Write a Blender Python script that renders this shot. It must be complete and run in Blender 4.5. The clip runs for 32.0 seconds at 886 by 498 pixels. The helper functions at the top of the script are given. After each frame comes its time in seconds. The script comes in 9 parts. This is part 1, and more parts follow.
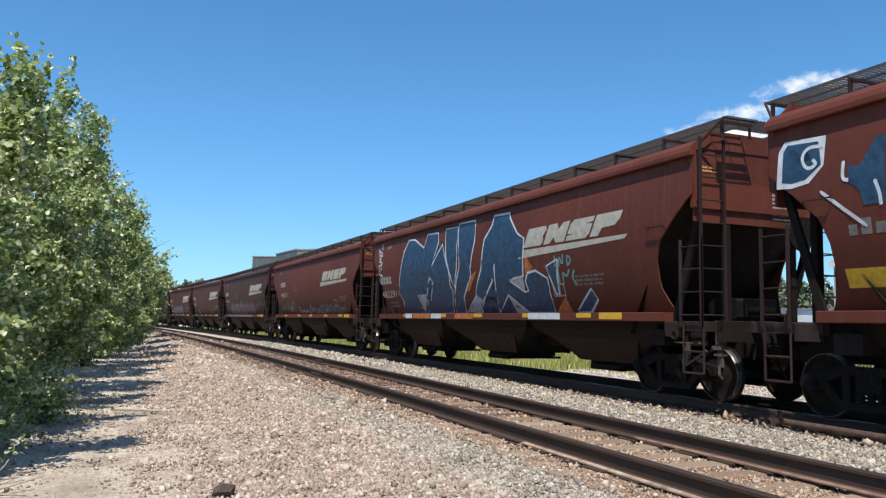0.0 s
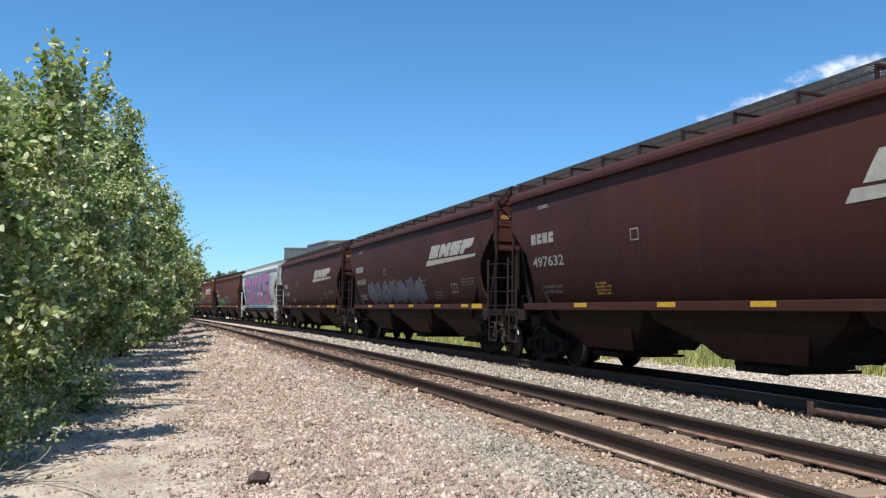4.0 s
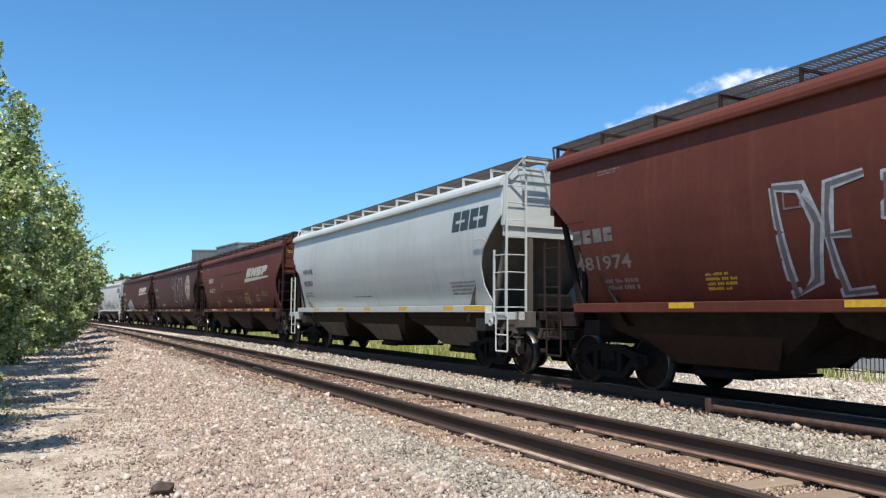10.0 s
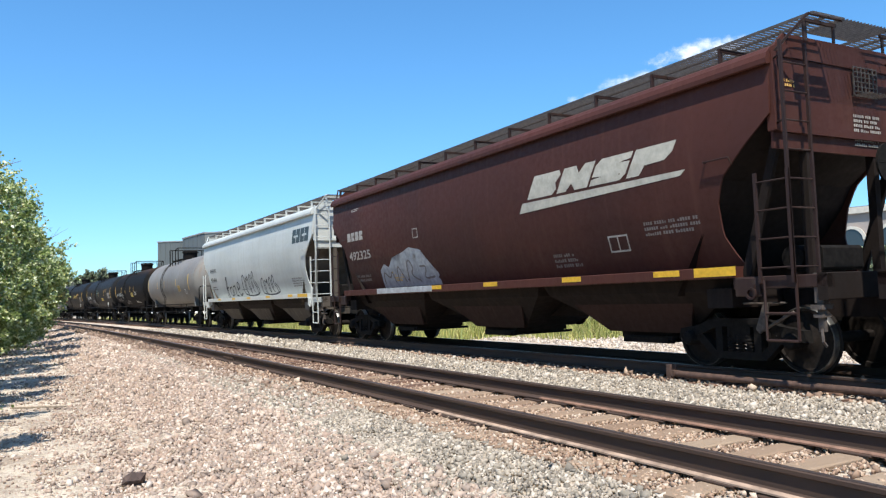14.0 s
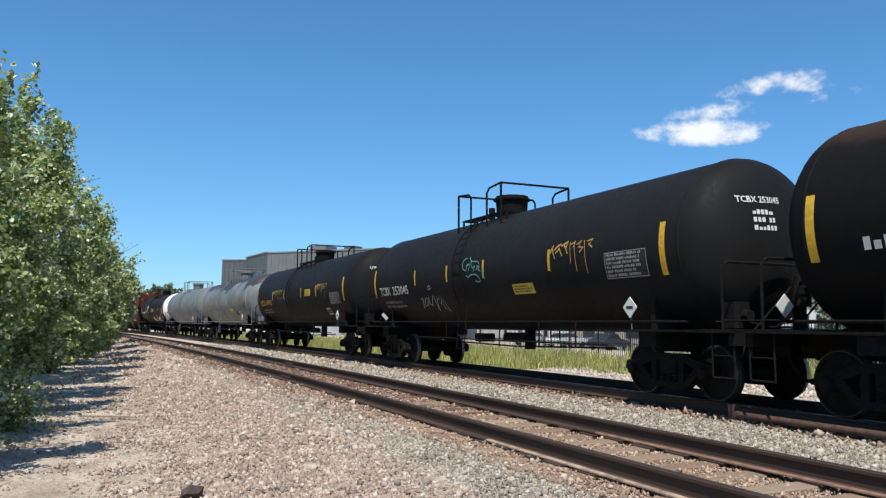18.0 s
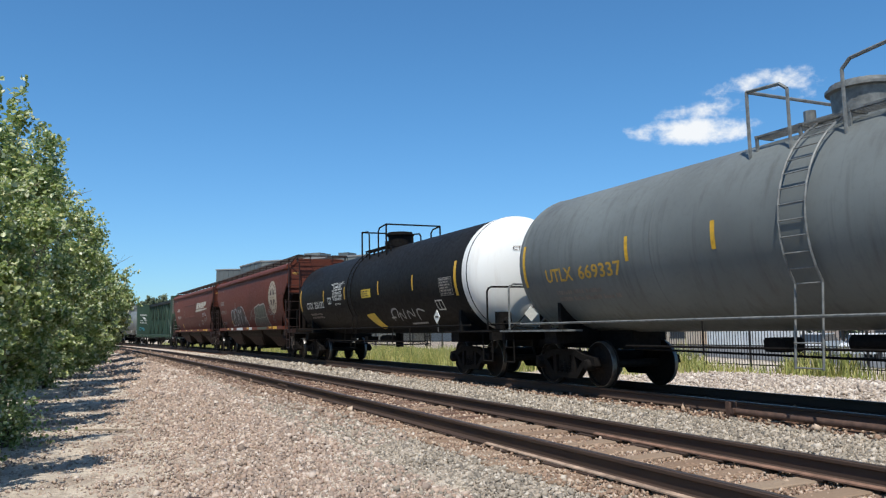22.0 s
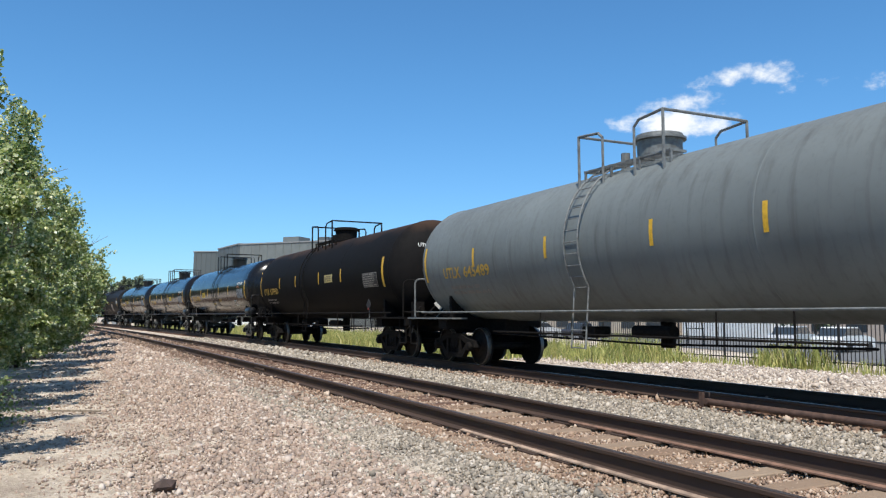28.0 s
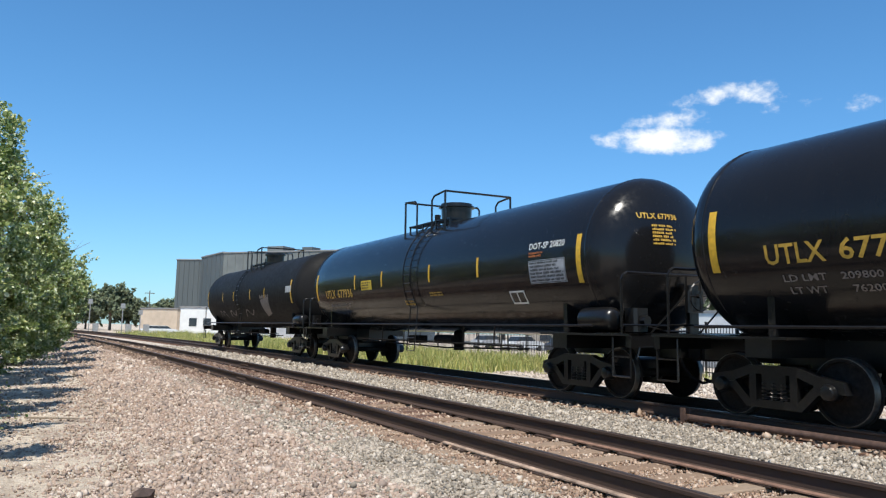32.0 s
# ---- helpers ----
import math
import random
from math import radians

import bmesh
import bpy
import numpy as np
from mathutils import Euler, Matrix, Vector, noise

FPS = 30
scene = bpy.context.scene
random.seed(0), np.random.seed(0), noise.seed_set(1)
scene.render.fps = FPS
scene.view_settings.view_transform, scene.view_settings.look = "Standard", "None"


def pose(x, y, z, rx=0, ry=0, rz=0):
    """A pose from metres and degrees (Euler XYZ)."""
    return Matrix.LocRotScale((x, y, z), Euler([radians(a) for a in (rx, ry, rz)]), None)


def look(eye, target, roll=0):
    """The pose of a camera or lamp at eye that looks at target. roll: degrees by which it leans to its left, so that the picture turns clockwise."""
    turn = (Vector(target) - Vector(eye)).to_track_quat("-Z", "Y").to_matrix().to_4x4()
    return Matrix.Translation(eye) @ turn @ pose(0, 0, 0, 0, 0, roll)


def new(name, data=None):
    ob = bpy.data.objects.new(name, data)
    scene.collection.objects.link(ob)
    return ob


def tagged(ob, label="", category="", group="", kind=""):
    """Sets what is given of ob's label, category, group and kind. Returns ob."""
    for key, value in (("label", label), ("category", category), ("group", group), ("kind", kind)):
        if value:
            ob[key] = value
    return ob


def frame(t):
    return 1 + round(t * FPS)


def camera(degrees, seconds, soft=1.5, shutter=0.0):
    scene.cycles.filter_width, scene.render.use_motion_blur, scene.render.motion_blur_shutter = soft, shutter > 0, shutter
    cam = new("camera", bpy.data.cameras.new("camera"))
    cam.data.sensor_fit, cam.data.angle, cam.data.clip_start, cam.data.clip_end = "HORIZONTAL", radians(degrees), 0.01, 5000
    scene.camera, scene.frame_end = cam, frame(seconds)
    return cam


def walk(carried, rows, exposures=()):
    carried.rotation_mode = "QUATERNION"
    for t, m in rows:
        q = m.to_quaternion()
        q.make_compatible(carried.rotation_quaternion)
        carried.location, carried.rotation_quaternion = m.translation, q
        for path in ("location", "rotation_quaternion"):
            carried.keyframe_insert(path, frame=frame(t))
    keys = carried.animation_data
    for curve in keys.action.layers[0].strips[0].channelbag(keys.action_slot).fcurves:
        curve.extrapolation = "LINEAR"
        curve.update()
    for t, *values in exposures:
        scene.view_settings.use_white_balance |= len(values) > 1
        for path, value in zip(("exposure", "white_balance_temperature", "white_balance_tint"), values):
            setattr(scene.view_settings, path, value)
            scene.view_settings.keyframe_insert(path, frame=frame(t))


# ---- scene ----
# Near rail head is z = 0, tracks run along +y and bend gently to the left.
cam = camera(59.8, 32.0, soft=1.25)
PATH = [
    (0, -0.006, 0.134, 1.094, -21.65, 5.79, 1.99),
    (0.5, -0.006, 0.128, 1.083, -21.34, 5.75, 1.52),
    (1, -0.007, 0.136, 1.084, -20.97, 5.75, 1.16),
    (1.5, -0.006, 0.141, 1.079, -20.54, 5.67, 1.32),
    (2, -0.001, 0.143, 1.082, -19.92, 5.45, 1.20),
    (2.5, 0.002, 0.152, 1.081, -19.33, 5.20, 1.39),
    (3, -0.008, 0.145, 1.081, -19.01, 5.12, 1.61),
    (3.5, -0.011, 0.134, 1.086, -19.02, 5.08, 1.69),
    (5.5, -0.012, 0.141, 1.083, -21.14, 4.80, 2.16),
    (6, -0.014, 0.155, 1.085, -20.83, 4.91, 2.31),
    (6.5, -0.013, 0.165, 1.086, -18.93, 5.00, 2.30),
    (7, -0.018, 0.155, 1.083, -18.24, 5.06, 1.96),
    (7.5, -0.011, 0.151, 1.080, -20.50, 5.09, 2.06),
    (8, -0.011, 0.155, 1.083, -22.49, 5.13, 2.37),
    (8.5, -0.015, 0.153, 1.085, -23.55, 5.20, 2.06),
    (9, -0.010, 0.148, 1.087, -24.29, 5.34, 1.86),
    (9.5, 0.001, 0.146, 1.093, -25.00, 5.42, 1.67),
    (10, 0.004, 0.128, 1.093, -25.85, 5.38, 1.42),
    (10.5, 0.002, 0.124, 1.090, -26.92, 5.33, 1.35),
    (11, 0.012, 0.104, 1.091, -27.56, 5.24, 0.92),
    (11.5, 0.028, 0.056, 1.083, -25.96, 4.97, 0.76),
    (12, 0.020, 0.029, 1.086, -25.23, 4.73, 0.05),
    (12.5, -0.022, -0.046, 1.081, -24.90, 4.36, -1.17),
    (13, -0.025, -0.092, 1.086, -26.27, 3.88, -1.51),
    (13.5, 0.005, -0.083, 1.085, -27.73, 3.76, -1.53),
    (14, 0.036, -0.065, 1.086, -28.10, 3.93, -1.27),
    (14.5, 0.038, -0.062, 1.087, -25.12, 4.42, -1.02),
    (15, 0.023, -0.064, 1.090, -23.25, 4.64, -0.80),
    (15.5, 0.008, -0.071, 1.087, -22.42, 4.62, -0.17),
    (17.5, 0.001, -0.092, 1.101, -23.30, 5.68, 0.70),
    (18, 0.002, -0.089, 1.096, -23.76, 5.92, 1.12),
    (18.5, -0.002, -0.090, 1.090, -24.21, 6.12, 0.99),
    (19, 0.008, -0.091, 1.102, -24.45, 5.99, 0.90),
    (19.5, -0.001, -0.089, 1.085, -24.56, 6.01, 0.79),
    (20, -0.011, -0.092, 1.085, -24.61, 5.90, 0.54),
    (20.5, -0.002, -0.086, 1.096, -24.49, 5.78, 0.38),
    (21, -0.001, -0.092, 1.090, -24.24, 5.90, 0.26),
    (21.5, 0.011, -0.091, 1.095, -24.05, 6.09, 0.03),
    (22, 0.008, -0.090, 1.094, -24.19, 6.25, -0.33),
    (22.5, 0.002, -0.088, 1.092, -24.48, 6.29, -0.37),
    (23, 0.007, -0.098, 1.099, -24.81, 6.21, -0.26),
    (23.5, 0.002, -0.092, 1.094, -25.13, 6.21, -0.16),
    (24, -0.000, -0.087, 1.095, -25.39, 6.25, 0.08),
    (24.5, -0.003, -0.086, 1.091, -25.49, 6.30, 0.23),
    (25, -0.002, -0.083, 1.078, -25.44, 6.27, 0.35),
    (25.5, -0.003, -0.090, 1.091, -25.43, 5.82, 0.55),
    (26, 0.006, -0.091, 1.089, -25.33, 5.49, 0.40),
    (26.5, 0.006, -0.084, 1.095, -25.38, 5.19, 0.38),
    (28.5, 0.007, -0.085, 1.093, -25.93, 5.37, 0.89),
    (29, 0.008, -0.087, 1.080, -26.12, 5.59, 1.07),
    (29.5, -0.000, -0.084, 1.083, -26.34, 5.76, 1.04),
    (30, 0.000, -0.092, 1.084, -26.47, 5.90, 1.11),
    (30.5, 0.008, -0.096, 1.091, -26.58, 6.00, 0.84),
    (31, -0.001, -0.090, 1.085, -26.62, 6.16, 1.01),
    (31.5, -0.006, -0.103, 1.088, -26.61, 6.22, 1.41),
    (32, -0.006, -0.103, 1.090, -26.82, 6.20, 1.59),
]


def aim(x, y, z, yaw, pitch, roll):
    a, b = radians(yaw), radians(pitch)
    to = (x - math.sin(a) * math.cos(b), y + math.cos(a) * math.cos(b), z + math.sin(b))
    return look((x, y, z), to, roll)


walk(cam, [(t, aim(x, y, z, yaw, p, r)) for t, x, y, z, yaw, p, r in PATH],
     exposures=[(0.0, 0.25), (3.5, 0.26), (6.0, 0.3), (7.0, 0.2), (8.0, 0.2), (9.0, 0.36), (10.0, 0.34), (11.0, 0.12), (12.0, 0.43), (13.0, 0.47), (14.0, 0.6), (15.0, 0.16), (15.5, 0.14), (18.0, 0.12),
                (21.0, 0.05), (22.0, 0.05), (23.0, 0.1), (24.0, 0.4), (25.0, 0.4), (26.0, 0.28), (29.0, 0.2), (32.0, 0.24)])

# ---- sky and sun ----
SUN_TO = Vector((-0.265, -0.42, 0.868)).normalized()
sun_data = bpy.data.lights.new("sun", "SUN")
sun_data.energy, sun_data.angle, sun_data.color = 4.9, radians(0.55), (1.0, 0.965, 0.885)
sun = new("sun", sun_data)
sun.matrix_world = look((0, 0, 60), Vector((0, 0, 60)) - SUN_TO)
scene.view_settings.exposure = 0.0

world = bpy.data.worlds.new("world")
scene.world = world
world.use_nodes = True
wn, wl = world.node_tree.nodes, world.node_tree.links
wn.clear()
sky = wn.new("ShaderNodeTexSky")
sky.sky_type, sky.sun_disc = "NISHITA", False
sky.sun_elevation = math.asin(SUN_TO.z)
sky.sun_rotation = math.atan2(SUN_TO.x, SUN_TO.y)
sky.air_density, sky.dust_density, sky.ozone_density, sky.altitude = 1.0, 0.4, 2.2, 200
coord = wn.new("ShaderNodeTexCoord")
wn_noise = wn.new("ShaderNodeTexNoise")
wn_noise.inputs["Scale"].default_value, wn_noise.inputs["Detail"].default_value, wn_noise.inputs["Roughness"].default_value = 22, 8, 0.62
stretch = wn.new("ShaderNodeMapping")
stretch.inputs["Scale"].default_value = (1, 1, 1.5)
wl.new(coord.outputs["Generated"], stretch.inputs["Vector"])
wl.new(stretch.outputs["Vector"], wn_noise.inputs["Vector"])


def sky_math(op, a, b=None, c=None):
    n = wn.new("ShaderNodeMath")
    n.operation = op
    for k, v in enumerate((a, b, c)):
        if v is None:
            continue
        if isinstance(v, (int, float)):
            n.inputs[k].default_value = v
        else:
            wl.new(v, n.inputs[k])
    return n.outputs[0]


def sky_vec(az, el):
    a, e = radians(az), radians(el)
    return (math.sin(a) * math.cos(e), math.cos(a) * math.cos(e), math.sin(e))


# Two small fair-weather clouds and a few wisps: azimuth to the right of the track, elevation, half width, half height, weight
CLOUDS = [(42.8, 14.2, 4.6, 1.15, 1.4), (43.3, 15.4, 3.2, 1.0, 0.95), (48.1, 17.1, 3.7, 0.85, 0.8), (43.0, 16.4, 1.5, 0.5, 0.1), (54.6, 16.2, 1.6, 0.35, 0.05)]
cloud = None
for az, el, wide, high, weight in CLOUDS:
    right = Vector((math.cos(radians(az)), -math.sin(radians(az)), 0))
    up = right.cross(Vector(sky_vec(az, el)))
    terms = []
    for axis, half in ((right, wide), (up, high)):
        dot = wn.new("ShaderNodeVectorMath")
        dot.operation = "DOT_PRODUCT"
        wl.new(coord.outputs["Generated"], dot.inputs[0])
        dot.inputs[1].default_value = axis
        off = Vector(sky_vec(az, el)).dot(axis)
        d = sky_math("DIVIDE", sky_math("SUBTRACT", dot.outputs["Value"], off), math.sin(radians(half)))
        terms.append(sky_math("MULTIPLY", d, d))
    fall = sky_math("MULTIPLY", sky_math("SUBTRACT", 1.0, sky_math("ADD", terms[0], terms[1])), weight)
    fall = sky_math("MAXIMUM", fall, -1.5)
    cloud = fall if cloud is None else sky_math("MAXIMUM", cloud, fall)
cover = sky_math("ADD", sky_math("MULTIPLY", sky_math("SUBTRACT", wn_noise.outputs["Fac"], 0.5), 3.8), cloud)
ramp = wn.new("ShaderNodeMapRange")
ramp.interpolation_type = "SMOOTHSTEP"
ramp.inputs["From Min"].default_value, ramp.inputs["From Max"].default_value = 0.1, 1.35
wl.new(cover, ramp.inputs["Value"])
hue = wn.new("ShaderNodeMix")
hue.data_type, hue.blend_type = "RGBA", "MULTIPLY"
hue.inputs["Factor"].default_value = 1.0
# the tint deepens from the pale horizon upwards
height = wn.new("ShaderNodeSeparateXYZ")
wl.new(coord.outputs["Generated"], height.inputs[0])
tint = wn.new("ShaderNodeMapRange")
tint.data_type, tint.interpolation_type = "FLOAT_VECTOR", "SMOOTHSTEP"
tint.inputs[7].default_value, tint.inputs[8].default_value = (0.0, 0.0, 0.0), (0.34, 0.34, 0.34)
tint.inputs[9].default_value, tint.inputs[10].default_value = (0.56, 0.88, 1.17), (0.545, 0.99, 1.255)
wl.new(height.outputs["Z"], tint.inputs[6])
ease = wn.new("ShaderNodeMapRange")
ease.data_type, ease.interpolation_type = "FLOAT_VECTOR", "SMOOTHSTEP"
ease.inputs[7].default_value, ease.inputs[8].default_value = (0.40, 0.40, 0.40), (1.0, 1.0, 1.0)
ease.inputs[9].default_value, ease.inputs[10].default_value = (1.0, 1.0, 1.0), (1.6, 1.02, 0.90)
wl.new(height.outputs["Z"], ease.inputs[6])
both = wn.new("ShaderNodeVectorMath")
both.operation = "MULTIPLY"
wl.new(tint.outputs["Vector"], both.inputs[0])
wl.new(ease.outputs["Vector"], both.inputs[1])
wl.new(both.outputs["Vector"], hue.inputs["B"])
wl.new(sky.outputs["Color"], hue.inputs["A"])
mixed = wn.new("ShaderNodeMix")
mixed.data_type = "RGBA"
mixed.inputs["B"].default_value = (7.6, 7.9, 8.2, 1)
wl.new(ramp.outputs["Result"], mixed.inputs["Factor"])
wl.new(hue.outputs["Result"], mixed.inputs["A"])
glow = wn.new("ShaderNodeBackground")
glow.inputs["Strength"].default_value = 0.115
wl.new(mixed.outputs["Result"], glow.inputs["Color"])
wl.new(glow.outputs["Background"], wn.new("ShaderNodeOutputWorld").inputs["Surface"])


# ---- materials ----
class Mat:
    """A small builder for node materials."""

    def __init__(self, name, rough=0.6, metal=0.0, spec=0.5):
        self.m = bpy.data.materials.new(name)
        self.m.use_nodes = True
        self.t = self.m.node_tree
        self.b = self.t.nodes["Principled BSDF"]
        self.b.inputs["Roughness"].default_value = rough
        self.b.inputs["Metallic"].default_value = metal
        self.b.inputs["Specular IOR Level"].default_value = spec
        self.co = self.t.nodes.new("ShaderNodeTexCoord").outputs["Object"]

    def node(self, kind, **values):
        n = self.t.nodes.new(kind)
        for k, v in values.items():
            n.inputs[k.replace("_", " ")].default_value = v
        return n

    def link(self, a, b):
        self.t.links.new(a, b)

    def space(self, scale=(1, 1, 1), turn=False):
        n = self.t.nodes.new("ShaderNodeMapping")
        n.inputs["Scale"].default_value = scale
        self.link(self.co, n.inputs["Vector"])
        if turn:
            info = self.t.nodes.new("ShaderNodeObjectInfo")
            mul = self.t.nodes.new("ShaderNodeMath")
            mul.operation = "MULTIPLY"
            mul.inputs[1].default_value = 57.0
            self.link(info.outputs["Random"], mul.inputs[0])
            self.link(mul.outputs[0], n.inputs["Location"])
        return n.outputs["Vector"]

    def noise(self, scale, detail=4, rough=0.55, stretch=(1, 1, 1), own=False):
        n = self.node("ShaderNodeTexNoise", Scale=scale, Detail=detail, Roughness=rough)
        self.link(self.space(stretch, own), n.inputs["Vector"])
        return n.outputs["Fac"]

    def voronoi(self, scale, feature="F1", out="Color", stretch=(1, 1, 1)):
        n = self.node("ShaderNodeTexVoronoi", Scale=scale)
        n.feature = feature
        self.link(self.space(stretch), n.inputs["Vector"])
        return n.outputs[out]

    def ramp(self, fac, *stops):
        n = self.t.nodes.new("ShaderNodeValToRGB")
        e = n.color_ramp.elements
        while len(e) < len(stops):
            e.new(0.5)
        for el, (p, c) in zip(e, stops):
            el.position = p
            el.color = (*c, 1) if isinstance(c, tuple) else (c, c, c, 1)
        self.link(fac, n.inputs["Fac"])
        return n.outputs["Color"]

    def mix(self, a, b, fac, blend="MIX"):
        n = self.t.nodes.new("ShaderNodeMix")
        n.data_type, n.blend_type = "RGBA", blend
        for v, k in ((a, "A"), (b, "B"), (fac, "Factor")):
            if isinstance(v, tuple):
                n.inputs[k].default_value = (*v, 1)
            elif isinstance(v, (int, float)):
                n.inputs[k].default_value = v
            else:
                self.link(v, n.inputs[k])
        return n.outputs["Result"]

    def island(self, *stops):
        g = self.t.nodes.new("ShaderNodeNewGeometry")
        return self.ramp(g.outputs["Random Per Island"], *stops)

    def each(self, *stops):
        g = self.t.nodes.new("ShaderNodeObjectInfo")
        return self.ramp(g.outputs["Random"], *stops)

    def color(self, c):
        if isinstance(c, tuple):
            self.b.inputs["Base Color"].default_value = (*c, 1)
        else:
            self.link(c, self.b.inputs["Base Color"])
        return self

    def rough(self, c):
        self.link(c, self.b.inputs["Roughness"])
        return self

    def bump(self, fac, strength=0.3, distance=0.01):
        n = self.node("ShaderNodeBump", Strength=strength, Distance=distance)
        self.link(fac, n.inputs["Height"])
        self.link(n.outputs["Normal"], self.b.inputs["Normal"])
        return self


def weathered(name, base, dark, dust, rough=0.5, streaks=0.5, spec=0.4, wave=0.25):
    """Car paint with fading, downward streaks, grime and a faintly buckled sheet."""
    m = Mat(name, rough, 0, spec)
    broad = m.noise(0.35, 3, 0.6, own=True)
    fine = m.noise(9.0, 5, 0.65, own=True)
    run = m.noise(2.2, 5, 0.6, (1, 2.6, 0.16), own=True)
    c = m.mix(base, dark, m.ramp(broad, (0.35, 0.0), (0.7, 0.75)))
    c = m.mix(c, dust, m.ramp(run, (0.52, 0.0), (0.82, streaks)))
    c = m.mix(c, dark, m.ramp(fine, (0.55, 0.0), (0.85, 0.5)))
    m.color(c)
    m.rough(m.ramp(fine, (0.3, rough - 0.08), (0.8, min(1.0, rough + 0.2))))
    m.bump(m.noise(1.1, 2, 0.4, (1, 1, 0.5)), wave, 0.02)
    return m.m


def plain(name, c, rough=0.6, metal=0.0, vary=0.25, grain=14.0, bump=0.15, spec=0.4):
    m = Mat(name, rough, metal, spec)
    n = m.noise(grain, 5, 0.6, own=True)
    lo, hi = tuple(v * (1 - vary) for v in c), tuple(min(1, v * (1 + vary)) for v in c)
    m.color(m.mix(lo, hi, m.ramp(n, (0.3, 0.0), (0.7, 1.0))))
    m.bump(n, bump, 0.004)
    return m.m


BROWN = weathered("oxide_brown_paint", (0.128, 0.033, 0.019), (0.072, 0.019, 0.012), (0.17, 0.068, 0.040), 0.62, 0.45, 0.25)
DARKBROWN = weathered("dark_brown_paint", (0.068, 0.0205, 0.0135), (0.038, 0.0135, 0.0105), (0.11, 0.05, 0.034), 0.62, 0.4, 0.25)
WINE = weathered("dark_red_brown_paint", (0.094, 0.027, 0.017), (0.055, 0.018, 0.012), (0.12, 0.055, 0.036), 0.62, 0.4, 0.2)
REDBROWN = weathered("red_brown_paint", (0.130, 0.034, 0.019), (0.085, 0.022, 0.013), (0.17, 0.070, 0.045), 0.62, 0.4, 0.25)
GREY = weathered("pale_grey_paint", (0.52, 0.53, 0.50), (0.40, 0.41, 0.38), (0.36, 0.33, 0.27), 0.45, 0.55)
BLACK = weathered("black_tank_paint", (0.0185, 0.0182, 0.0182), (0.010, 0.0098, 0.010), (0.032, 0.028, 0.024), 0.5, 0.35, 0.045, 0.05)
SHINY = weathered("glossy_black_paint", (0.010, 0.0099, 0.0106), (0.007, 0.0069, 0.0072), (0.018, 0.016, 0.014), 0.15, 0.2, 0.27, 0.006)
SHINY.node_tree.nodes["Principled BSDF"].inputs["Coat Weight"].default_value = 0.08
TANKGREY = weathered("worn_grey_tank_paint", (0.165, 0.182, 0.178), (0.105, 0.113, 0.11), (0.058, 0.051, 0.044), 0.55, 0.6, 0.25, 0.05)
RUSTBLACK = Mat("rust_topped_black_paint", 0.65, 0, 0.04)
_z = RUSTBLACK.t.nodes.new("ShaderNodeSeparateXYZ")
RUSTBLACK.link(RUSTBLACK.co, _z.inputs[0])
_top = RUSTBLACK.t.nodes.new("ShaderNodeMapRange")
_top.inputs["From Min"].default_value, _top.inputs["From Max"].default_value = 3.1, 4.15
RUSTBLACK.link(_z.outputs["Z"], _top.inputs["Value"])
_f = RUSTBLACK.mix(RUSTBLACK.noise(0.9, 6, 0.65, (1, 0.5, 0.6), own=True), _top.outputs["Result"], 0.45)
RUSTBLACK.color(RUSTBLACK.mix(RUSTBLACK.mix((0.0075, 0.0075, 0.0075), (0.014, 0.0125, 0.012), RUSTBLACK.noise(6, 5)), (0.085, 0.048, 0.030), RUSTBLACK.ramp(_f, (0.5, 0.0), (0.8, 0.8))))
RUSTBLACK = RUSTBLACK.m
RUSTGREY = weathered("rust_streaked_grey_paint", (0.20, 0.19, 0.172), (0.12, 0.112, 0.104), (0.20, 0.11, 0.06), 0.55, 0.9, 0.35, 0.06)
FLAKED = Mat("flaking_grey_tank_paint", 0.55, 0, 0.3)
_z = FLAKED.t.nodes.new("ShaderNodeSeparateXYZ")
FLAKED.link(FLAKED.co, _z.inputs[0])
_top = FLAKED.t.nodes.new("ShaderNodeMapRange")
_top.inputs["From Min"].default_value, _top.inputs["From Max"].default_value = 2.6, 4.05
FLAKED.link(_z.outputs["Z"], _top.inputs["Value"])
_f = FLAKED.mix(FLAKED.noise(0.75, 6, 0.62, (1, 0.7, 1.2)), _top.outputs["Result"], 0.35)
_p = FLAKED.mix((0.21, 0.228, 0.222), (0.115, 0.124, 0.122), FLAKED.ramp(FLAKED.noise(0.8, 6, 0.65), (0.35, 0.0), (0.65, 1.0)))
FLAKED.color(FLAKED.mix(_p, (0.035, 0.034, 0.034), FLAKED.ramp(_f, (0.522, 0.0), (0.542, 0.95))))
FLAKED = FLAKED.m
GREEN = weathered("dark_green_paint", (0.034, 0.066, 0.043), (0.022, 0.040, 0.028), (0.075, 0.095, 0.068), 0.55, 0.5, 0.3)
# The flat car's green darkened, so the top chord's shade sits in the colour.
CHORD = weathered("shaded_green_paint", (0.012, 0.017, 0.015), (0.008, 0.010, 0.010), (0.03, 0.036, 0.032), 0.6, 0.4, 0.25)
STEEL = plain("grimy_cast_steel", (0.0095, 0.0082, 0.0074), 0.85, 0.0, 0.5, spec=0.12)
GREYTRIM = plain("worn_grey_steel_trim", (0.15, 0.155, 0.15), 0.55, 0.0, 0.4, 9, 0.2)
GLOSSTEEL = plain("oily_black_steel", (0.0085, 0.008, 0.0078), 0.28, 0.0, 0.45, 22, 0.3, 0.4)
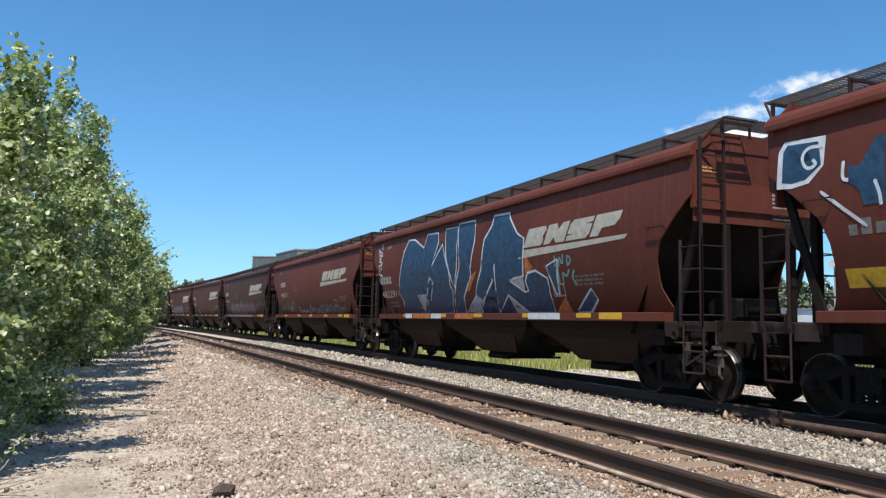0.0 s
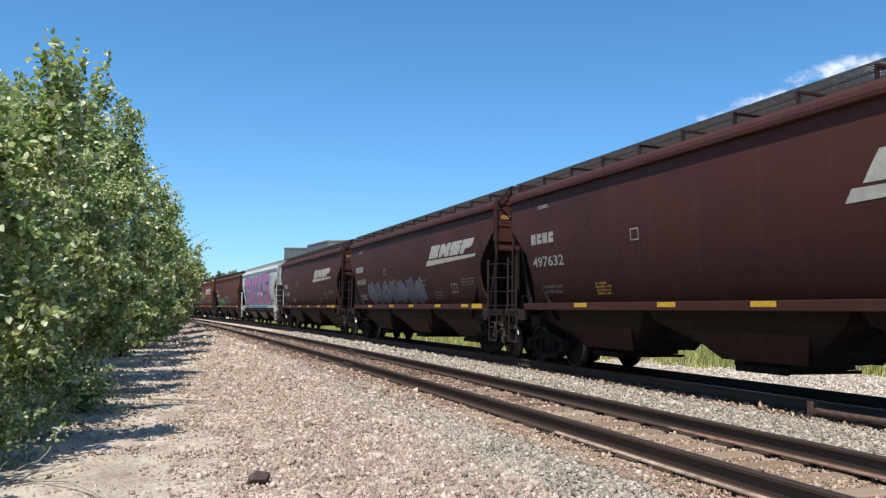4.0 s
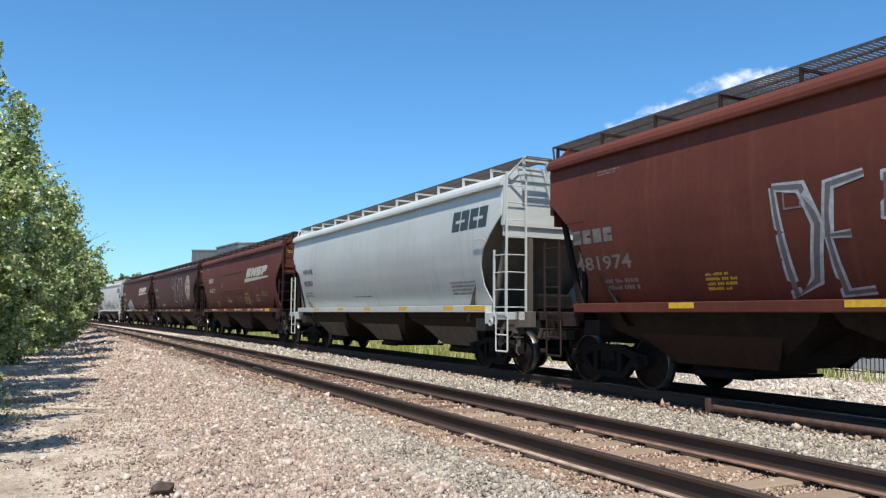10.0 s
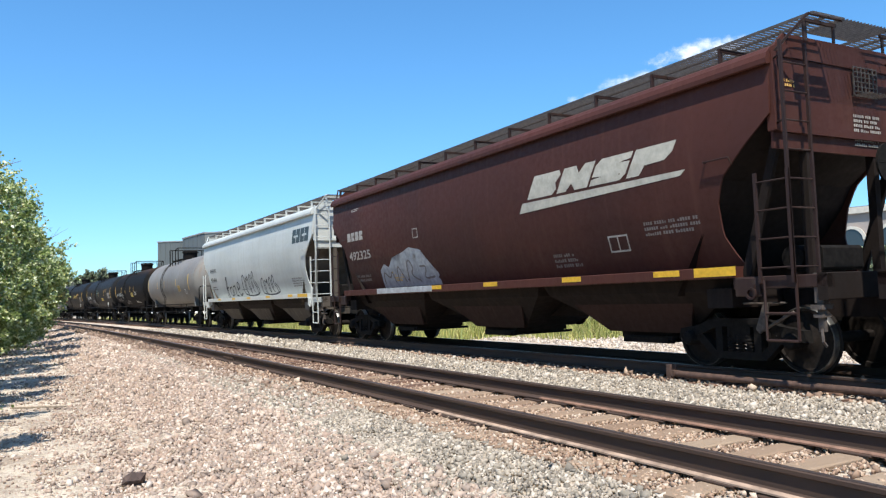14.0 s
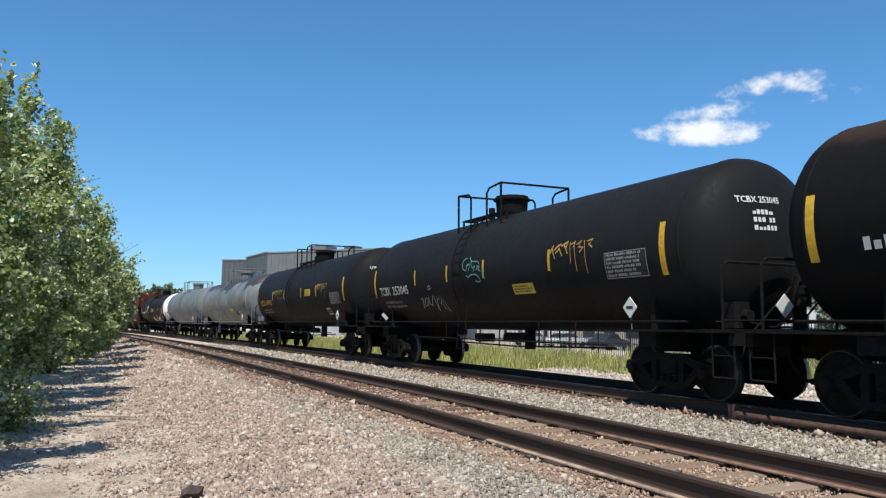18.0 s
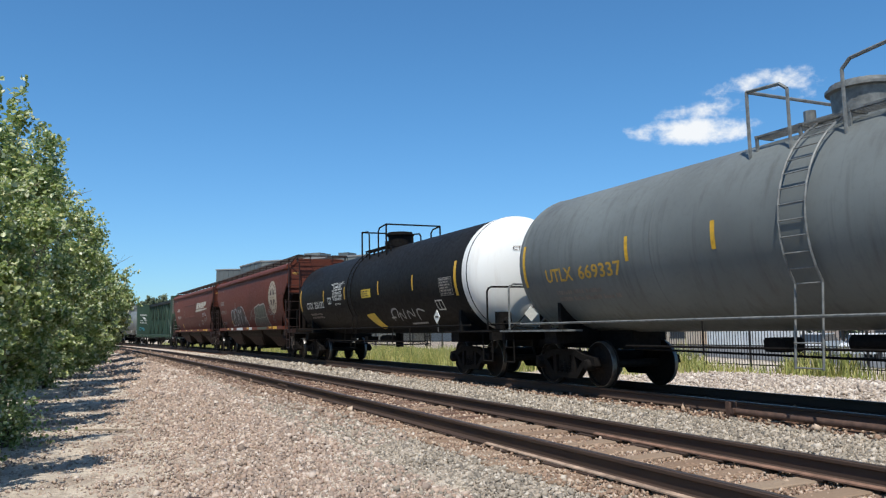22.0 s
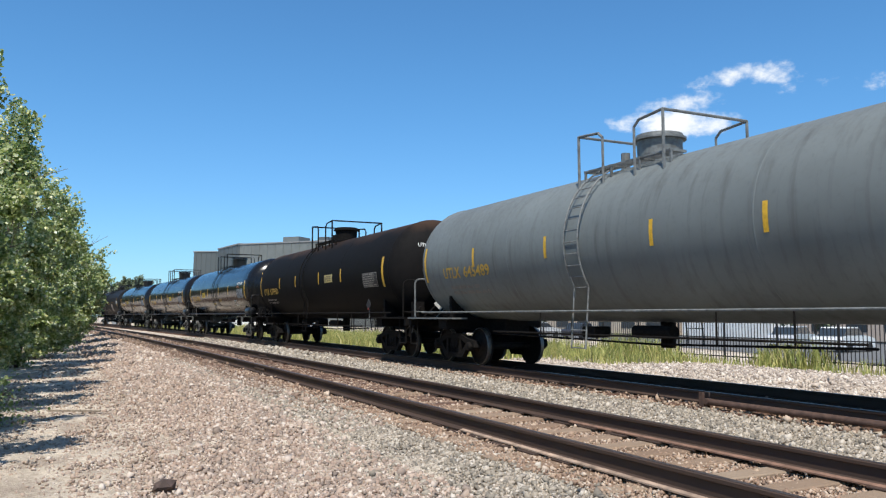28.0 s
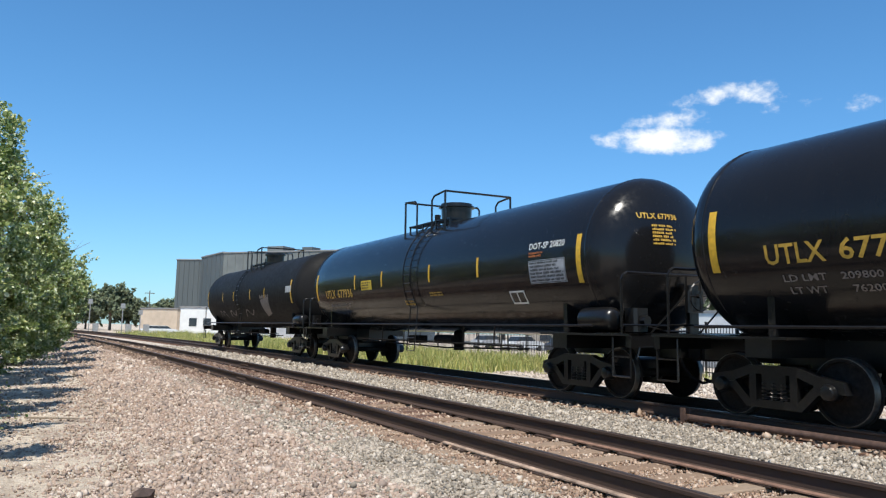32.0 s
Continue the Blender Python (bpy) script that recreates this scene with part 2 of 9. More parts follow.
# Brake dust plus the shade under bays and ends, both put into the colour.
GRIME_SHADE = weathered("brake_dust_and_shade_on_paint", (0.014, 0.0085, 0.0065), (0.008, 0.006, 0.005), (0.032, 0.021, 0.016), 0.85, 0.6, 0.2, 0.1)
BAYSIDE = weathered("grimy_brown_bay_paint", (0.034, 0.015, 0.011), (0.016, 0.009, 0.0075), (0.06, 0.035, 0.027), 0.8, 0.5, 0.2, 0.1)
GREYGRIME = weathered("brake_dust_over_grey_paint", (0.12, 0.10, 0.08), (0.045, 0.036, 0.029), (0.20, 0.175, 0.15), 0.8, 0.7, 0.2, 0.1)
WHEELMAT = plain("rusty_wheel_steel", (0.015, 0.0115, 0.0095), 0.8, 0.0, 0.45, spec=0.14)
TREAD = plain("worn_wheel_rim", (0.15, 0.145, 0.135), 0.42, 0.85, 0.3)
YELLOW = plain("yellow_reflector", (0.62, 0.36, 0.03), 0.45, 0, 0.2)
WHITE = plain("white_stencil_paint", (0.62, 0.62, 0.58), 0.6, 0, 0.15, 30)
CREAM = plain("faded_cream_paint", (0.40, 0.335, 0.245), 0.6, 0, 0.2, 12)
GOLD = plain("gold_stencil_paint", (0.55, 0.33, 0.05), 0.55, 0, 0.2, 20)
RIGGING = plain("dust_coated_rigging_steel", (0.085, 0.068, 0.058), 0.75, 0.1, 0.5, 12, 0.3)
P_RAIL = plain("bare_steel_handrail", (0.36, 0.37, 0.36), 0.45, 0.5, 0.3)
LADDERMAT = weathered("grimy_brown_ladder_paint", (0.030, 0.014, 0.011), (0.018, 0.010, 0.009), (0.085, 0.062, 0.052), 0.6, 0.5, 0.3, 0.05)
GRATING = plain("galvanised_grating", (0.10, 0.085, 0.075), 0.6, 0.4, 0.3)
RAILSIDE = Mat("rusty_rail_steel", 0.75, 0.1)
RAILSIDE.color(RAILSIDE.mix((0.034, 0.022, 0.017), (0.078, 0.043, 0.028), RAILSIDE.noise(6, 6, 0.65, (1, 0.25, 1))))
RAILSIDE.bump(RAILSIDE.noise(60, 4), 0.3, 0.003)
RAILSIDE = RAILSIDE.m
TIEDARK = plain("dark_rust_brown_tie_timber", (0.115, 0.062, 0.040), 0.9, 0, 0.45, 6, 0.5)
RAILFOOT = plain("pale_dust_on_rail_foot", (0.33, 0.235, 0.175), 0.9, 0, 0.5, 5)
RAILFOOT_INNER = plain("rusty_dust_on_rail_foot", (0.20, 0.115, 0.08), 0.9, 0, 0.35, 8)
RAILTOP = plain("worn_rail_head", (0.11, 0.085, 0.075), 0.45, 0.6, 0.35, 20)
RAILBRIGHT = plain("polished_rail_head", (0.20, 0.19, 0.18), 0.4, 0.9, 0.2, 20)
TIEWOOD = Mat("weathered_tie_timber", 0.85, 0, 0.2)
TIEWOOD.color(TIEWOOD.mix(TIEWOOD.mix((0.13, 0.082, 0.053), (0.34, 0.245, 0.17), TIEWOOD.noise(5, 6, 0.7, (0.5, 9, 4), own=True)), TIEWOOD.each((0.0, (0.19, 0.115, 0.075)), (0.5, (0.28, 0.195, 0.135)), (1.0, (0.40, 0.315, 0.23))), 0.5))
TIEWOOD.bump(TIEWOOD.noise(9, 6, 0.7, (0.4, 9, 4)), 0.6, 0.02)
TIEWOOD = TIEWOOD.m


# ---- mesh helpers ----
class Build:
    """Collects vertices and faces of one mesh."""

    def __init__(self):
        self.v, self.f = [], []

    def add(self, verts, faces):
        n = len(self.v)
        self.v += [tuple(p) for p in verts]
        self.f += [tuple(i + n for i in f) for f in faces]
        return self

    def box(self, x0, x1, y0, y1, z0, z1, c=0.0):
        """A box; c: chamfer of its edges along its longest side."""
        if c <= 0:
            vs = [(x, y, z) for z in (z0, z1) for y in (y0, y1) for x in (x0, x1)]
            return self.add(vs, [(0, 2, 3, 1), (4, 5, 7, 6), (0, 1, 5, 4), (2, 6, 7, 3), (0, 4, 6, 2), (1, 3, 7, 5)])
        d = (x1 - x0, y1 - y0, z1 - z0)
        k = d.index(max(d))
        lo, hi = [x0, y0, z0], [x1, y1, z1]
        i, j = [n for n in range(3) if n != k]
        ring = [(lo[i] + c, lo[j]), (hi[i] - c, lo[j]), (hi[i], lo[j] + c), (hi[i], hi[j] - c), (hi[i] - c, hi[j]), (lo[i] + c, hi[j]), (lo[i], hi[j] - c), (lo[i], lo[j] + c)]
        vs = []
        for e in (lo[k], hi[k]):
            for a, b in ring:
                p = [0, 0, 0]
                p[i], p[j], p[k] = a, b, e
                vs.append(p)
        fs = [tuple(range(8)), tuple(range(8, 16))] + [(n, (n + 1) % 8, 8 + (n + 1) % 8, 8 + n) for n in range(8)]
        return self.add(vs, fs)

    def rod(self, p, q, r, n=6, r2=None):
        """A round bar from p to q."""
        p, q = Vector(p), Vector(q)
        ax = (q - p).normalized()
        s = ax.orthogonal().normalized()
        t = ax.cross(s)
        r2 = r if r2 is None else r2
        vs = [p + (s * math.cos(a) + t * math.sin(a)) * r for a in (2 * math.pi * k / n for k in range(n))]
        vs += [q + (s * math.cos(a) + t * math.sin(a)) * r2 for a in (2 * math.pi * k / n for k in range(n))]
        return self.add(vs, [tuple(range(n))[::-1], tuple(range(n, 2 * n))] + [(k, (k + 1) % n, n + (k + 1) % n, n + k) for k in range(n)])

    def path(self, points, r, n=5):
        for p, q in zip(points, points[1:]):
            self.rod(p, q, r, n)
        return self

    def lathe(self, prof, centre=(0, 0, 0), axis="x", n=24, caps=True):
        """Turns (along, radius) points round an axis."""
        vs, fs = [], []
        for a, r in prof:
            for k in range(n):
                w = 2 * math.pi * k / n
                c, s = r * math.cos(w), r * math.sin(w)
                p = {"x": (a, c, s), "y": (c, a, s), "z": (c, s, a)}[axis]
                vs.append((p[0] + centre[0], p[1] + centre[1], p[2] + centre[2]))
        for i in range(len(prof) - 1):
            for k in range(n):
                fs.append((i * n + k, i * n + (k + 1) % n, (i + 1) * n + (k + 1) % n, (i + 1) * n + k))
        for i in (0, len(prof) - 1) if caps else ():
            if prof[i][1] > 1e-4:
                fs.append(tuple(i * n + k for k in range(n)))
        return self.add(vs, fs)

    def prism(self, outline, x0, x1, axis="x"):
        """A flat outline pushed from x0 to x1 along an axis; outline in the other two."""
        n = len(outline)
        vs = []
        for e in (x0, x1):
            for a, b in outline:
                vs.append({"x": (e, a, b), "y": (a, e, b), "z": (a, b, e)}[axis])
        return self.add(vs, [tuple(range(n)), tuple(range(n, 2 * n))] + [(k, (k + 1) % n, n + (k + 1) % n, n + k) for k in range(n)])

    def grid(self, rows):
        """A sheet through rows of points."""
        w = len(rows[0])
        vs = [p for r in rows for p in r]
        return self.add(vs, [(i * w + j, i * w + j + 1, (i + 1) * w + j + 1, (i + 1) * w + j) for i in range(len(rows) - 1) for j in range(w - 1)])

    def mesh(self, name, mat, smooth=False, angle=40):
        me = bpy.data.meshes.new(name)
        me.from_pydata(self.v, [], self.f)
        bm = bmesh.new()
        bm.from_mesh(me)
        bmesh.ops.remove_doubles(bm, verts=bm.verts, dist=1e-5)
        bmesh.ops.recalc_face_normals(bm, faces=bm.faces)
        if smooth:
            for f in bm.faces:
                f.smooth = True
            lim = radians(angle)
            for e in bm.edges:
                if len(e.link_faces) == 2 and e.calc_face_angle(0) > lim:
                    e.smooth = False
        bm.to_mesh(me)
        bm.free()
        if mat:
            me.materials.append(mat)
        return me


MESHES = {}


def keep(key, mat, make, smooth=False):
    """The mesh under this key in this material, made once."""
    k = (key, mat.name)
    if k not in MESHES:
        MESHES[k] = make().mesh(key, mat, smooth)
    return MESHES[k]


def part(name, me, parent, label="", at=None):
    ob = new(name, me)
    ob.parent = parent
    if at is not None:
        ob.matrix_basis = at
    if label:
        ob["label"] = label
    return ob


def thing(name, label, category, group="", kind="", me=None):
    return tagged(new(name, me), label, category, group, kind)


def raw(name, v, faces, mat, smooth=False):
    """A large mesh straight from arrays of points and of equal-sided faces."""
    v, faces = np.asarray(v, np.float32), np.asarray(faces, np.int32)
    me = bpy.data.meshes.new(name)
    me.vertices.add(len(v))
    me.vertices.foreach_set("co", v.ravel())
    n, k = faces.shape
    me.loops.add(n * k)
    me.loops.foreach_set("vertex_index", faces.ravel())
    me.polygons.add(n)
    me.polygons.foreach_set("loop_start", np.arange(0, n * k, k, dtype=np.int32))
    if smooth:
        me.polygons.foreach_set("use_smooth", np.ones(n, bool))
    me.update(calc_edges=True)
    me.materials.append(mat)
    return me


# ---- the line of the tracks ----
BEND = 1079.0
NEAR, FAR = 5.01, 10.12          # centre lines of the two tracks
CANT = 0.94                      # both lean a little into the bend


def sag(y):
    """How far the line has bent to the left after y metres."""
    y = np.clip(y, -150, 420)
    return y * y / (2 * BEND)


def on_line(s, u):
    """The pose of something that stands s metres along the line, u to the right."""
    a = s / BEND
    return Matrix.Translation((u - BEND * (1 - math.cos(a)) + 0 * s, (BEND) * math.sin(a), 0)) @ Matrix.Rotation(a, 4, "Z")


def lean():
    return Matrix.Translation((-0.755, 0, 0)) @ Matrix.Rotation(-radians(CANT), 4, "Y") @ Matrix.Translation((0.755, 0, 0))


# ---- ground ----
DIRT = Mat("pale_dirt_and_gravel", 0.9, 0, 0.2)
_c = DIRT.mix((0.32, 0.255, 0.20), (0.70, 0.60, 0.48), DIRT.ramp(DIRT.noise(1.5, 9, 0.7, (1, 0.6, 1)), (0.40, 0.0), (0.60, 1.0)))
_c = DIRT.mix(_c, DIRT.mix((0.14, 0.105, 0.08), (0.66, 0.55, 0.44), DIRT.voronoi(34)), 0.38)
DIRT.color(_c)
DIRT.bump(DIRT.noise(30, 6, 0.7), 0.9, 0.03)
DIRT = DIRT.m
PROFILE = [(-3000, -0.6), (-60, -0.6), (-4, -0.52), (1.2, -0.52), (1.9, -0.47), (3.3, -0.27), (3.7, -0.235), (6.4, -0.225), (7.6, -0.27), (8.9, -0.235), (11.6, -0.21), (12.2, -0.3), (13.6, -0.5), (16, -0.48), (18.5, -0.42), (24, -0.45), (60, -0.5), (3000, -0.6)]


def ground_z(u):
    return np.interp(u, [p[0] for p in PROFILE], [p[1] for p in PROFILE])


us = np.r_[-3000, -800, -250, -100, -50, np.arange(-25, 30, 0.35), 30, 36, 45, 60, 100, 250, 800, 3000]
ys = np.r_[-3000, -600, -150, -60, np.arange(-20, 40, 0.4), np.arange(40, 120, 2.0), 130, 150, 180, 220, 300, 420, 700, 3000]
U, Y = np.meshgrid(us, ys)
rough_n = np.random.default_rng(4).normal(0, 0.012, U.shape) * (np.abs(U) < 30) * ((U < 3.6) | (U > 11.8))
G = np.stack([U - sag(Y), Y, ground_z(U) + rough_n], -1).reshape(-1, 3)
w = len(us)
idx = (np.arange(len(ys) - 1)[:, None] * w + np.arange(w - 1)[None]).ravel()
ground = thing("ground", "pale dirt and gravel ground beside the railway", "ground", kind="structure", me=raw("ground", G, np.stack([idx, idx + 1, idx + w + 1, idx + w], -1), DIRT, True))


# ---- tracks ----
def rail_mesh(u, mat_side, zoff, s0, s1, name):
    """A rail of real section laid along the bend."""
    prof = [(-0.075, -0.180), (0.075, -0.180), (0.075, -0.168), (0.012, -0.145), (0.010, -0.045), (0.036, -0.034), (0.037, -0.008), (0.028, 0.0), (-0.028, 0.0), (-0.037, -0.008), (-0.036, -0.034), (-0.010, -0.045), (-0.012, -0.145), (-0.075, -0.168)]
    b = Build()
    ss = np.arange(s0, s1 + 0.1, 4.0)
    rows = []
    for s in ss:
        m = on_line(s, u)
        rows.append([tuple(m @ Vector((a, 0, z + zoff))) for a, z in prof + prof[:1]])
    b.grid(rows)
    return b.mesh(name, mat_side)


def head_mesh(u, mat, zoff, s0, s1):
    b = Build()
    rows = [[tuple(on_line(s, u) @ Vector((a, 0, zoff + 0.002))) for a in (-0.027, -0.01, 0.012, 0.027)] for s in np.arange(s0, s1 + 0.1, 4.0)]
    return b.grid(rows).mesh("railhead", mat)


def foot_mesh(u, mat, zoff, s0, s1):
    """The dusty top of a rail's foot on its near side."""
    b = Build()
    rows = [[tuple(on_line(s, u) @ Vector((a, 0, z + zoff))) for a, z in ((-0.079, -0.179), (-0.079, -0.166), (-0.044, -0.153))] for s in np.arange(s0, s1 + 0.1, 4.0)]
    return b.grid(rows).mesh("rail_foot", mat)


def fishplate():
    b = Build()
    b.prism([(-0.47, -0.15), (0.47, -0.15), (0.47, -0.052), (-0.47, -0.052)], -0.030, -0.013)
    for y in (-0.38, -0.23, -0.08, 0.08, 0.23, 0.38):
        b.rod((-0.055, y, -0.1), (-0.028, y, -0.1), 0.016, 6)
    return b


S0, S1 = -40, 260
TIE = Build().box(-1.3, 1.3, -0.115, 0.115, -0.20, -0.003, 0.012).mesh("tie", TIEWOOD)
TIE_DARK = Build().box(-1.3, 1.3, -0.115, 0.115, -0.20, -0.003, 0.012).mesh("tie", TIEDARK)
PLATE = Build().box(-0.10, 0.10, -0.17, 0.17, 0, 0.014, 0.003).mesh("tie_plate", RAILSIDE)
rng = random.Random(7)
for cname, cu, headmat in (("railway_track", NEAR, RAILTOP), ("railway_track", FAR, RAILBRIGHT)):
    worn = cu == NEAR
    track = thing(cname, "rusty siding track on weathered wooden ties" if worn else "main line track with polished rails on ties", "railway track", "railway tracks", "structure")
    for side in (-0.755, 0.755):
        zo = 0.0 if side < 0 else 0.025
        r = part("rail", rail_mesh(cu + side, RAILSIDE, zo, S0, S1, "rail"), track)
        part("railhead", head_mesh(cu + side, headmat, zo, S0, S1), r, "worn steel running surface")
        if worn:
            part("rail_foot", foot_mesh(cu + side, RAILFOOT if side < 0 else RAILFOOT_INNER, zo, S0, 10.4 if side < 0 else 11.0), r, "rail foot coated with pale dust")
            for s in (18.2, 30.0, 41.9):
                part("joint_bar", keep("joint_bar", RAILSIDE, fishplate), r, at=on_line(s + (0 if side < 0 else 5.9), cu + side) @ Matrix.Translation((0, 0, zo)))
    s, n = -32.0, 0
    while s < 130:
        base = on_line(s + rng.uniform(-0.03, 0.03), cu + rng.uniform(-0.05, 0.05)) @ lean() @ Matrix.Translation((0, 0, -0.192 + rng.uniform(-0.012, 0.004))) @ Matrix.Rotation(rng.uniform(-0.02, 0.02), 4, "Z")
        tie = part("tie", TIE if s < 10.5 + rng.uniform(0, 3.0) and worn else TIE_DARK, track, at=base)
        if -4 < s < 30 and worn:
            for side in (-0.755, 0.755):
                pl = part("tie_plate", PLATE, tie, at=Matrix.Translation((side, 0, 0)))
        s += 0.535
        n += 1


# ---- trucks (shared by all cars) ----
def sideframe():
    b = Build()
    pts = [(-1.13, 0.40), (-1.10, 0.58), (-0.70, 0.62), (-0.42, 0.74), (0.42, 0.74), (0.70, 0.62), (1.10, 0.58), (1.13, 0.40), (0.86, 0.38), (0.62, 0.42), (0.42, 0.22), (-0.42, 0.22), (-0.62, 0.42), (-0.86, 0.38)]
    top = [(-1.12, 0.44), (-1.08, 0.60), (-0.70, 0.66), (-0.40, 0.76), (0.40, 0.76), (0.70, 0.66), (1.08, 0.60), (1.12, 0.44), (0.92, 0.46), (0.66, 0.53), (0.36, 0.64), (-0.36, 0.64), (-0.66, 0.53), (-0.92, 0.46)]
    low = [(-0.95, 0.50), (-0.66, 0.53), (-0.40, 0.28), (0.40, 0.28), (0.66, 0.53), (0.95, 0.50), (0.70, 0.40), (0.46, 0.17), (-0.46, 0.17), (-0.70, 0.40)]
    b.prism(top, -0.075, 0.075).prism(low, -0.065, 0.065)
    b.box(-0.07, 0.07, -0.40, -0.28, 0.24, 0.68).box(-0.07, 0.07, 0.28, 0.40, 0.24, 0.68)
    return b


def wheel(s):
    prof = [(0.66, 0.10), (0.68, 0.28), (0.70, 0.40), (0.675, 0.415), (0.675, 0.485), (0.70, 0.487), (0.715, 0.460), (0.80, 0.455), (0.812, 0.445), (0.812, 0.40), (0.775, 0.385), (0.765, 0.20), (0.80, 0.15), (0.81, 0.10)]
    return Build().lathe([(s * a, r) for a, r in prof], (0, 0, 0.457), "x", 28)


def wheel_rim(s):
    return Build().lathe([(s * 0.716, 0.4605), (s * 0.80, 0.4565), (s * 0.814, 0.446), (s * 0.814, 0.438)], (0, 0, 0.457), "x", 28, False)


def bearing():
    return Build().lathe([(-0.11, 0.09), (-0.10, 0.115), (0.05, 0.115), (0.09, 0.09), (0.10, 0.04)], (0, 0, 0), "x", 12)


def spring():
    b = Build()
    for k in range(5):
        b.lathe([(k * 0.05, 0.055), (k * 0.05 + 0.012, 0.07), (k * 0.05 + 0.03, 0.07), (k * 0.05 + 0.045, 0.055)], (0, 0, 0), "z", 8)
    return b


def truck(parent, y, flip, steel=STEEL):
    m = Matrix.Translation((0, y, 0)) @ Matrix.Rotation(math.pi if flip else 0, 4, "Z")
    t = part("truck", keep("truck_bolster", steel, lambda: Build().box(-1.05, 1.05, -0.2, 0.2, 0.42, 0.70, 0.04).rod((0, 0, 0.68), (0, 0, 0.82), 0.2, 12)), parent, "two-axle cast steel freight truck", m)
    for s in (-1, 1):
        part("sideframe", keep("sideframe", steel, sideframe), t, at=Matrix.Translation((s * 1.0, 0, 0)))
        for dy in (-0.16, 0.0, 0.16):
            part("spring", keep("spring", steel, spring), t, at=Matrix.Translation((s * 1.0, dy, 0.28)))
        for a in (-0.889, 0.889):
            part("bearing", keep("bearing", steel, bearing, True), t, at=Matrix.Translation((s * 1.06, a, 0.457)) @ Matrix.Rotation(0 if s > 0 else math.pi, 4, "Z"))
    for a in (-0.889, 0.889):
        part("axle", keep("axle", WHEELMAT, lambda: Build().rod((-1.05, 0, 0.457), (1.05, 0, 0.457), 0.08, 10), True), t, at=Matrix.Translation((0, a, 0)))
        for s in (-1, 1):
            part("wheel", keep(f"wheel{s}", WHEELMAT, lambda: wheel(s), True), t, at=Matrix.Translation((0, a, 0)))
            part("wheel_rim", keep(f"wheel_rim{s}", TREAD, lambda: wheel_rim(s), True), t, "bright worn wheel tread", Matrix.Translation((0, a, 0)))
    part("brake_beam", keep("brake_beam", steel, lambda: Build().box(-0.8, 0.8, -0.36, -0.30, 0.36, 0.44).box(-0.8, 0.8, 0.30, 0.36, 0.36, 0.44).box(-0.78, -0.62, -0.42, -0.34, 0.3, 0.58).box(0.62, 0.78, 0.34, 0.42, 0.3, 0.58)), t)


def coupler(parent, y, d):
    """Knuckle coupler with air hose at an end; d: +1 for the trailing end."""
    b = lambda: Build().box(-0.09, 0.09, -0.3, 0.45, 0.74, 0.96, 0.02).box(-0.16, 0.14, 0.40, 0.62, 0.72, 0.98, 0.04).box(0.02, 0.17, 0.56, 0.72, 0.74, 0.96, 0.04).box(-0.17, -0.06, 0.56, 0.70, 0.76, 0.94, 0.03)
    m = Matrix.Translation((0, y, 0)) @ Matrix.Rotation(0 if d > 0 else math.pi, 4, "Z")
    c = part("coupler", keep("coupler", STEEL, b), parent, "cast steel knuckle coupler", m)
    part("air_hose", keep("air_hose", STEEL, lambda: Build().path([(0.3, 0.05, 0.80), (0.32, 0.16, 0.62), (0.30, 0.32, 0.44), (0.22, 0.50, 0.36), (0.14, 0.62, 0.40)], 0.025, 6)), c)
    part("uncoupling_lever", keep("uncoupling_lever", STEEL, lambda: Build().path([(-1.4, 0.02, 0.98), (-0.5, 0.04, 1.0), (-0.1, 0.30, 1.05)], 0.014, 5).path([(-1.4, 0.02, 0.98), (-1.42, 0.06, 0.78)], 0.014, 5)), c)


def ladder(name, parent, mat, pa, pb, z0, z1, step=0.38, r=0.012, stile=0.02):
    """Ladder between two upright stiles, each rung a part."""
    lad = part(name, keep(f"{name}_{pa}_{pb}_{z0}_{z1}", mat, lambda: Build().box(pa[0] - stile, pa[0] + stile, pa[1] - stile, pa[1] + stile, z0, z1).box(pb[0] - stile, pb[0] + stile, pb[1] - stile, pb[1] + stile, z0, z1)), parent)
    z = z0 + 0.2
    me = keep(f"rung_{pa}_{pb}", mat, lambda: Build().rod((pa[0], pa[1], 0), (pb[0], pb[1], 0), r, 6))
    while z < z1:
        part("rung", me, lad, at=Matrix.Translation((0, 0, z)))
        z += step
    return lad


# ---- covered hopper ----
SIDE = [(1.46, 1.20), (1.7, 1.305), (2.0, 1.405), (2.4, 1.495), (2.8, 1.548), (3.15, 1.566), (3.5, 1.556), (3.8, 1.536), (4.1, 1.500), (4.30, 1.465)]


def side_x(z):
    return float(np.interp(z, [p[0] for p in SIDE], [p[1] for p in SIDE]))


def end_y(z, half):
    """Where the side sheet ends at a height: full length above, cut back to the slope sheet below."""
    return half - float(np.interp(z, [1.46, 1.6, 1.95, 2.4, 2.74, 3.09, 3.47], [0.72, 0.84, 1.0, 0.98, 0.85, 0.47, 0.0]))


def hopper_side(s, half):
    b = Build()
    zs = np.linspace(1.46, 4.30, 25)
    rows = []
    for z in zs:
        e = end_y(z, half)
        rows.append([(s * side_x(z), y, z) for y in np.linspace(-e, e, 34)])
    b.grid(rows)
    inner = [[(x - s * 0.03, y, z) for x, y, z in r] for r in rows]
    return b.grid(inner).grid([[r[0] for r in rows], [r[0] for r in inner]]).grid([[r[-1] for r in rows], [r[-1] for r in inner]])


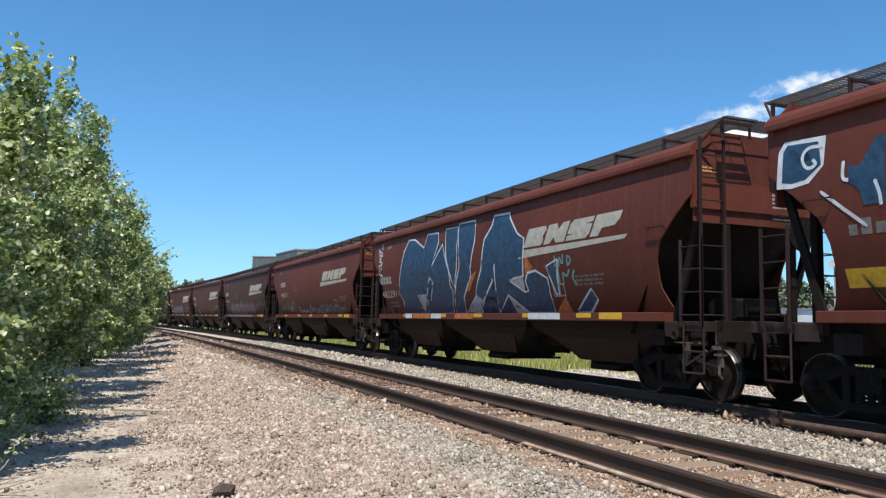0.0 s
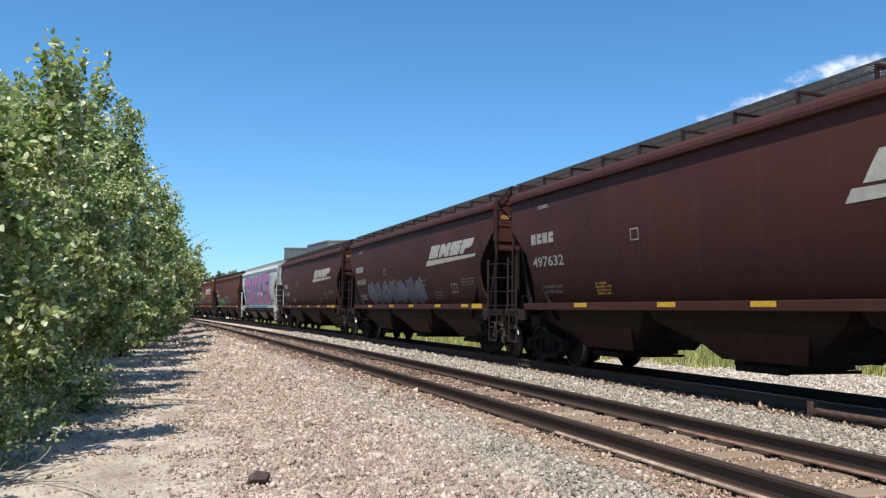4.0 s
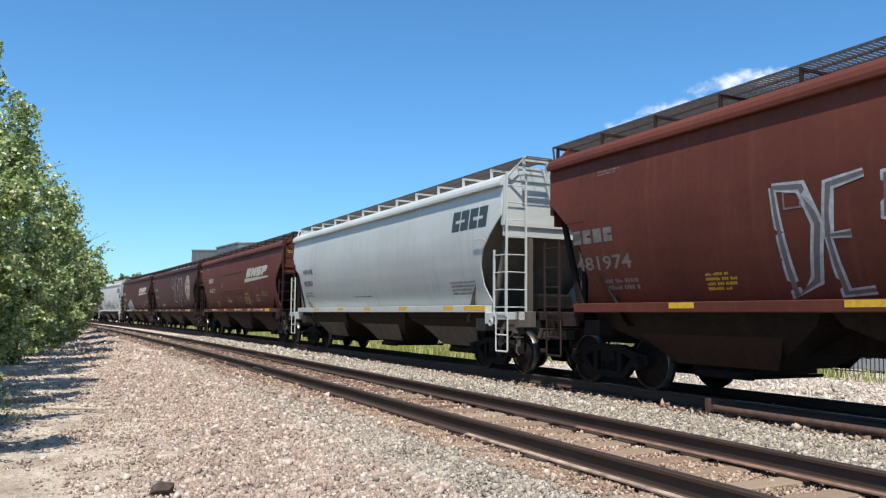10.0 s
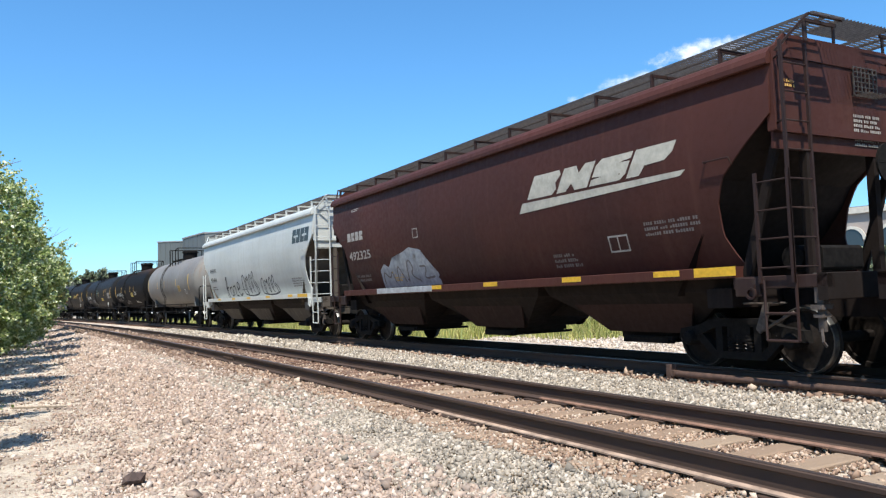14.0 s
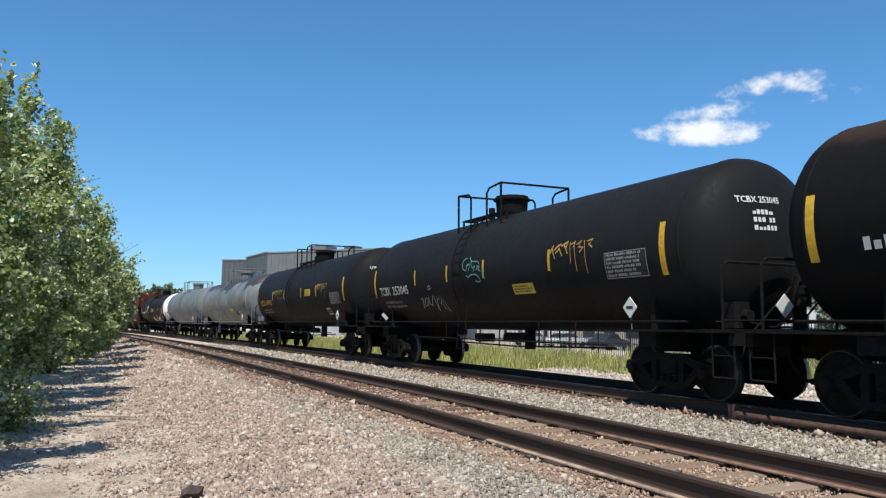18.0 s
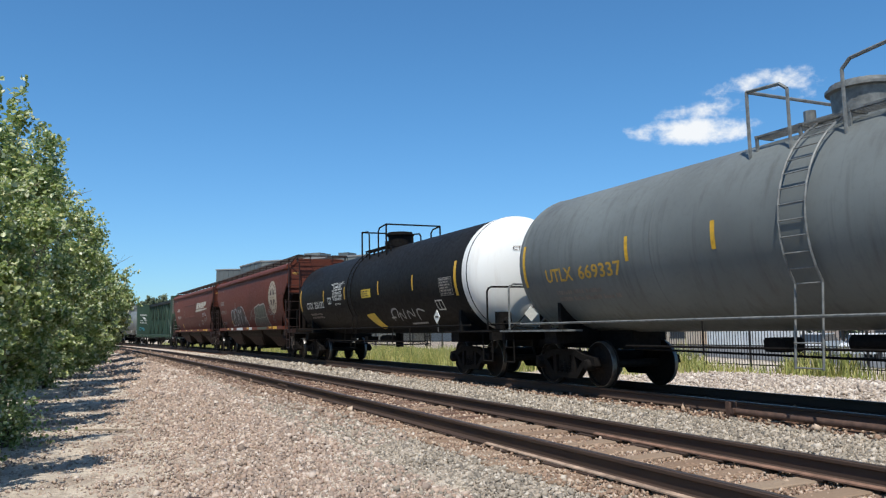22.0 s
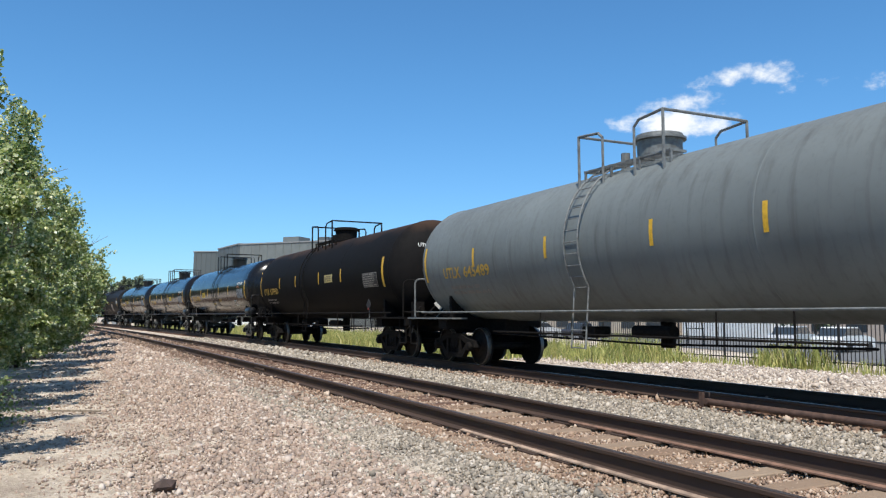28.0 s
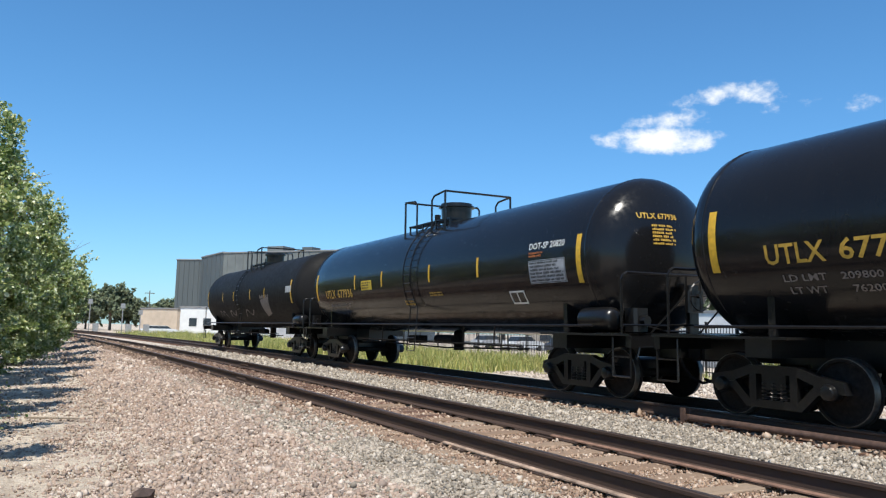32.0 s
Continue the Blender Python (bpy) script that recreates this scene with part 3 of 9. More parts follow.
def hopper_roof(half):
    sec = [(-1.47, 4.30), (-1.30, 4.37), (-0.75, 4.46), (-0.40, 4.50), (0.40, 4.50), (0.75, 4.46), (1.30, 4.37), (1.47, 4.30), (1.40, 4.27), (-1.40, 4.27)]
    return Build().prism(sec, -half, half, "y")


def eave(s, half):
    """The rolled edge of the roof, standing out over the side."""
    sec = [(1.10, 4.425), (1.25, 4.425), (1.38, 4.405), (1.49, 4.355), (1.57, 4.28), (1.602, 4.20), (1.600, 4.135), (1.575, 4.12), (1.45, 4.16), (1.2, 4.34)]
    return Build().prism([(s * x, z) for x, z in sec], -half - 0.03, half + 0.03, "y")


def hopper_end(d):
    """Upper end wall with a stiff frame round it."""
    b = Build()
    b.prism([(-1.47, 3.02), (1.47, 3.02), (1.47, 4.30), (1.15, 4.60), (-1.15, 4.60), (-1.47, 4.30)], d * 8.04, d * 8.08, "y")
    for s in (-1, 1):
        b.box(s * 1.46 - 0.05, s * 1.46 + 0.05, min(d * 8.03, d * 8.15), max(d * 8.03, d * 8.15), 3.25, 4.3)
    b.box(-1.5, 1.5, min(d * 8.03, d * 8.13), max(d * 8.03, d * 8.13), 3.24, 3.34)
    return b


def slope_sheet(d):
    b = Build()
    line = [(1.46, 8.06, 3.46), (1.50, 7.58, 3.08), (1.49, 7.18, 2.73), (1.46, 7.02, 2.40), (1.40, 6.72, 1.95), (1.3, 6.1, 1.1)]
    b.grid([[(-w, d * y, z), (w, d * y, z)] for w, y, z in line])
    b.grid([[(-w, d * (y - 0.03), z), (w, d * (y - 0.03), z)] for w, y, z in line])
    return b


def bay(y0, y1, yb):
    """One discharge bay: four sheets down to a gate."""
    t = [(-1.31, y0), (1.31, y0), (1.31, y1), (-1.31, y1)]
    m = [(-1.22, y0 + 0.2), (1.22, y0 + 0.2), (1.22, y1 - 0.2), (-1.22, y1 - 0.2)]
    l = [(-0.62, yb - 0.95), (0.62, yb - 0.95), (0.62, yb + 0.8), (-0.62, yb + 0.8)]
    b = Build()
    ring = lambda r, z: [(x, y, z) for x, y in r] + [(r[0][0], r[0][1], z)]
    b.grid([ring(t, 1.47), ring(m, 1.16), ring(l, 0.50)])
    b.box(-0.66, 0.66, yb - 0.66, yb + 0.66, 0.40, 0.50)
    return b


def bay_side(s, yb, k):
    """The flat outer sheet of a bay: upright at one edge, slanting at the other."""
    rows = []
    for x in (1.30, 1.27):
        rows.append([(s * x, yb - 1.7 * k, 1.40), (s * x, yb + 2.1 * k, 1.40), (s * (x - 0.52), yb + 0.85 * k, 0.50), (s * (x - 0.52), yb - 1.1 * k, 0.50)])
    return Build().add(rows[0] + rows[1], [(0, 1, 2, 3), (4, 7, 6, 5), (0, 4, 5, 1), (1, 5, 6, 2), (2, 6, 7, 3), (3, 7, 4, 0)])


def gate():
    return Build().box(-0.72, 0.72, -0.45, 0.45, 0.34, 0.42).rod((-0.85, -0.6, 0.36), (0.85, -0.6, 0.36), 0.03, 8).box(-0.78, -0.72, -0.66, 0.5, 0.32, 0.43)


def side_sill(s, half):
    b = Build()
    x0, x1 = sorted((s * 1.25, s * 1.535))
    return b.box(x0, x1, -half + 0.75, half - 0.75, 1.34, 1.50, 0.01)


def sill_end(s, half, d):
    """The lower sill that carries on to the end platform."""
    y0, y1 = sorted((d * (half - 0.8), d * (half + 0.62)))
    b = Build().box(min(s * 1.34, s * 1.48), max(s * 1.34, s * 1.48), y0, y1, 1.18, 1.345, 0.01)
    return b.box(min(s * 1.40, s * 1.505), max(s * 1.40, s * 1.505), min(d * (half - 0.75), d * (half - 0.35)), max(d * (half - 0.75), d * (half - 0.35)), 1.08, 1.33, 0.01)


def end_frame(d):
    """End platform, centre sill stub and the posts that carry the end."""
    b = Build()
    y0, y1 = sorted((d * 7.2, d * 8.72))
    b.box(-1.48, 1.48, y1 - 0.14 if d > 0 else y0, y1 if d > 0 else y0 + 0.14, 1.02, 1.36, 0.01)
    b.box(-0.32, 0.32, min(d * 5.6, d * 8.78), max(d * 5.6, d * 8.78), 0.76, 1.16)
    b.box(-1.4, 1.4, min(d * 6.75, d * 7.2), max(d * 6.75, d * 7.2), 0.92, 1.2)
    for x in (-0.75, 0.75):
        b.box(x - 0.06, x + 0.06, min(d * 7.95, d * 8.07), max(d * 7.95, d * 8.07), 1.3, 3.28)
    for x in (-1.3, 1.3):
        b.prism([(d * 7.3, 1.3), (d * 7.45, 1.3), (d * 8.1, 3.3), (d * 7.98, 3.3)], x - 0.03, x + 0.03)
    return b


def grating_board(half):
    """Roof walkway seen from below: close cross bars between long edge bars."""
    b = Build()
    e = half + 0.45
    for s in (-1, 1):
        for x in (0.52, 0.84, 1.16):
            b.box(s * x - 0.005, s * x + 0.005, -e, e, 4.705, 4.745)
        for y in np.arange(-e, e + 0.01, 0.075):
            b.box(min(s * 0.52, s * 1.16), max(s * 0.52, s * 1.16), y - 0.004, y + 0.004, 4.715, 4.742)
    for d in (-1, 1):
        y0, y1 = sorted((d * (half - 0.1), d * e))
        for x in np.arange(-0.5, 0.51, 0.075):
            b.box(x - 0.004, x + 0.004, y0, y1, 4.715, 4.742)
        b.box(-0.52, 0.52, y1 - 0.006, y1 + 0.004, 4.705, 4.745)
    return b


def board_bracket(s):
    """A cross arm under the walkway, on a post and a strut."""
    b = Build().box(min(s * 0.5, s * 1.18), max(s * 0.5, s * 1.18), -0.016, 0.016, 4.655, 4.70)
    return b.box(s * 1.15 - 0.035, s * 1.15 + 0.035, -0.012, 0.012, 4.40, 4.70).box(s * 0.55 - 0.02, s * 0.55 + 0.02, -0.012, 0.012, 4.44, 4.70)


def end_screen():
    b = Build()
    for k in range(7):
        b.box(0.25 + k * 0.09, 0.262 + k * 0.09, -8.35, -8.10, 3.86, 3.875)
        b.box(0.25 + k * 0.09, 0.262 + k * 0.09, -8.14, -8.12, 3.86, 4.3)
        b.box(0.25, 0.80, -8.14, -8.12, 3.86 + k * 0.07, 3.872 + k * 0.07)
    return b


def hatch_trough(half):
    b = Build().prism([(-0.36, 4.48), (-0.36, 4.60), (-0.26, 4.66), (0.26, 4.66), (0.36, 4.60), (0.36, 4.48)], -half + 0.7, half - 0.7, "y")
    for y in np.arange(-half + 0.9, half - 0.8, 0.9):
        b.box(-0.40, 0.40, y - 0.03, y + 0.03, 4.5, 4.68)
    return b


FRONTS = {}


def hopper(label, paint, ladder_mat=None, front=7.9):
    """A covered hopper; its rear end lies 8.1 m behind its origin, its front end as given ahead of it."""
    car = thing("hopper_car", label, "freight car", "cars of the train")
    lm = ladder_mat or LADDERMAT
    # slope sheets and end frames; on brown cars the colour includes painted shade
    grime = GREYGRIME if ladder_mat else GRIME_SHADE
    FRONTS[car.name] = front
    half, off = (8.1 + front) / 2, (8.1 - front) / 2
    at = Matrix.Translation((0, off, 0))
    h = f"{half:.2f}"
    for s in (-1, 1):
        part("side_sheet", keep(f"side_sheet{s}{h}", paint, lambda: hopper_side(s, half), True), car, at=at)
        part("side_sill", keep(f"side_sill{s}{h}", paint, lambda: side_sill(s, half)), car, at=at)
        for d in (-1, 1):
            part("sill_end", keep(f"sill_end{s}{d}{h}", lm, lambda: sill_end(s, half, d)), car, at=at)
        part("eave_rail", keep(f"eave_rail{s}{h}", paint, lambda: eave(s, half)), car, at=at)
    part("roof", keep(f"roof{h}", paint, lambda: hopper_roof(half)), car, at=at)
    part("hatch", keep(f"hatch{h}", paint, lambda: hatch_trough(half)), car, at=at)
    walkway = part("walkway", keep(f"walkway{h}", GRATING, lambda: grating_board(half)), car, "open steel grating walkway", at)
    for y in np.linspace(-half - 0.3, half + 0.3, 13):
        for s in (-1, 1):
            part("bracket", keep(f"bracket{s}", lm, lambda: board_bracket(s)), walkway, at=Matrix.Translation((0, y, 0)))
    # centre sill and bays: underside shade is painted in along with the brake dust
    part("centre_sill", keep(f"centre_sill{h}", GRIME_SHADE, lambda: Build().box(-0.33, 0.33, -half + 1.5, half - 1.5, 0.74, 1.2)), car, at=at)
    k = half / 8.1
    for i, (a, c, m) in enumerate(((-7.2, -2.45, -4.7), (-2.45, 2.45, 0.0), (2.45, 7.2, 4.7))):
        b = part("bay", keep(f"bay{i}{h}", GRIME_SHADE, lambda: bay(a * k, c * k, m * k)), car, "sloped discharge bay, black for brake dust and painted-in shade", at)
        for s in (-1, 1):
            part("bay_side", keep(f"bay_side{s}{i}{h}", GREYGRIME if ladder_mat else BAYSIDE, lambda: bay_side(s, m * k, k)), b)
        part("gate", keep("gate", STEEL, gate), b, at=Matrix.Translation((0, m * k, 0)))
    for d in (-1, 1):
        # the pieces of an end are shaped for a half length of 8.1 m and set out to this car's end
        end = Matrix.Translation((0, off + d * (half - 8.1), 0))
        part("end_wall", keep(f"end_wall{d}", paint, lambda: hopper_end(d)), car, at=end)
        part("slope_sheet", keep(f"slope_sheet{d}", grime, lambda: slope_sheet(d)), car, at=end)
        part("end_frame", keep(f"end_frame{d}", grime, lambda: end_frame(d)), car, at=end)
        for s in (-1, 1):
            if d < 0:
                ladder("ladder", car, lm, (s * 1.53, off + d * (half + 0.2)), (s * 1.03, off + d * (half + 0.2)), 1.25, 4.4)
            ladder("side_ladder", car, lm, (s * 1.54, off + d * (half + 0.2)), (s * 1.54, off + d * (half - 0.3)), 1.25, 2.72)
            part("step", keep(f"step{s}{d}", lm, lambda: Build().path([(s * 1.5, d * 8.3, 1.3), (s * 1.5, d * 8.3, 0.5), (s * 1.5, d * 7.82, 0.5), (s * 1.5, d * 7.82, 1.3)], 0.02).rod((s * 1.5, d * 8.3, 0.85), (s * 1.5, d * 7.82, 0.85), 0.02)), car, at=end)
            for z in (4.2, 3.35) if d < 0 else ():
                part("ladder_stay", keep(f"stay{s}{d}{z}", lm, lambda: Build().rod((s * 1.42, d * 8.05, z), (s * 1.53, d * 8.3, z), 0.016)), car, at=end)
            part("grab_iron", keep(f"grab{s}{d}", lm, lambda: Build().path([(s * 1.55, d * 7.0, 3.0), (s * 1.62, d * 7.0, 3.0), (s * 1.62, d * 7.45, 3.0), (s * 1.55, d * 7.45, 2.9)], 0.012)), car, at=end)
            part("walkway_rail", keep(f"wrail{s}{d}", lm, lambda: Build().path([(s * 1.42, d * 8.12, 4.3), (s * 1.2, d * 8.5, 4.72), (s * 0.5, d * 8.5, 4.72)], 0.022)), car, at=end)
        truck(car, off + d * (half - 1.13), d < 0)
        coupler(car, off + d * (half + 0.45), d)
    front_end = Matrix.Translation((0, off - (half - 8.1), 0))
    part("roping_ring", keep("roping_ring", lm, lambda: Build().lathe([(-1.54, 0.055), (-1.54, 0.085), (-1.50, 0.085), (-1.50, 0.055), (-1.54, 0.055)], (0, -7.62, 1.12), "x", 12, False).box(-1.53, -1.49, -7.68, -7.56, 1.19, 1.24)), car, "cast roping staple under the sill", front_end)
    part("brake_bracket", keep("brake_bracket", RIGGING, lambda: Build().box(-1.46, -1.30, -8.62, -8.50, 0.98, 1.36, 0.02).box(-1.42, -1.36, -8.60, -8.52, 0.62, 1.0).box(-1.50, -1.28, -8.64, -8.48, 0.90, 0.96).box(-1.48, -1.30, -8.62, -8.50, 0.80, 0.84).path([(-1.44, -8.58, 0.66), (-1.46, -8.60, 0.50), (-1.40, -8.60, 0.44)], 0.018)), car, "dusty steel brake bracket at the corner", front_end)
    part("brake_lever", keep("brake_lever", RIGGING, lambda: Build().prism([(-7.62, 0.98), (-7.54, 0.98), (-7.40, 0.62), (-7.46, 0.56), (-7.56, 0.66)], -1.20, -1.16).path([(-1.18, -7.9, 0.98), (-1.18, -7.2, 0.98)], 0.016).rod((-1.18, -8.0, 0.86), (-1.18, -7.5, 0.60), 0.02, 6)), car, "dusty brake lever on the truck", front_end)
    part("brake_valve", keep("brake_valve", STEEL, lambda: Build().box(-0.5, 0.4, -8.0, -7.5, 1.4, 1.75, 0.04).rod((-0.6, -7.6, 1.6), (0.6, -7.6, 1.6), 0.18, 10)), car, at=front_end)
    tagged(part("end_screen", keep("end_screen", GRATING, end_screen), car, "square mesh of bars at the end wall", front_end), kind="stuff")
    part("brake_wheel", keep("brake_wheel", STEEL, lambda: Build().lathe([(-8.30, 0.26), (-8.30, 0.29), (-8.27, 0.29), (-8.27, 0.26)], (0.7, 0, 2.9), "y", 18).rod((0.44, -8.29, 2.9), (0.96, -8.29, 2.9), 0.015).rod((0.7, -8.29, 2.64), (0.7, -8.29, 3.16), 0.015)), car, at=front_end)
    return car


# ---- tank car ----
TANK_R, TANK_Z = 1.51, 2.60


def tank_shell(half):
    prof = []
    n = 10
    cyl = half - 0.76
    for k in range(n + 1):
        a = math.pi / 2 * k / n
        prof.append((-cyl - 0.76 * math.cos(a), TANK_R * max(math.sin(a), 0.0001)))
    for y in np.linspace(-cyl, cyl, 14)[1:-1]:
        prof.append((y, TANK_R))
    for k in range(n, -1, -1):
        a = math.pi / 2 * k / n
        prof.append((cyl + 0.76 * math.cos(a), TANK_R * max(math.sin(a), 0.0001)))
    return Build().lathe(prof, (0, 0, TANK_Z), "y", 56)


def band(y, w=0.04, proud=0.012, lo=-90, hi=90):
    """A welded seam or strap round the shell."""
    b = Build()
    rows = []
    for r, dy in ((TANK_R, -w), (TANK_R + proud, -w * 0.6), (TANK_R + proud, w * 0.6), (TANK_R, w)):
        rows.append([(r * math.cos(a), y + dy, TANK_Z + r * math.sin(a)) for a in np.linspace(0, 2 * math.pi, 57)])
    return b.grid(rows)


def tank_platform(ydome):
    """Narrow grating boards beside the dome, close over the shell."""
    b = Build()
    for s in (-1, 1):
        for x in np.arange(0.52, 0.86, 0.065):
            b.box(s * x - 0.008, s * x + 0.008, ydome - 1.2, ydome + 1.2, 4.055, 4.085)
        for y in (-1.2, -0.4, 0.4, 1.2):
            b.box(min(s * 0.5, s * 0.87), max(s * 0.5, s * 0.87), ydome + y - 0.02, ydome + y + 0.02, 4.04, 4.085)
            b.box(s * 0.84 - 0.02, s * 0.84 + 0.02, ydome + y - 0.02, ydome + y + 0.02, 3.84, 4.06)
    return b


def platform_rail(y, d):
    """A handrail across one end of the top platform, bent back along both sides down to the shell."""
    z, x = 4.16, 1.0
    foot = TANK_Z + math.sqrt(TANK_R ** 2 - x * x) - 0.02
    b = Build()
    b.path([(-x, y - d * 0.75, foot), (-x, y - d * 0.75, z + 0.44), (-x, y - d * 0.62, z + 0.55), (-x, y, z + 0.6), (x, y, z + 0.6), (x, y - d * 0.62, z + 0.55), (x, y - d * 0.75, z + 0.44), (x, y - d * 0.75, foot)], 0.027, 6)
    for s in (-1, 1):
        b.rod((s * x, y, foot), (s * x, y, z + 0.6), 0.03, 6)
    return b


def tank_car(label, paint, half=8.33, ydome=0.3, dome="round", trim=STEEL, lad=1.0, off=0.0):
    car = thing("tank_car", label, "freight car", "cars of the train")
    shell = part("tank", keep(f"tank{half}", paint, lambda: tank_shell(half), True), car, at=Matrix.Translation((0, off, 0)))
    for y in (-half * 0.4, half * 0.4):
        part("weld_seam", keep(f"seam{y:.2f}", paint, lambda: band(y, 0.02, 0.003), True), shell)
    out = half + 0.35
    for d in (-1, 1):
        part("head_seam", keep(f"hseam{half}{d}", paint, lambda: band(d * (half - 0.78), 0.03, 0.01), True), shell)
        def sill():
            b = Build()
            b.box(-0.34, 0.34, min(d * (half - 3.0), d * out), max(d * (half - 3.0), d * out), 0.76, 1.14)
            b.box(-1.45, 1.45, min(d * (out - 0.14), d * out), max(d * (out - 0.14), d * out), 0.94, 1.18)
            b.box(-1.42, 1.42, min(d * (half - 1.9), d * (half - 1.45)), max(d * (half - 1.9), d * (half - 1.45)), 0.88, 1.16)
            b.box(-1.45, 1.45, min(d * (half - 0.55), d * out), max(d * (half - 0.55), d * out), 1.14, 1.18)
            return b
        part("end_sill", keep(f"end_sill{half}{d}", STEEL if trim == GREYTRIM else trim, sill), car, at=Matrix.Translation((0, off, 0)))
        def saddle():
            b = Build()
            arc = [(TANK_R * math.sin(a), TANK_Z - TANK_R * math.cos(a)) for a in np.linspace(-0.95, 0.95, 13)]
            b.prism([(-1.22, 1.14)] + arc + [(1.22, 1.14)], d * (half - 1.75) - 0.06, d * (half - 1.75) + 0.06, "y")
            b.prism([(-0.5, 1.1)] + [(TANK_R * math.sin(a), TANK_Z - TANK_R * math.cos(a)) for a in np.linspace(-0.4, 0.4, 7)] + [(0.5, 1.1)], d * (half - 0.9) - 0.3, d * (half - 0.9) + 0.3, "y")
            return b
        part("saddle", keep(f"saddle{half}{d}", STEEL if trim == GREYTRIM else paint, saddle), car, at=Matrix.Translation((0, off, 0)))
        for s in (-1, 1):
            part("step", keep(f"tstep{half}{s}{d}", STEEL if trim == GREYTRIM else trim, lambda: Build().path([(s * 1.42, d * (out - 0.05), 1.1), (s * 1.42, d * (out - 0.05), 0.45), (s * 1.42, d * (out - 0.5), 0.45), (s * 1.42, d * (out - 0.5), 1.1)], 0.018).rod((s * 1.42, d * (out - 0.05), 0.78), (s * 1.42, d * (out - 0.5), 0.78), 0.013)), car, at=Matrix.Translation((0, off, 0)))
        def railing():
            y = d * (half + 0.06)
            b = Build().path([(-1.4, y, 1.18), (-1.4, y, 2.1), (-1.36, y, 2.18), (-1.28, y, 2.22), (1.28, y, 2.22), (1.36, y, 2.18), (1.4, y, 2.1), (1.4, y, 1.18)], 0.024, 6)
            return b.rod((0.1, y, 1.18), (0.1, y, 2.22), 0.022, 6).rod((-1.4, y, 1.32), (1.4, y, 1.32), 0.016, 5).rod((-0.75, y, 1.18), (0.1, y + d * 0.02, 1.9), 0.016, 5)
        part("end_handrail", keep(f"endrail{half}{d}", trim, railing), car, at=Matrix.Translation((0, off, 0)))
        part("coupling_lever", keep(f"lever{half}{d}", trim, lambda: Build().path([(-1.35, d * (out + 0.02), 0.75), (-1.3, d * (out + 0.04), 0.95), (-0.2, d * (out + 0.04), 0.98), (-0.1, d * (out + 0.2), 0.95)], 0.014)), car, at=Matrix.Translation((0, off, 0)))
        part("running_board", keep(f"board{half}{d}", trim, lambda: Build().box(-1.5, -0.98, min(d * (half - 2.2), d * out), max(d * (half - 2.2), d * out), 1.13, 1.165)), car, at=Matrix.Translation((0, off, 0)))
        truck(car, off + d * (half - 1.6), d < 0, GLOSSTEEL if trim == GLOSSTEEL else STEEL)
        coupler(car, off + d * (out - 0.12), d)
    for s in (-1, 1):
        part("side_handrail", keep(f"srail{half}{s}", trim, lambda: Build().rod((s * 1.50, -half + 0.6, 1.30), (s * 1.50, half - 0.6, 1.30), 0.022, 6)), car, at=Matrix.Translation((0, off, 0)))
        part("tank_ladder", keep(f"tladder{s}{lad}", trim, lambda: tank_ladder(s, lad)), car)
        part("platform_rail", keep(f"prail{s}{ydome}", trim, lambda: platform_rail(ydome + s * 1.2, s)), car)
    front = Matrix.Translation((0, off - half, 0))
    if trim == GLOSSTEEL:
        part("air_reservoir", keep("air_reservoir", trim, lambda: Build().lathe([(0.28, 0.02), (0.30, 0.14), (0.36, 0.20), (0.42, 0.215), (1.08, 0.215), (1.14, 0.20), (1.20, 0.14), (1.22, 0.02)], (-1.22, 0, 1.42), "y", 16), True), car, "round-ended air brake reservoir", front)
    part("brake_valve", keep("tank_brake_valve", trim, lambda: Build().box(-0.95, -0.62, 0.1, 0.42, 1.2, 1.62, 0.05).rod((-0.78, 0.1, 1.4), (-0.78, -0.02, 1.4), 0.09, 8).path([(-1.0, 0.5, 1.3), (-0.5, 0.3, 1.3), (-0.4, -0.05, 1.22), (0.4, -0.1, 1.22)], 0.018)), car, at=front)
    stand = part("brake_stand", keep("brake_stand", trim, lambda: Build().box(0.12, 0.34, -0.14, -0.02, 1.15, 2.05, 0.02).box(0.05, 0.42, -0.2, -0.04, 1.55, 1.95, 0.05)), car, at=front)
    part("brake_wheel", keep("tank_brake_wheel", trim, lambda: Build().lathe([(-0.27, 0.245), (-0.285, 0.26), (-0.27, 0.275), (-0.255, 0.26), (-0.27, 0.245)], (0.24, 0, 1.85), "y", 20, False).rod((-0.02, -0.26, 1.85), (0.5, -0.26, 1.85), 0.012).rod((0.24, -0.26, 1.59), (0.24, -0.26, 2.11), 0.012).rod((0.24, -0.27, 1.85), (0.24, -0.14, 1.85), 0.04, 8)), stand)
    part("platform", keep(f"platform{ydome}", trim, lambda: tank_platform(ydome)), car)
    if dome == "round":
        dm = part("dome", keep(f"dome{ydome}", trim, lambda: Build().lathe([(3.95, 0.40), (4.20, 0.41), (4.52, 0.43), (4.53, 0.50), (4.57, 0.50), (4.58, 0.45), (4.64, 0.44), (4.66, 0.0001)], (0, ydome, 0), "z", 24), True), car)
        part("valve", keep(f"valve{ydome}", trim, lambda: Build().rod((-0.2, ydome + 0.75, 3.95), (-0.2, ydome + 0.75, 4.42), 0.09, 8).rod((0.25, ydome + 0.85, 3.95), (0.25, ydome + 0.85, 4.36), 0.12, 8)), car)
    else:
        dm = part("dome", keep(f"domebox{ydome}", trim, lambda: Build().box(-0.42, 0.42, ydome - 0.42, ydome + 0.42, 3.95, 4.62, 0.03).box(-0.46, 0.46, ydome - 0.46, ydome + 0.46, 4.55, 4.62)), car)
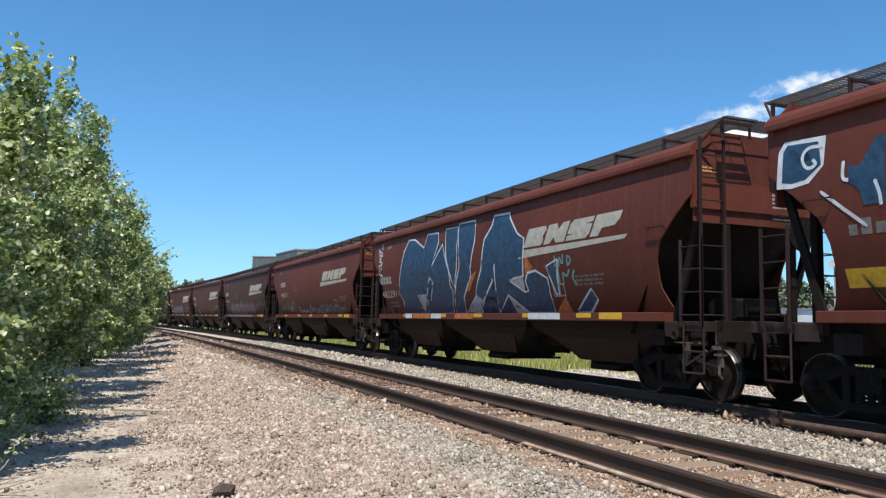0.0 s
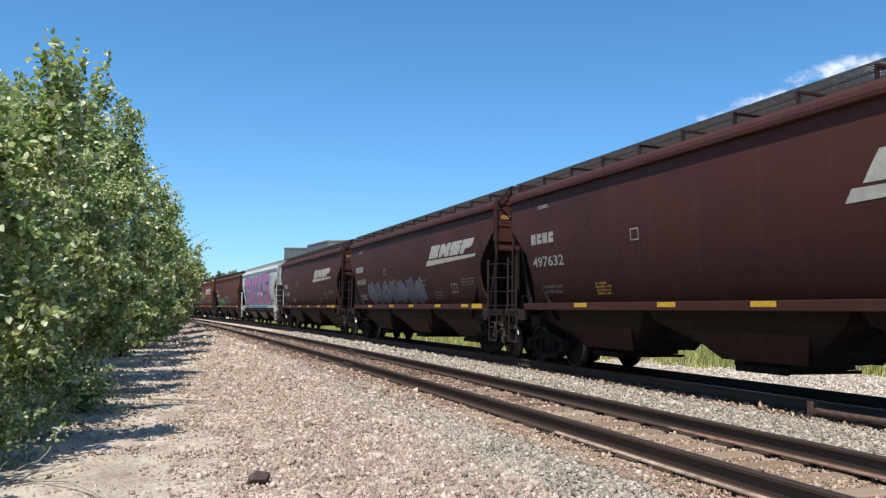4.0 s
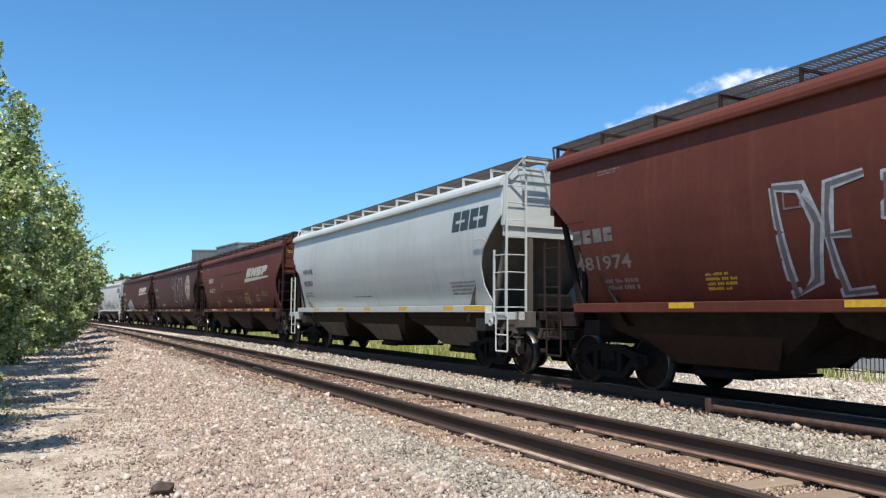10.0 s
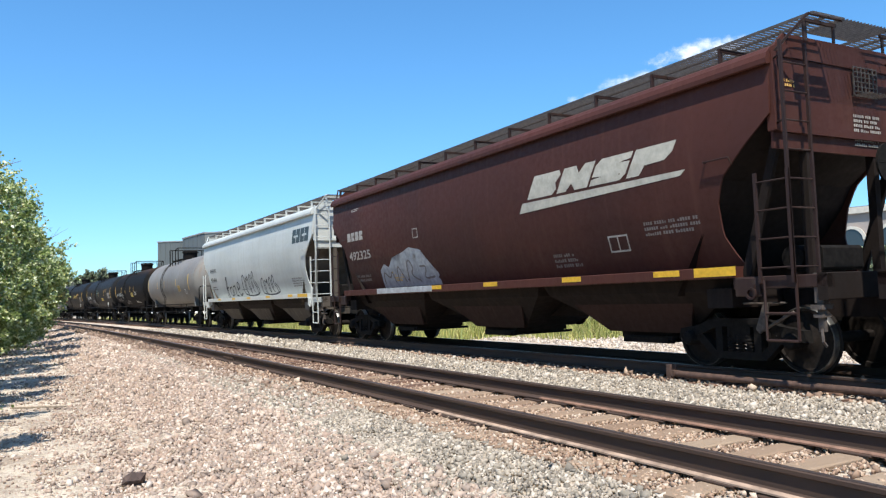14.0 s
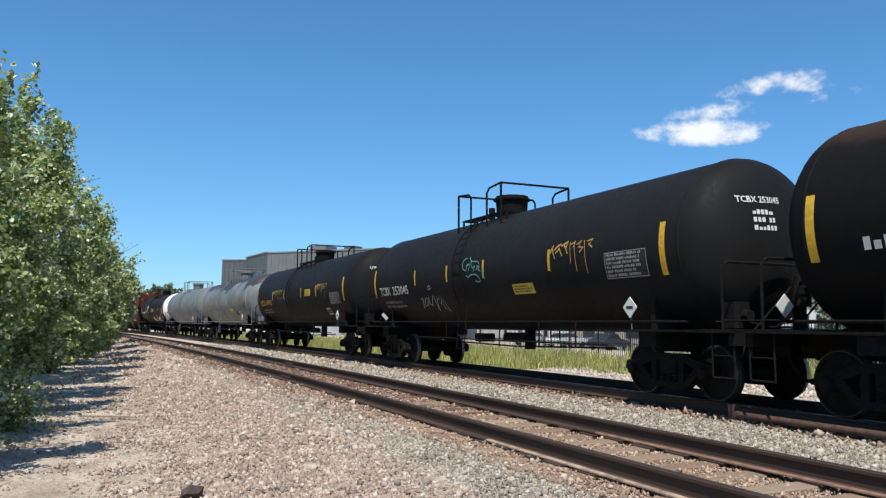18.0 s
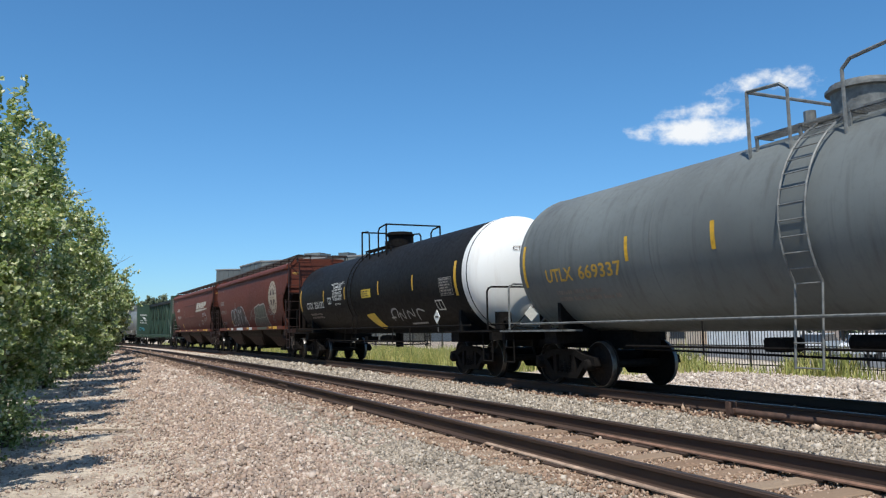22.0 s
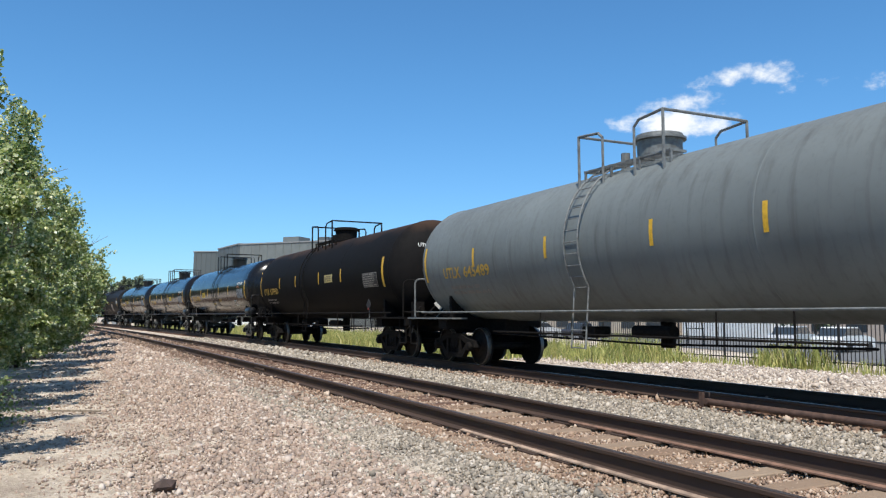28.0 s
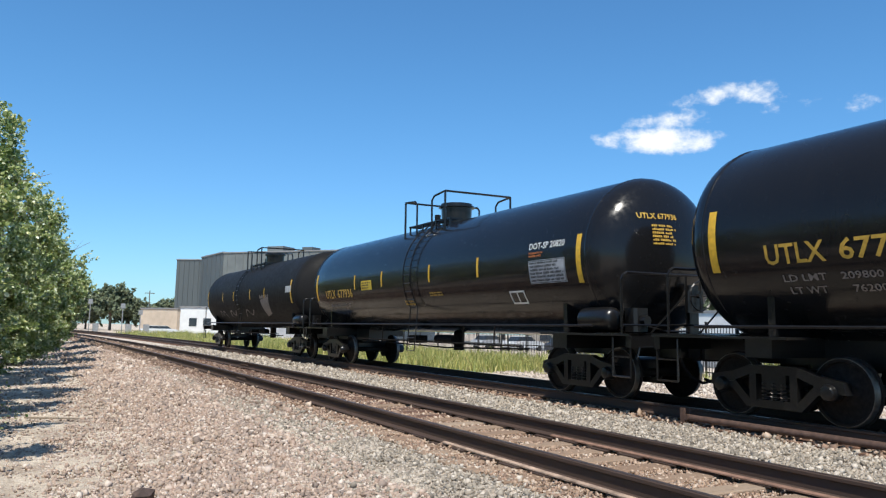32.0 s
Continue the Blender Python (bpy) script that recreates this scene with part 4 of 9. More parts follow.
    part("brake_gear", keep("tank_brake_gear", STEEL, lambda: Build().box(-0.7, -0.3, 1.5, 1.9, 0.78, 1.0, 0.04).rod((-0.5, -0.5, 0.92), (-0.5, 0.5, 0.92), 0.12, 12).path([(-1.2, -4.6, 0.86), (-1.2, 4.6, 0.86)], 0.02).path([(-1.0, -4.6, 0.8), (-0.5, 0, 0.7), (-1.0, 4.6, 0.8)], 0.02).rod((-1.2, -3.55, 0.78), (-1.2, -3.55, 1.3), 0.016, 5).rod((-1.2, -2.15, 0.78), (-1.2, -2.15, 1.3), 0.016, 5).rod((-1.2, 2.65, 0.78), (-1.2, 2.65, 1.3), 0.016, 5).rod((0, 0.2, 0.62), (0, 0.2, 1.1), 0.14, 10)), car)
    return car


def tank_ladder(s, y):
    b = Build()
    arc = [(s * (TANK_R + 0.10) * math.cos(a), TANK_Z + (TANK_R + 0.10) * math.sin(a)) for a in np.linspace(radians(-32), radians(72), 14)]
    for dy in (-0.22, 0.22):
        b.path([(s * 1.46, y + dy, 0.6)] + [(x, y + dy, z) for x, z in arc], 0.018, 5)
    for x, z in arc[::1]:
        b.rod((x, y - 0.22, z), (x, y + 0.22, z), 0.011, 5)
    for z in (0.62, 0.95, 1.28):
        b.rod((s * 1.46, y - 0.22, z), (s * 1.46, y + 0.22, z), 0.011, 5)
    return b


# ---- centre-beam flat car ----
def centre_beam(label, paint):
    car = thing("centre_beam_flat_car", label, "freight car", "cars of the train")
    half = 11.75
    def deck():
        b = Build()
        b.box(-0.3, 0.3, -half - 0.2, half + 0.2, 0.72, 1.05)
        for s in (-1, 1):
            b.box(min(s * 1.36, s * 1.46), max(s * 1.36, s * 1.46), -half, half, 0.92, 1.14, 0.01)
            b.box(min(s * 1.30, s * 1.46), max(s * 1.30, s * 1.46), -half, half, 1.14, 1.17)
        y = -half + 0.4
        while y < half:
            b.box(-1.45, 1.45, y - 0.08, y + 0.08, 0.98, 1.12)
            y += 1.2
        return b
    part("deck", keep("cb_deck", paint, deck), car)
    part("top_chord", keep("cb_top", CHORD, lambda: Build().box(-0.17, 0.17, -half + 0.2, half - 0.2, 4.28, 4.58, 0.02)), car)
    n = 17
    def post():
        b = Build()
        for y in (-0.085, 0.065):
            b.prism([(-0.17, 1.14), (0.17, 1.14), (0.11, 4.28), (-0.11, 4.28)], y, y + 0.02, "y")
        for x in (-1, 1):
            b.prism([(x * 0.17, 1.14), (x * 0.13, 1.14), (x * 0.07, 4.28), (x * 0.11, 4.28)], -0.085, 0.085, "y")
        return b
    gap = (2 * half - 1.6) / (n - 1)
    for k in range(n):
        part("post", keep("cb_post", paint, post), car, at=Matrix.Translation((0, -half + 0.8 + k * gap, 0)))
    for k in range(0, n - 1):
        d = 1 if k < n // 2 else -1
        if k % 4 in (0, 1, 2, 3):
            y0 = -half + 0.8 + k * gap
            if k % 2 == 0:
                part("brace", keep(f"cb_brace{d}", paint, lambda: Build().rod((0, 0, 1.2 if d > 0 else 4.2), (0, gap * 2, 4.2 if d > 0 else 1.2), 0.055, 6)), car, at=Matrix.Translation((-0.05, y0, 0)))
    for d in (-1, 1):
        y0, y1 = sorted((d * half, d * (half - 0.62)))
        back = sorted((d * (half - 0.61), d * (half - 0.57)))
        bh = part("bulkhead", keep(f"cb_panel{d}", paint, lambda: Build().box(-1.25, 1.25, *back, 1.1, 4.45)), car, "green steel bulkhead with recessed panels")
        for s in (-1, 1):
            part("corner_post", keep(f"cb_corner{d}{s}", paint, lambda: Build().prism([(s * 1.46, 1.1), (s * 1.46, 4.62), (s * 1.16, 4.62), (s * 1.10, 1.1)], y0, y1, "y")), bh)
            part("gusset", keep(f"cb_gusset{d}{s}", paint, lambda: Build().prism([(s * 1.17, 4.34), (s * 0.92, 4.34), (s * 1.17, 4.02)], y0 + 0.01, y1 - 0.01, "y")), bh)
            part("lifting_eye", keep(f"cb_eye{d}{s}", paint, lambda: Build().box(s * 0.9 - 0.14, s * 0.9 + 0.14, y0 + 0.05, y1 - 0.05, 4.62, 4.70, 0.02)), bh)
        part("top_beam", keep(f"cb_beam{d}", paint, lambda: Build().box(-1.16, 1.16, y0, y1, 4.34, 4.62, 0.015)), bh)
        for z, h in ((3.42, 0.30), (2.62, 0.62), (1.95, 0.22), (1.40, 0.30)):
            part("crossbar", keep(f"cb_bar{d}{z}", paint, lambda: Build().box(-1.12, 1.12, y0 + 0.05, y1 - 0.05, z - h / 2, z + h / 2, 0.02)), bh)
        part("ladder_rail", keep(f"cb_rail{d}", P_RAIL, lambda: Build().path([(-1.34, d * (half + 0.30), 1.3), (-1.34, d * (half + 0.30), 2.35), (-1.30, d * (half + 0.30), 2.42), (1.2, d * (half + 0.30), 2.42)], 0.022, 6).path([(-1.5, d * (half - 0.05), 1.25), (-1.5, d * (half - 0.05), 1.95)], 0.02, 5)), car, "bare steel handrail")
        for z in (1.35, 1.65, 1.95):
            part("rung", keep("cb_rung", P_RAIL, lambda: Build().rod((-1.34, 0, 0), (-0.86, 0, 0), 0.016, 6)), car, at=Matrix.Translation((0, d * (half + 0.30), z)))
        def end():
            b = Build()
            b.box(-1.4, 1.4, min(d * (half), d * (half + 0.55)), max(d * half, d * (half + 0.55)), 0.95, 1.12)
            for s in (-1, 1):
                b.path([(s * 1.42, d * (half + 0.1), 1.1), (s * 1.42, d * (half + 0.1), 2.45), (s * 1.3, d * (half + 0.45), 2.5), (s * 1.3, d * (half + 0.45), 1.1)], 0.025)
                b.path([(s * 1.45, d * (half - 0.1), 1.0), (s * 1.45, d * (half - 0.1), 0.5), (s * 1.45, d * (half - 0.7), 0.5), (s * 1.45, d * (half - 0.7), 1.0)], 0.02)
            return b
        part("end_platform", keep(f"cb_end{d}", STEEL, end), car)
        truck(car, d * 9.1, d < 0)
        coupler(car, d * (half + 0.45), d)
    for k in range(20):
        part("winch", keep("cb_winch", paint, lambda: Build().box(-1.56, -1.44, -0.12, 0.12, 0.88, 1.08, 0.02).rod((-1.5, -0.2, 0.98), (-1.5, 0.2, 0.98), 0.05, 8)), car, at=Matrix.Translation((0, -half + 0.9 + k * 1.15, 0)))
    part("brake_gear", keep("cb_brake", STEEL, lambda: Build().box(-0.9, 0.9, -1.0, 1.2, 0.55, 0.9, 0.05).box(-1.2, -0.9, -3.3, -2.6, 0.5, 0.95, 0.05).path([(-1.0, -8, 0.8), (-1.0, 8, 0.8)], 0.02)), car)
    return car


# ---- the train: its cars in order, with the place of each car's middle along the line at the start ----
SPEED = 15.9
CARS = []


def add(car, middle):
    CARS.append((car, middle))
    return car


H = 8.1
hop = "covered grain hopper car"
car0 = add(hopper(f"brown steel {hop} with pale letter graffiti", BROWN), 8.72 - H)
car1 = add(hopper(f"brown steel {hop} with large blue graffiti", BROWN, front=9.15), 27.70 - H)
car2 = add(hopper(f"brown steel {hop} with a scrawl along the sill", BROWN, front=8.4), 46.1 - H)
car3 = add(hopper(f"brown steel {hop} with purple graffiti", DARKBROWN, front=8.4), 64.4 - H)
car4 = add(hopper(f"dark brown steel {hop}, free of graffiti", DARKBROWN), 82.2 - H)
car5 = add(hopper(f"dark brown steel {hop} with grey-blue graffiti", DARKBROWN), 99.4 - H)
car6 = add(hopper(f"clean dark brown steel {hop}", DARKBROWN, front=8.4), 117.7 - H)
car7 = add(hopper(f"pale grey steel {hop} with pink and blue graffiti", GREY, GREY), 135.5 - H)
car8 = add(hopper(f"dark red-brown steel {hop} with green graffiti", WINE), 153.2 - H)
car9 = add(hopper(f"brown steel {hop} with silver graffiti letters", BROWN, front=8.75), 171.8 - H)
car10 = add(hopper(f"pale grey steel {hop} with dark lettering", GREY, GREY), 189.7 - H)
car11 = add(hopper(f"brown steel {hop} with a ribbed side panel", BROWN, front=8.9), 208.5 - H)
car12 = add(hopper(f"brown steel {hop} with a round cream emblem", DARKBROWN, front=8.9), 227.4 - H)
car13 = add(hopper(f"dark brown steel {hop} with white graffiti", DARKBROWN), 245.3 - H)
car14 = add(hopper(f"pale grey steel {hop} with black graffiti", GREY, GREY), 263.2 - H)
car15 = add(tank_car("grey tank car streaked with rust", RUSTGREY, 7.5, 0.6, lad=1.6), 279.3 - 6.75)
car16 = add(tank_car("black tank car with rusty streaks", RUSTBLACK, 6.9, 0.3, lad=1.3), 293.6 - 6.15)
T, M = 8.33, 7.73
car17 = add(tank_car("black tank car with white scrawled graffiti", BLACK, 8.1, 1.1, lad=1.25, off=0.4), 310.7 - M)
car18 = add(tank_car("black tank car with orange scrawled graffiti", BLACK, T, 0.3, off=0.15), 328.8 - M)
car19 = add(tank_car("grey tank car with flaking patches of paint", FLAKED, T, -0.3, trim=GREYTRIM, off=0.15), 346.6 - M)
car20 = add(tank_car("weathered grey tank car with orange scrawl", TANKGREY, T, 0.45, trim=GREYTRIM, lad=0.45, off=0.15), 364.4 - M)
car21 = add(tank_car("black tank car with a white end", BLACK, 8.75, 0.0), 383.1 - 8.0)
car22 = add(hopper(f"red-brown steel {hop} with an emblem and graffiti", REDBROWN, front=9.15), 402.3 - H)
car23 = add(hopper(f"red-brown steel {hop} with a ribbed side panel", REDBROWN, front=8.9), 421.2 - H)
car24 = add(centre_beam("empty dark green centre-beam lumber flat car", GREEN), 435.0)
car25 = add(tank_car("weathered grey tank car", TANKGREY, T, 0.3, trim=GREYTRIM, off=0.15), 463.8 - M)
car26 = add(tank_car("dull black tank car with a rust-tinged top", RUSTBLACK, T, 0.3, off=0.15), 481.4 - M)
car27 = add(tank_car("glossy black tank car with yellow lettering", SHINY, T, 0.42, lad=0.2, trim=GLOSSTEEL, off=0.4), 499.3 - M)
car28 = add(tank_car("glossy black tank car with yellow lettering", SHINY, T, 0.42, lad=0.2, trim=GLOSSTEEL, off=0.4), 516.9 - M)
car29 = add(tank_car("glossy black tank car with yellow lettering", SHINY, T, 0.42, lad=0.2, trim=GLOSSTEEL, off=0.4), 534.8 - M)
car30 = add(tank_car("dull black tank car with grey scrawl", BLACK, T, 0.3, trim=GLOSSTEEL, off=0.15), 552.6 - M)


# ---- lettering, emblems and graffiti ----
def paint_mat(name, c, vary=0.2, rough=0.55):
    return plain(name, c, rough, 0, vary, 7, 0.05)


P_BLUE = paint_mat("deep_blue_spray", (0.020, 0.055, 0.105), 0.5)
P_WHITE = paint_mat("white_spray", (0.55, 0.57, 0.58))
P_ORANGE = paint_mat("orange_spray", (0.42, 0.13, 0.03), 0.4)
P_PINK = paint_mat("pink_spray", (0.34, 0.13, 0.24), 0.14)
P_TEAL = paint_mat("teal_blue_spray", (0.012, 0.12, 0.22), 0.2)
P_GREEN = paint_mat("green_spray", (0.05, 0.20, 0.05), 0.3)
P_CYAN = paint_mat("cyan_spray", (0.06, 0.26, 0.33), 0.3)
P_MINT = paint_mat("mint_spray", (0.13, 0.30, 0.27), 0.25)
P_SILVER = paint_mat("silver_spray", (0.34, 0.35, 0.36), 0.3)
P_BLACK = paint_mat("black_spray", (0.018, 0.018, 0.02), 0.3)
P_PURPLE = paint_mat("dusty_purple_spray", (0.16, 0.085, 0.11), 0.3)
P_GREYGREEN = paint_mat("grey_green_spray", (0.062, 0.07, 0.054), 0.35)
P_AMBER = paint_mat("amber_spray", (0.52, 0.30, 0.08), 0.25)
P_DIM = paint_mat("faded_stencil", (0.17, 0.145, 0.13), 0.3)
P_FADED = paint_mat("chalky_stencil_white", (0.36, 0.33, 0.29), 0.3)
P_LOGO = paint_mat("weathered_logo_cream", (0.42, 0.39, 0.32), 0.2)
P_LOGODARK = paint_mat("slate_logo_paint", (0.035, 0.055, 0.062), 0.2)
P_RED = paint_mat("faded_red_paint", (0.35, 0.05, 0.05))
P_PALEYELLOW = paint_mat("pale_yellow_panel", (0.66, 0.47, 0.05), 0.15)


class Hopside:
    """The near side of a hopper body."""

    def at(self, y, z, off):
        return (-(side_x(z) + off), y, z)


class Sillside:
    def at(self, y, z, off):
        return (-(1.535 + off), y, z)


class Tankside:
    def at(self, y, z, off):
        r = TANK_R + off
        return (-math.sqrt(max(r * r - (z - TANK_Z) ** 2, 0)), y, z)


class Tankend:
    """The leading head; the first coordinate runs to the left of the car's middle."""

    def __init__(self, half):
        self.half = half

    def at(self, x, z, off):
        q = 1 - (x * x + (z - TANK_Z) ** 2) / TANK_R ** 2
        return (-x, -(self.half - 0.76) - 0.76 * math.sqrt(max(q, 0)) - off - 0.004, z)


class Flat:
    """A flat upright sheet facing the path."""

    def __init__(self, x):
        self.x = x

    def at(self, y, z, off):
        return (-(self.x + off), y, z)


class Endwall:
    """The flat leading end of a hopper."""

    def __init__(self, front):
        self.front = front

    def at(self, x, z, off):
        return (-x, 0.01 - self.front - off, z)


HOP, SILL, TANK = Hopside(), Sillside(), Tankside()


def flat_mesh(polys, cut=0.3):
    """Outlines filled, cut into small triangles, as points and faces in the plane."""
    bm = bmesh.new()
    for p in polys:
        vs = [bm.verts.new((a, b, 0)) for a, b in p]
        try:
            bm.faces.new(vs)
        except ValueError:
            pass
    bmesh.ops.triangulate(bm, faces=bm.faces)
    for _ in range(5):
        long = [e for e in bm.edges if e.calc_length() > cut]
        if not long:
            break
        bmesh.ops.subdivide_edges(bm, edges=long, cuts=1)
        bmesh.ops.triangulate(bm, faces=bm.faces)
    bm.verts.index_update()
    out = [tuple(v.co) for v in bm.verts], [tuple(v.index for v in f.verts) for f in bm.faces]
    bm.free()
    return out


def decal(car, name, polys, mat, surf, off=0.004, label="", cut=0.3):
    pts, faces = flat_mesh(polys, cut)
    me = bpy.data.meshes.new(name)
    me.from_pydata([surf.at(a, b, off) for a, b, _ in pts], [], faces)
    bm = bmesh.new()
    bm.from_mesh(me)
    bmesh.ops.recalc_face_normals(bm, faces=bm.faces)
    bm.to_mesh(me)
    bm.free()
    me.materials.append(mat)
    return part(name, me, car, label)


def ribbon(points, width):
    """A stroke of even width as one outline."""
    n = len(points)
    left, right = [], []
    for k in range(n):
        a, b = Vector(points[max(k - 1, 0)]), Vector(points[min(k + 1, n - 1)])
        d = (b - a)
        if d.length < 1e-6:
            d = Vector((1, 0))
        d.normalize()
        w = width * (0.55 if k in (0, n - 1) else 1.0) / 2
        p = Vector(points[k])
        left.append((p.x - d.y * w, p.y + d.x * w))
        right.append((p.x + d.y * w, p.y - d.x * w))
    return [(left[k], left[k + 1], right[k + 1], right[k]) for k in range(n - 1)]


def smooth(points, steps=3):
    """Rounds a polyline off."""
    for _ in range(steps - 1):
        out = [points[0]]
        for a, b in zip(points, points[1:]):
            out += [(a[0] * 0.75 + b[0] * 0.25, a[1] * 0.75 + b[1] * 0.25), (a[0] * 0.25 + b[0] * 0.75, a[1] * 0.25 + b[1] * 0.75)]
        points = out + [points[-1]]
    return points


def strokes(car, name, lines, width, mat, surf, off=0.006, label="", curve=True):
    polys = []
    for ln in lines:
        polys += ribbon(smooth(ln) if curve else ln, width)
    return decal(car, name, polys, mat, surf, off, label, cut=0.14 if surf is TANK else 0.6)


def fit_box(shape, y0, y1, z0, z1):
    """From 0..1 across and up into a box that runs from y0 (seen at its start) to y1."""
    return [(y0 + (y1 - y0) * a, z0 + (z1 - z0) * b) for a, b in shape]


FONTMESH = {}


def letters(car, text, y0, y1, z0, z1, mat, surf, off=0.005, name="lettering", label=""):
    """Words in the built-in font, stretched into a box."""
    if text not in FONTMESH:
        cu = bpy.data.curves.new("words", "FONT")
        cu.body, cu.resolution_u, cu.offset = text, 2, 0.017
        ob = bpy.data.objects.new("words", cu)
        scene.collection.objects.link(ob)
        me = bpy.data.meshes.new_from_object(ob.evaluated_get(bpy.context.evaluated_depsgraph_get()))
        v = np.array([tuple(p.co) for p in me.vertices])
        f = [tuple(p.vertices) for p in me.polygons]
        lo, hi = v.min(0), v.max(0)
        FONTMESH[text] = ((v[:, :2] - lo[:2]) / (hi - lo)[:2], f)
        bpy.data.objects.remove(ob)
        bpy.data.curves.remove(cu)
        bpy.data.meshes.remove(me)
    uv, f = FONTMESH[text]
    me = bpy.data.meshes.new(name)
    me.from_pydata([surf.at(y0 + (y1 - y0) * a, z0 + (z1 - z0) * b, off) for a, b in uv], [], f)
    me.materials.append(mat)
    return part(name, me, car, label)


def bars(car, y0, y1, z0, z1, rows, mat, surf, seed=0, name="stencil"):
    """Small writing that cannot be read: rows of short bars."""
    rg = random.Random(seed)
    polys = []
    h = (z1 - z0) / rows
    s = 1 if y1 > y0 else -1
    for k in range(rows):
        y, end = y0, y1 - s * rg.uniform(0, 0.25) * abs(y1 - y0)
        run = rg.randint(3, 7)
        while (end - y) * s > 0.3 * h:
            w = min(h * rg.uniform(0.34, 0.55), abs(end - y))
            top = 0.8 if rg.random() < 0.8 else 0.6
            polys.append([(y, z0 + h * (k + 0.2)), (y + s * w, z0 + h * (k + 0.2)), (y + s * w, z0 + h * (k + top)), (y, z0 + h * (k + top))])
            run -= 1
            y += s * (w + h * (0.16 if run else 0.6))
            run = run or rg.randint(3, 7)
    return tagged(decal(car, name, polys, mat, surf, 0.004, cut=0.5), kind="stuff")


def rect(y0, y1, z0, z1, slant=0.0):
    return [(y0, z0), (y1, z0), (y1 - slant, z1), (y0 - slant, z1)]


def frame_box(y0, y1, z0, z1, w):
    return [rect(y0, y1, z0, z0 + w), rect(y0, y1, z1 - w, z1), rect(y0, y0 + (w if y1 > y0 else -w), z0 + w, z1 - w), rect(y1 - (w if y1 > y0 else -w), y1, z0 + w, z1 - w)]


def slanted_logo(car, y0=-2.45, mat=None, z=2.78):
    """A speed-slanted row of four blocks over a tapering underline."""
    mat = mat or P_LOGO
    polys = []
    w = 0.86
    y = y0 - 0.30
    blocks = ([(0, 0), (0.9, 0), (1, 0.2), (0.9, 0.5), (1, 0.8), (0.9, 1), (0, 1)],
              [(0, 0), (0.30, 0), (0.42, 0.3), (0.6, 0), (1, 0), (1, 1), (0.68, 1), (0.56, 0.68), (0.4, 1), (0, 1)],
              [(0, 0), (0.88, 0), (1, 0.2), (1, 0.66), (0.7, 0.70), (1, 0.76), (1, 1), (0.12, 1), (0, 0.8), (0, 0.34), (0.3, 0.30), (0, 0.24)],
              [(0, 0), (0.34, 0), (0.40, 0.34), (0.88, 0.38), (1, 0.62), (1, 1), (0, 1)])
    for block_shape in blocks:
        polys.append([(y - p * w - q * 0.26, z + 0.24 + q * 0.42) for p, q in block_shape])
        y -= w + 0.06
    polys.append([(y0, z), (y0 - 4.2, z + 0.11), (y0 - 4.32, z + 0.19), (y0 - 0.12, z + 0.19)])
    return decal(car, "logo", polys, mat, HOP, 0.004, "cream slanted block logo with an underline")


def sill_marks(car, mat=None, big=True, seed=0):
    for y in (4.55, 1.5, -0.9, -3.6, -5.9) if seed % 2 == 0 else (5.2, 2.6, -0.2, -2.6, -4.6):
        decal(car, "reflector", [rect(y + 0.27, y - 0.27, 1.40, 1.49)], YELLOW, SILL, 0.004, "yellow reflective patch")
    if big:
        decal(car, "reflector", [rect(-6.45, -7.2, 1.37, 1.50)], YELLOW, SILL, 0.004, "yellow reflective patch")


def brown_common(car, number, seed, logo=True, y0=-2.45, dim=False):
    ink = P_DIM if dim else P_FADED
    if logo:
        slanted_logo(car, y0)
    o, up = {10: (0.55, -0.38), 60: (-0.1, -0.32), 20: (-0.7, 0.08), 70: (0.6, -0.34), 100: (-0.9, 0.06), 140: (-0.9, 0.06)}.get(seed, (0.15, 0.0))
    decal(car, "owner_mark", [[(6.75 + o - k * 0.3 - p * 0.24, 2.93 + up + q * 0.25) for p, q in ([(0, 0), (1, 0), (1, 0.42), (0.5, 0.42), (0.5, 0.58), (1, 0.58), (1, 1), (0, 1)] if k % 2 else [(0, 0), (1, 0), (1, 1), (0, 1)])] for k in range(4)], ink, HOP)
    letters(car, number, 6.75 + o, 5.2 + o, 2.37 + up * 0.8, 2.62 + up * 0.8, ink, HOP, name="car_number")
    bars(car, 6.65, 5.6, 1.72, 1.95, 2, P_DIM, HOP, seed + 1)
    bars(car, -5.4, -6.6, 2.05, 2.3, 3, P_DIM, HOP, seed + 2)
    if seed != 70:
        bars(car, -2.9, -3.7, 1.66, 1.95, 3, P_DIM, HOP, seed + 3)
    bars(car, 4.2, 3.6, 1.66, 1.95, 4, YELLOW, HOP, seed + 4)
    decal(car, "load_mark", frame_box(2.62, 2.34, 2.70, 2.94, 0.025), ink, HOP)
    decal(car, "stencil_panel", frame_box(-4.5, -4.98, 1.86, 2.14, 0.03) + [rect(-4.72, -4.75, 1.89, 2.11)], ink, HOP)
    bars(car, 6.6, 6.0, 3.78, 3.88, 2, ink, HOP, seed + 5)
    bars(car, 1.3, 0.95, 3.86, 3.98, 2, P_AMBER, Endwall(FRONTS.get(car.name, 7.9)), seed + 6)
    bars(car, -0.25, -0.95, 3.14, 3.62, 7, P_FADED, Endwall(FRONTS.get(car.name, 7.9)), seed + 7)
    sill_marks(car, seed=seed)


def mirror_polys(shape, box):
    return [fit_box(s, *box) for s in shape]


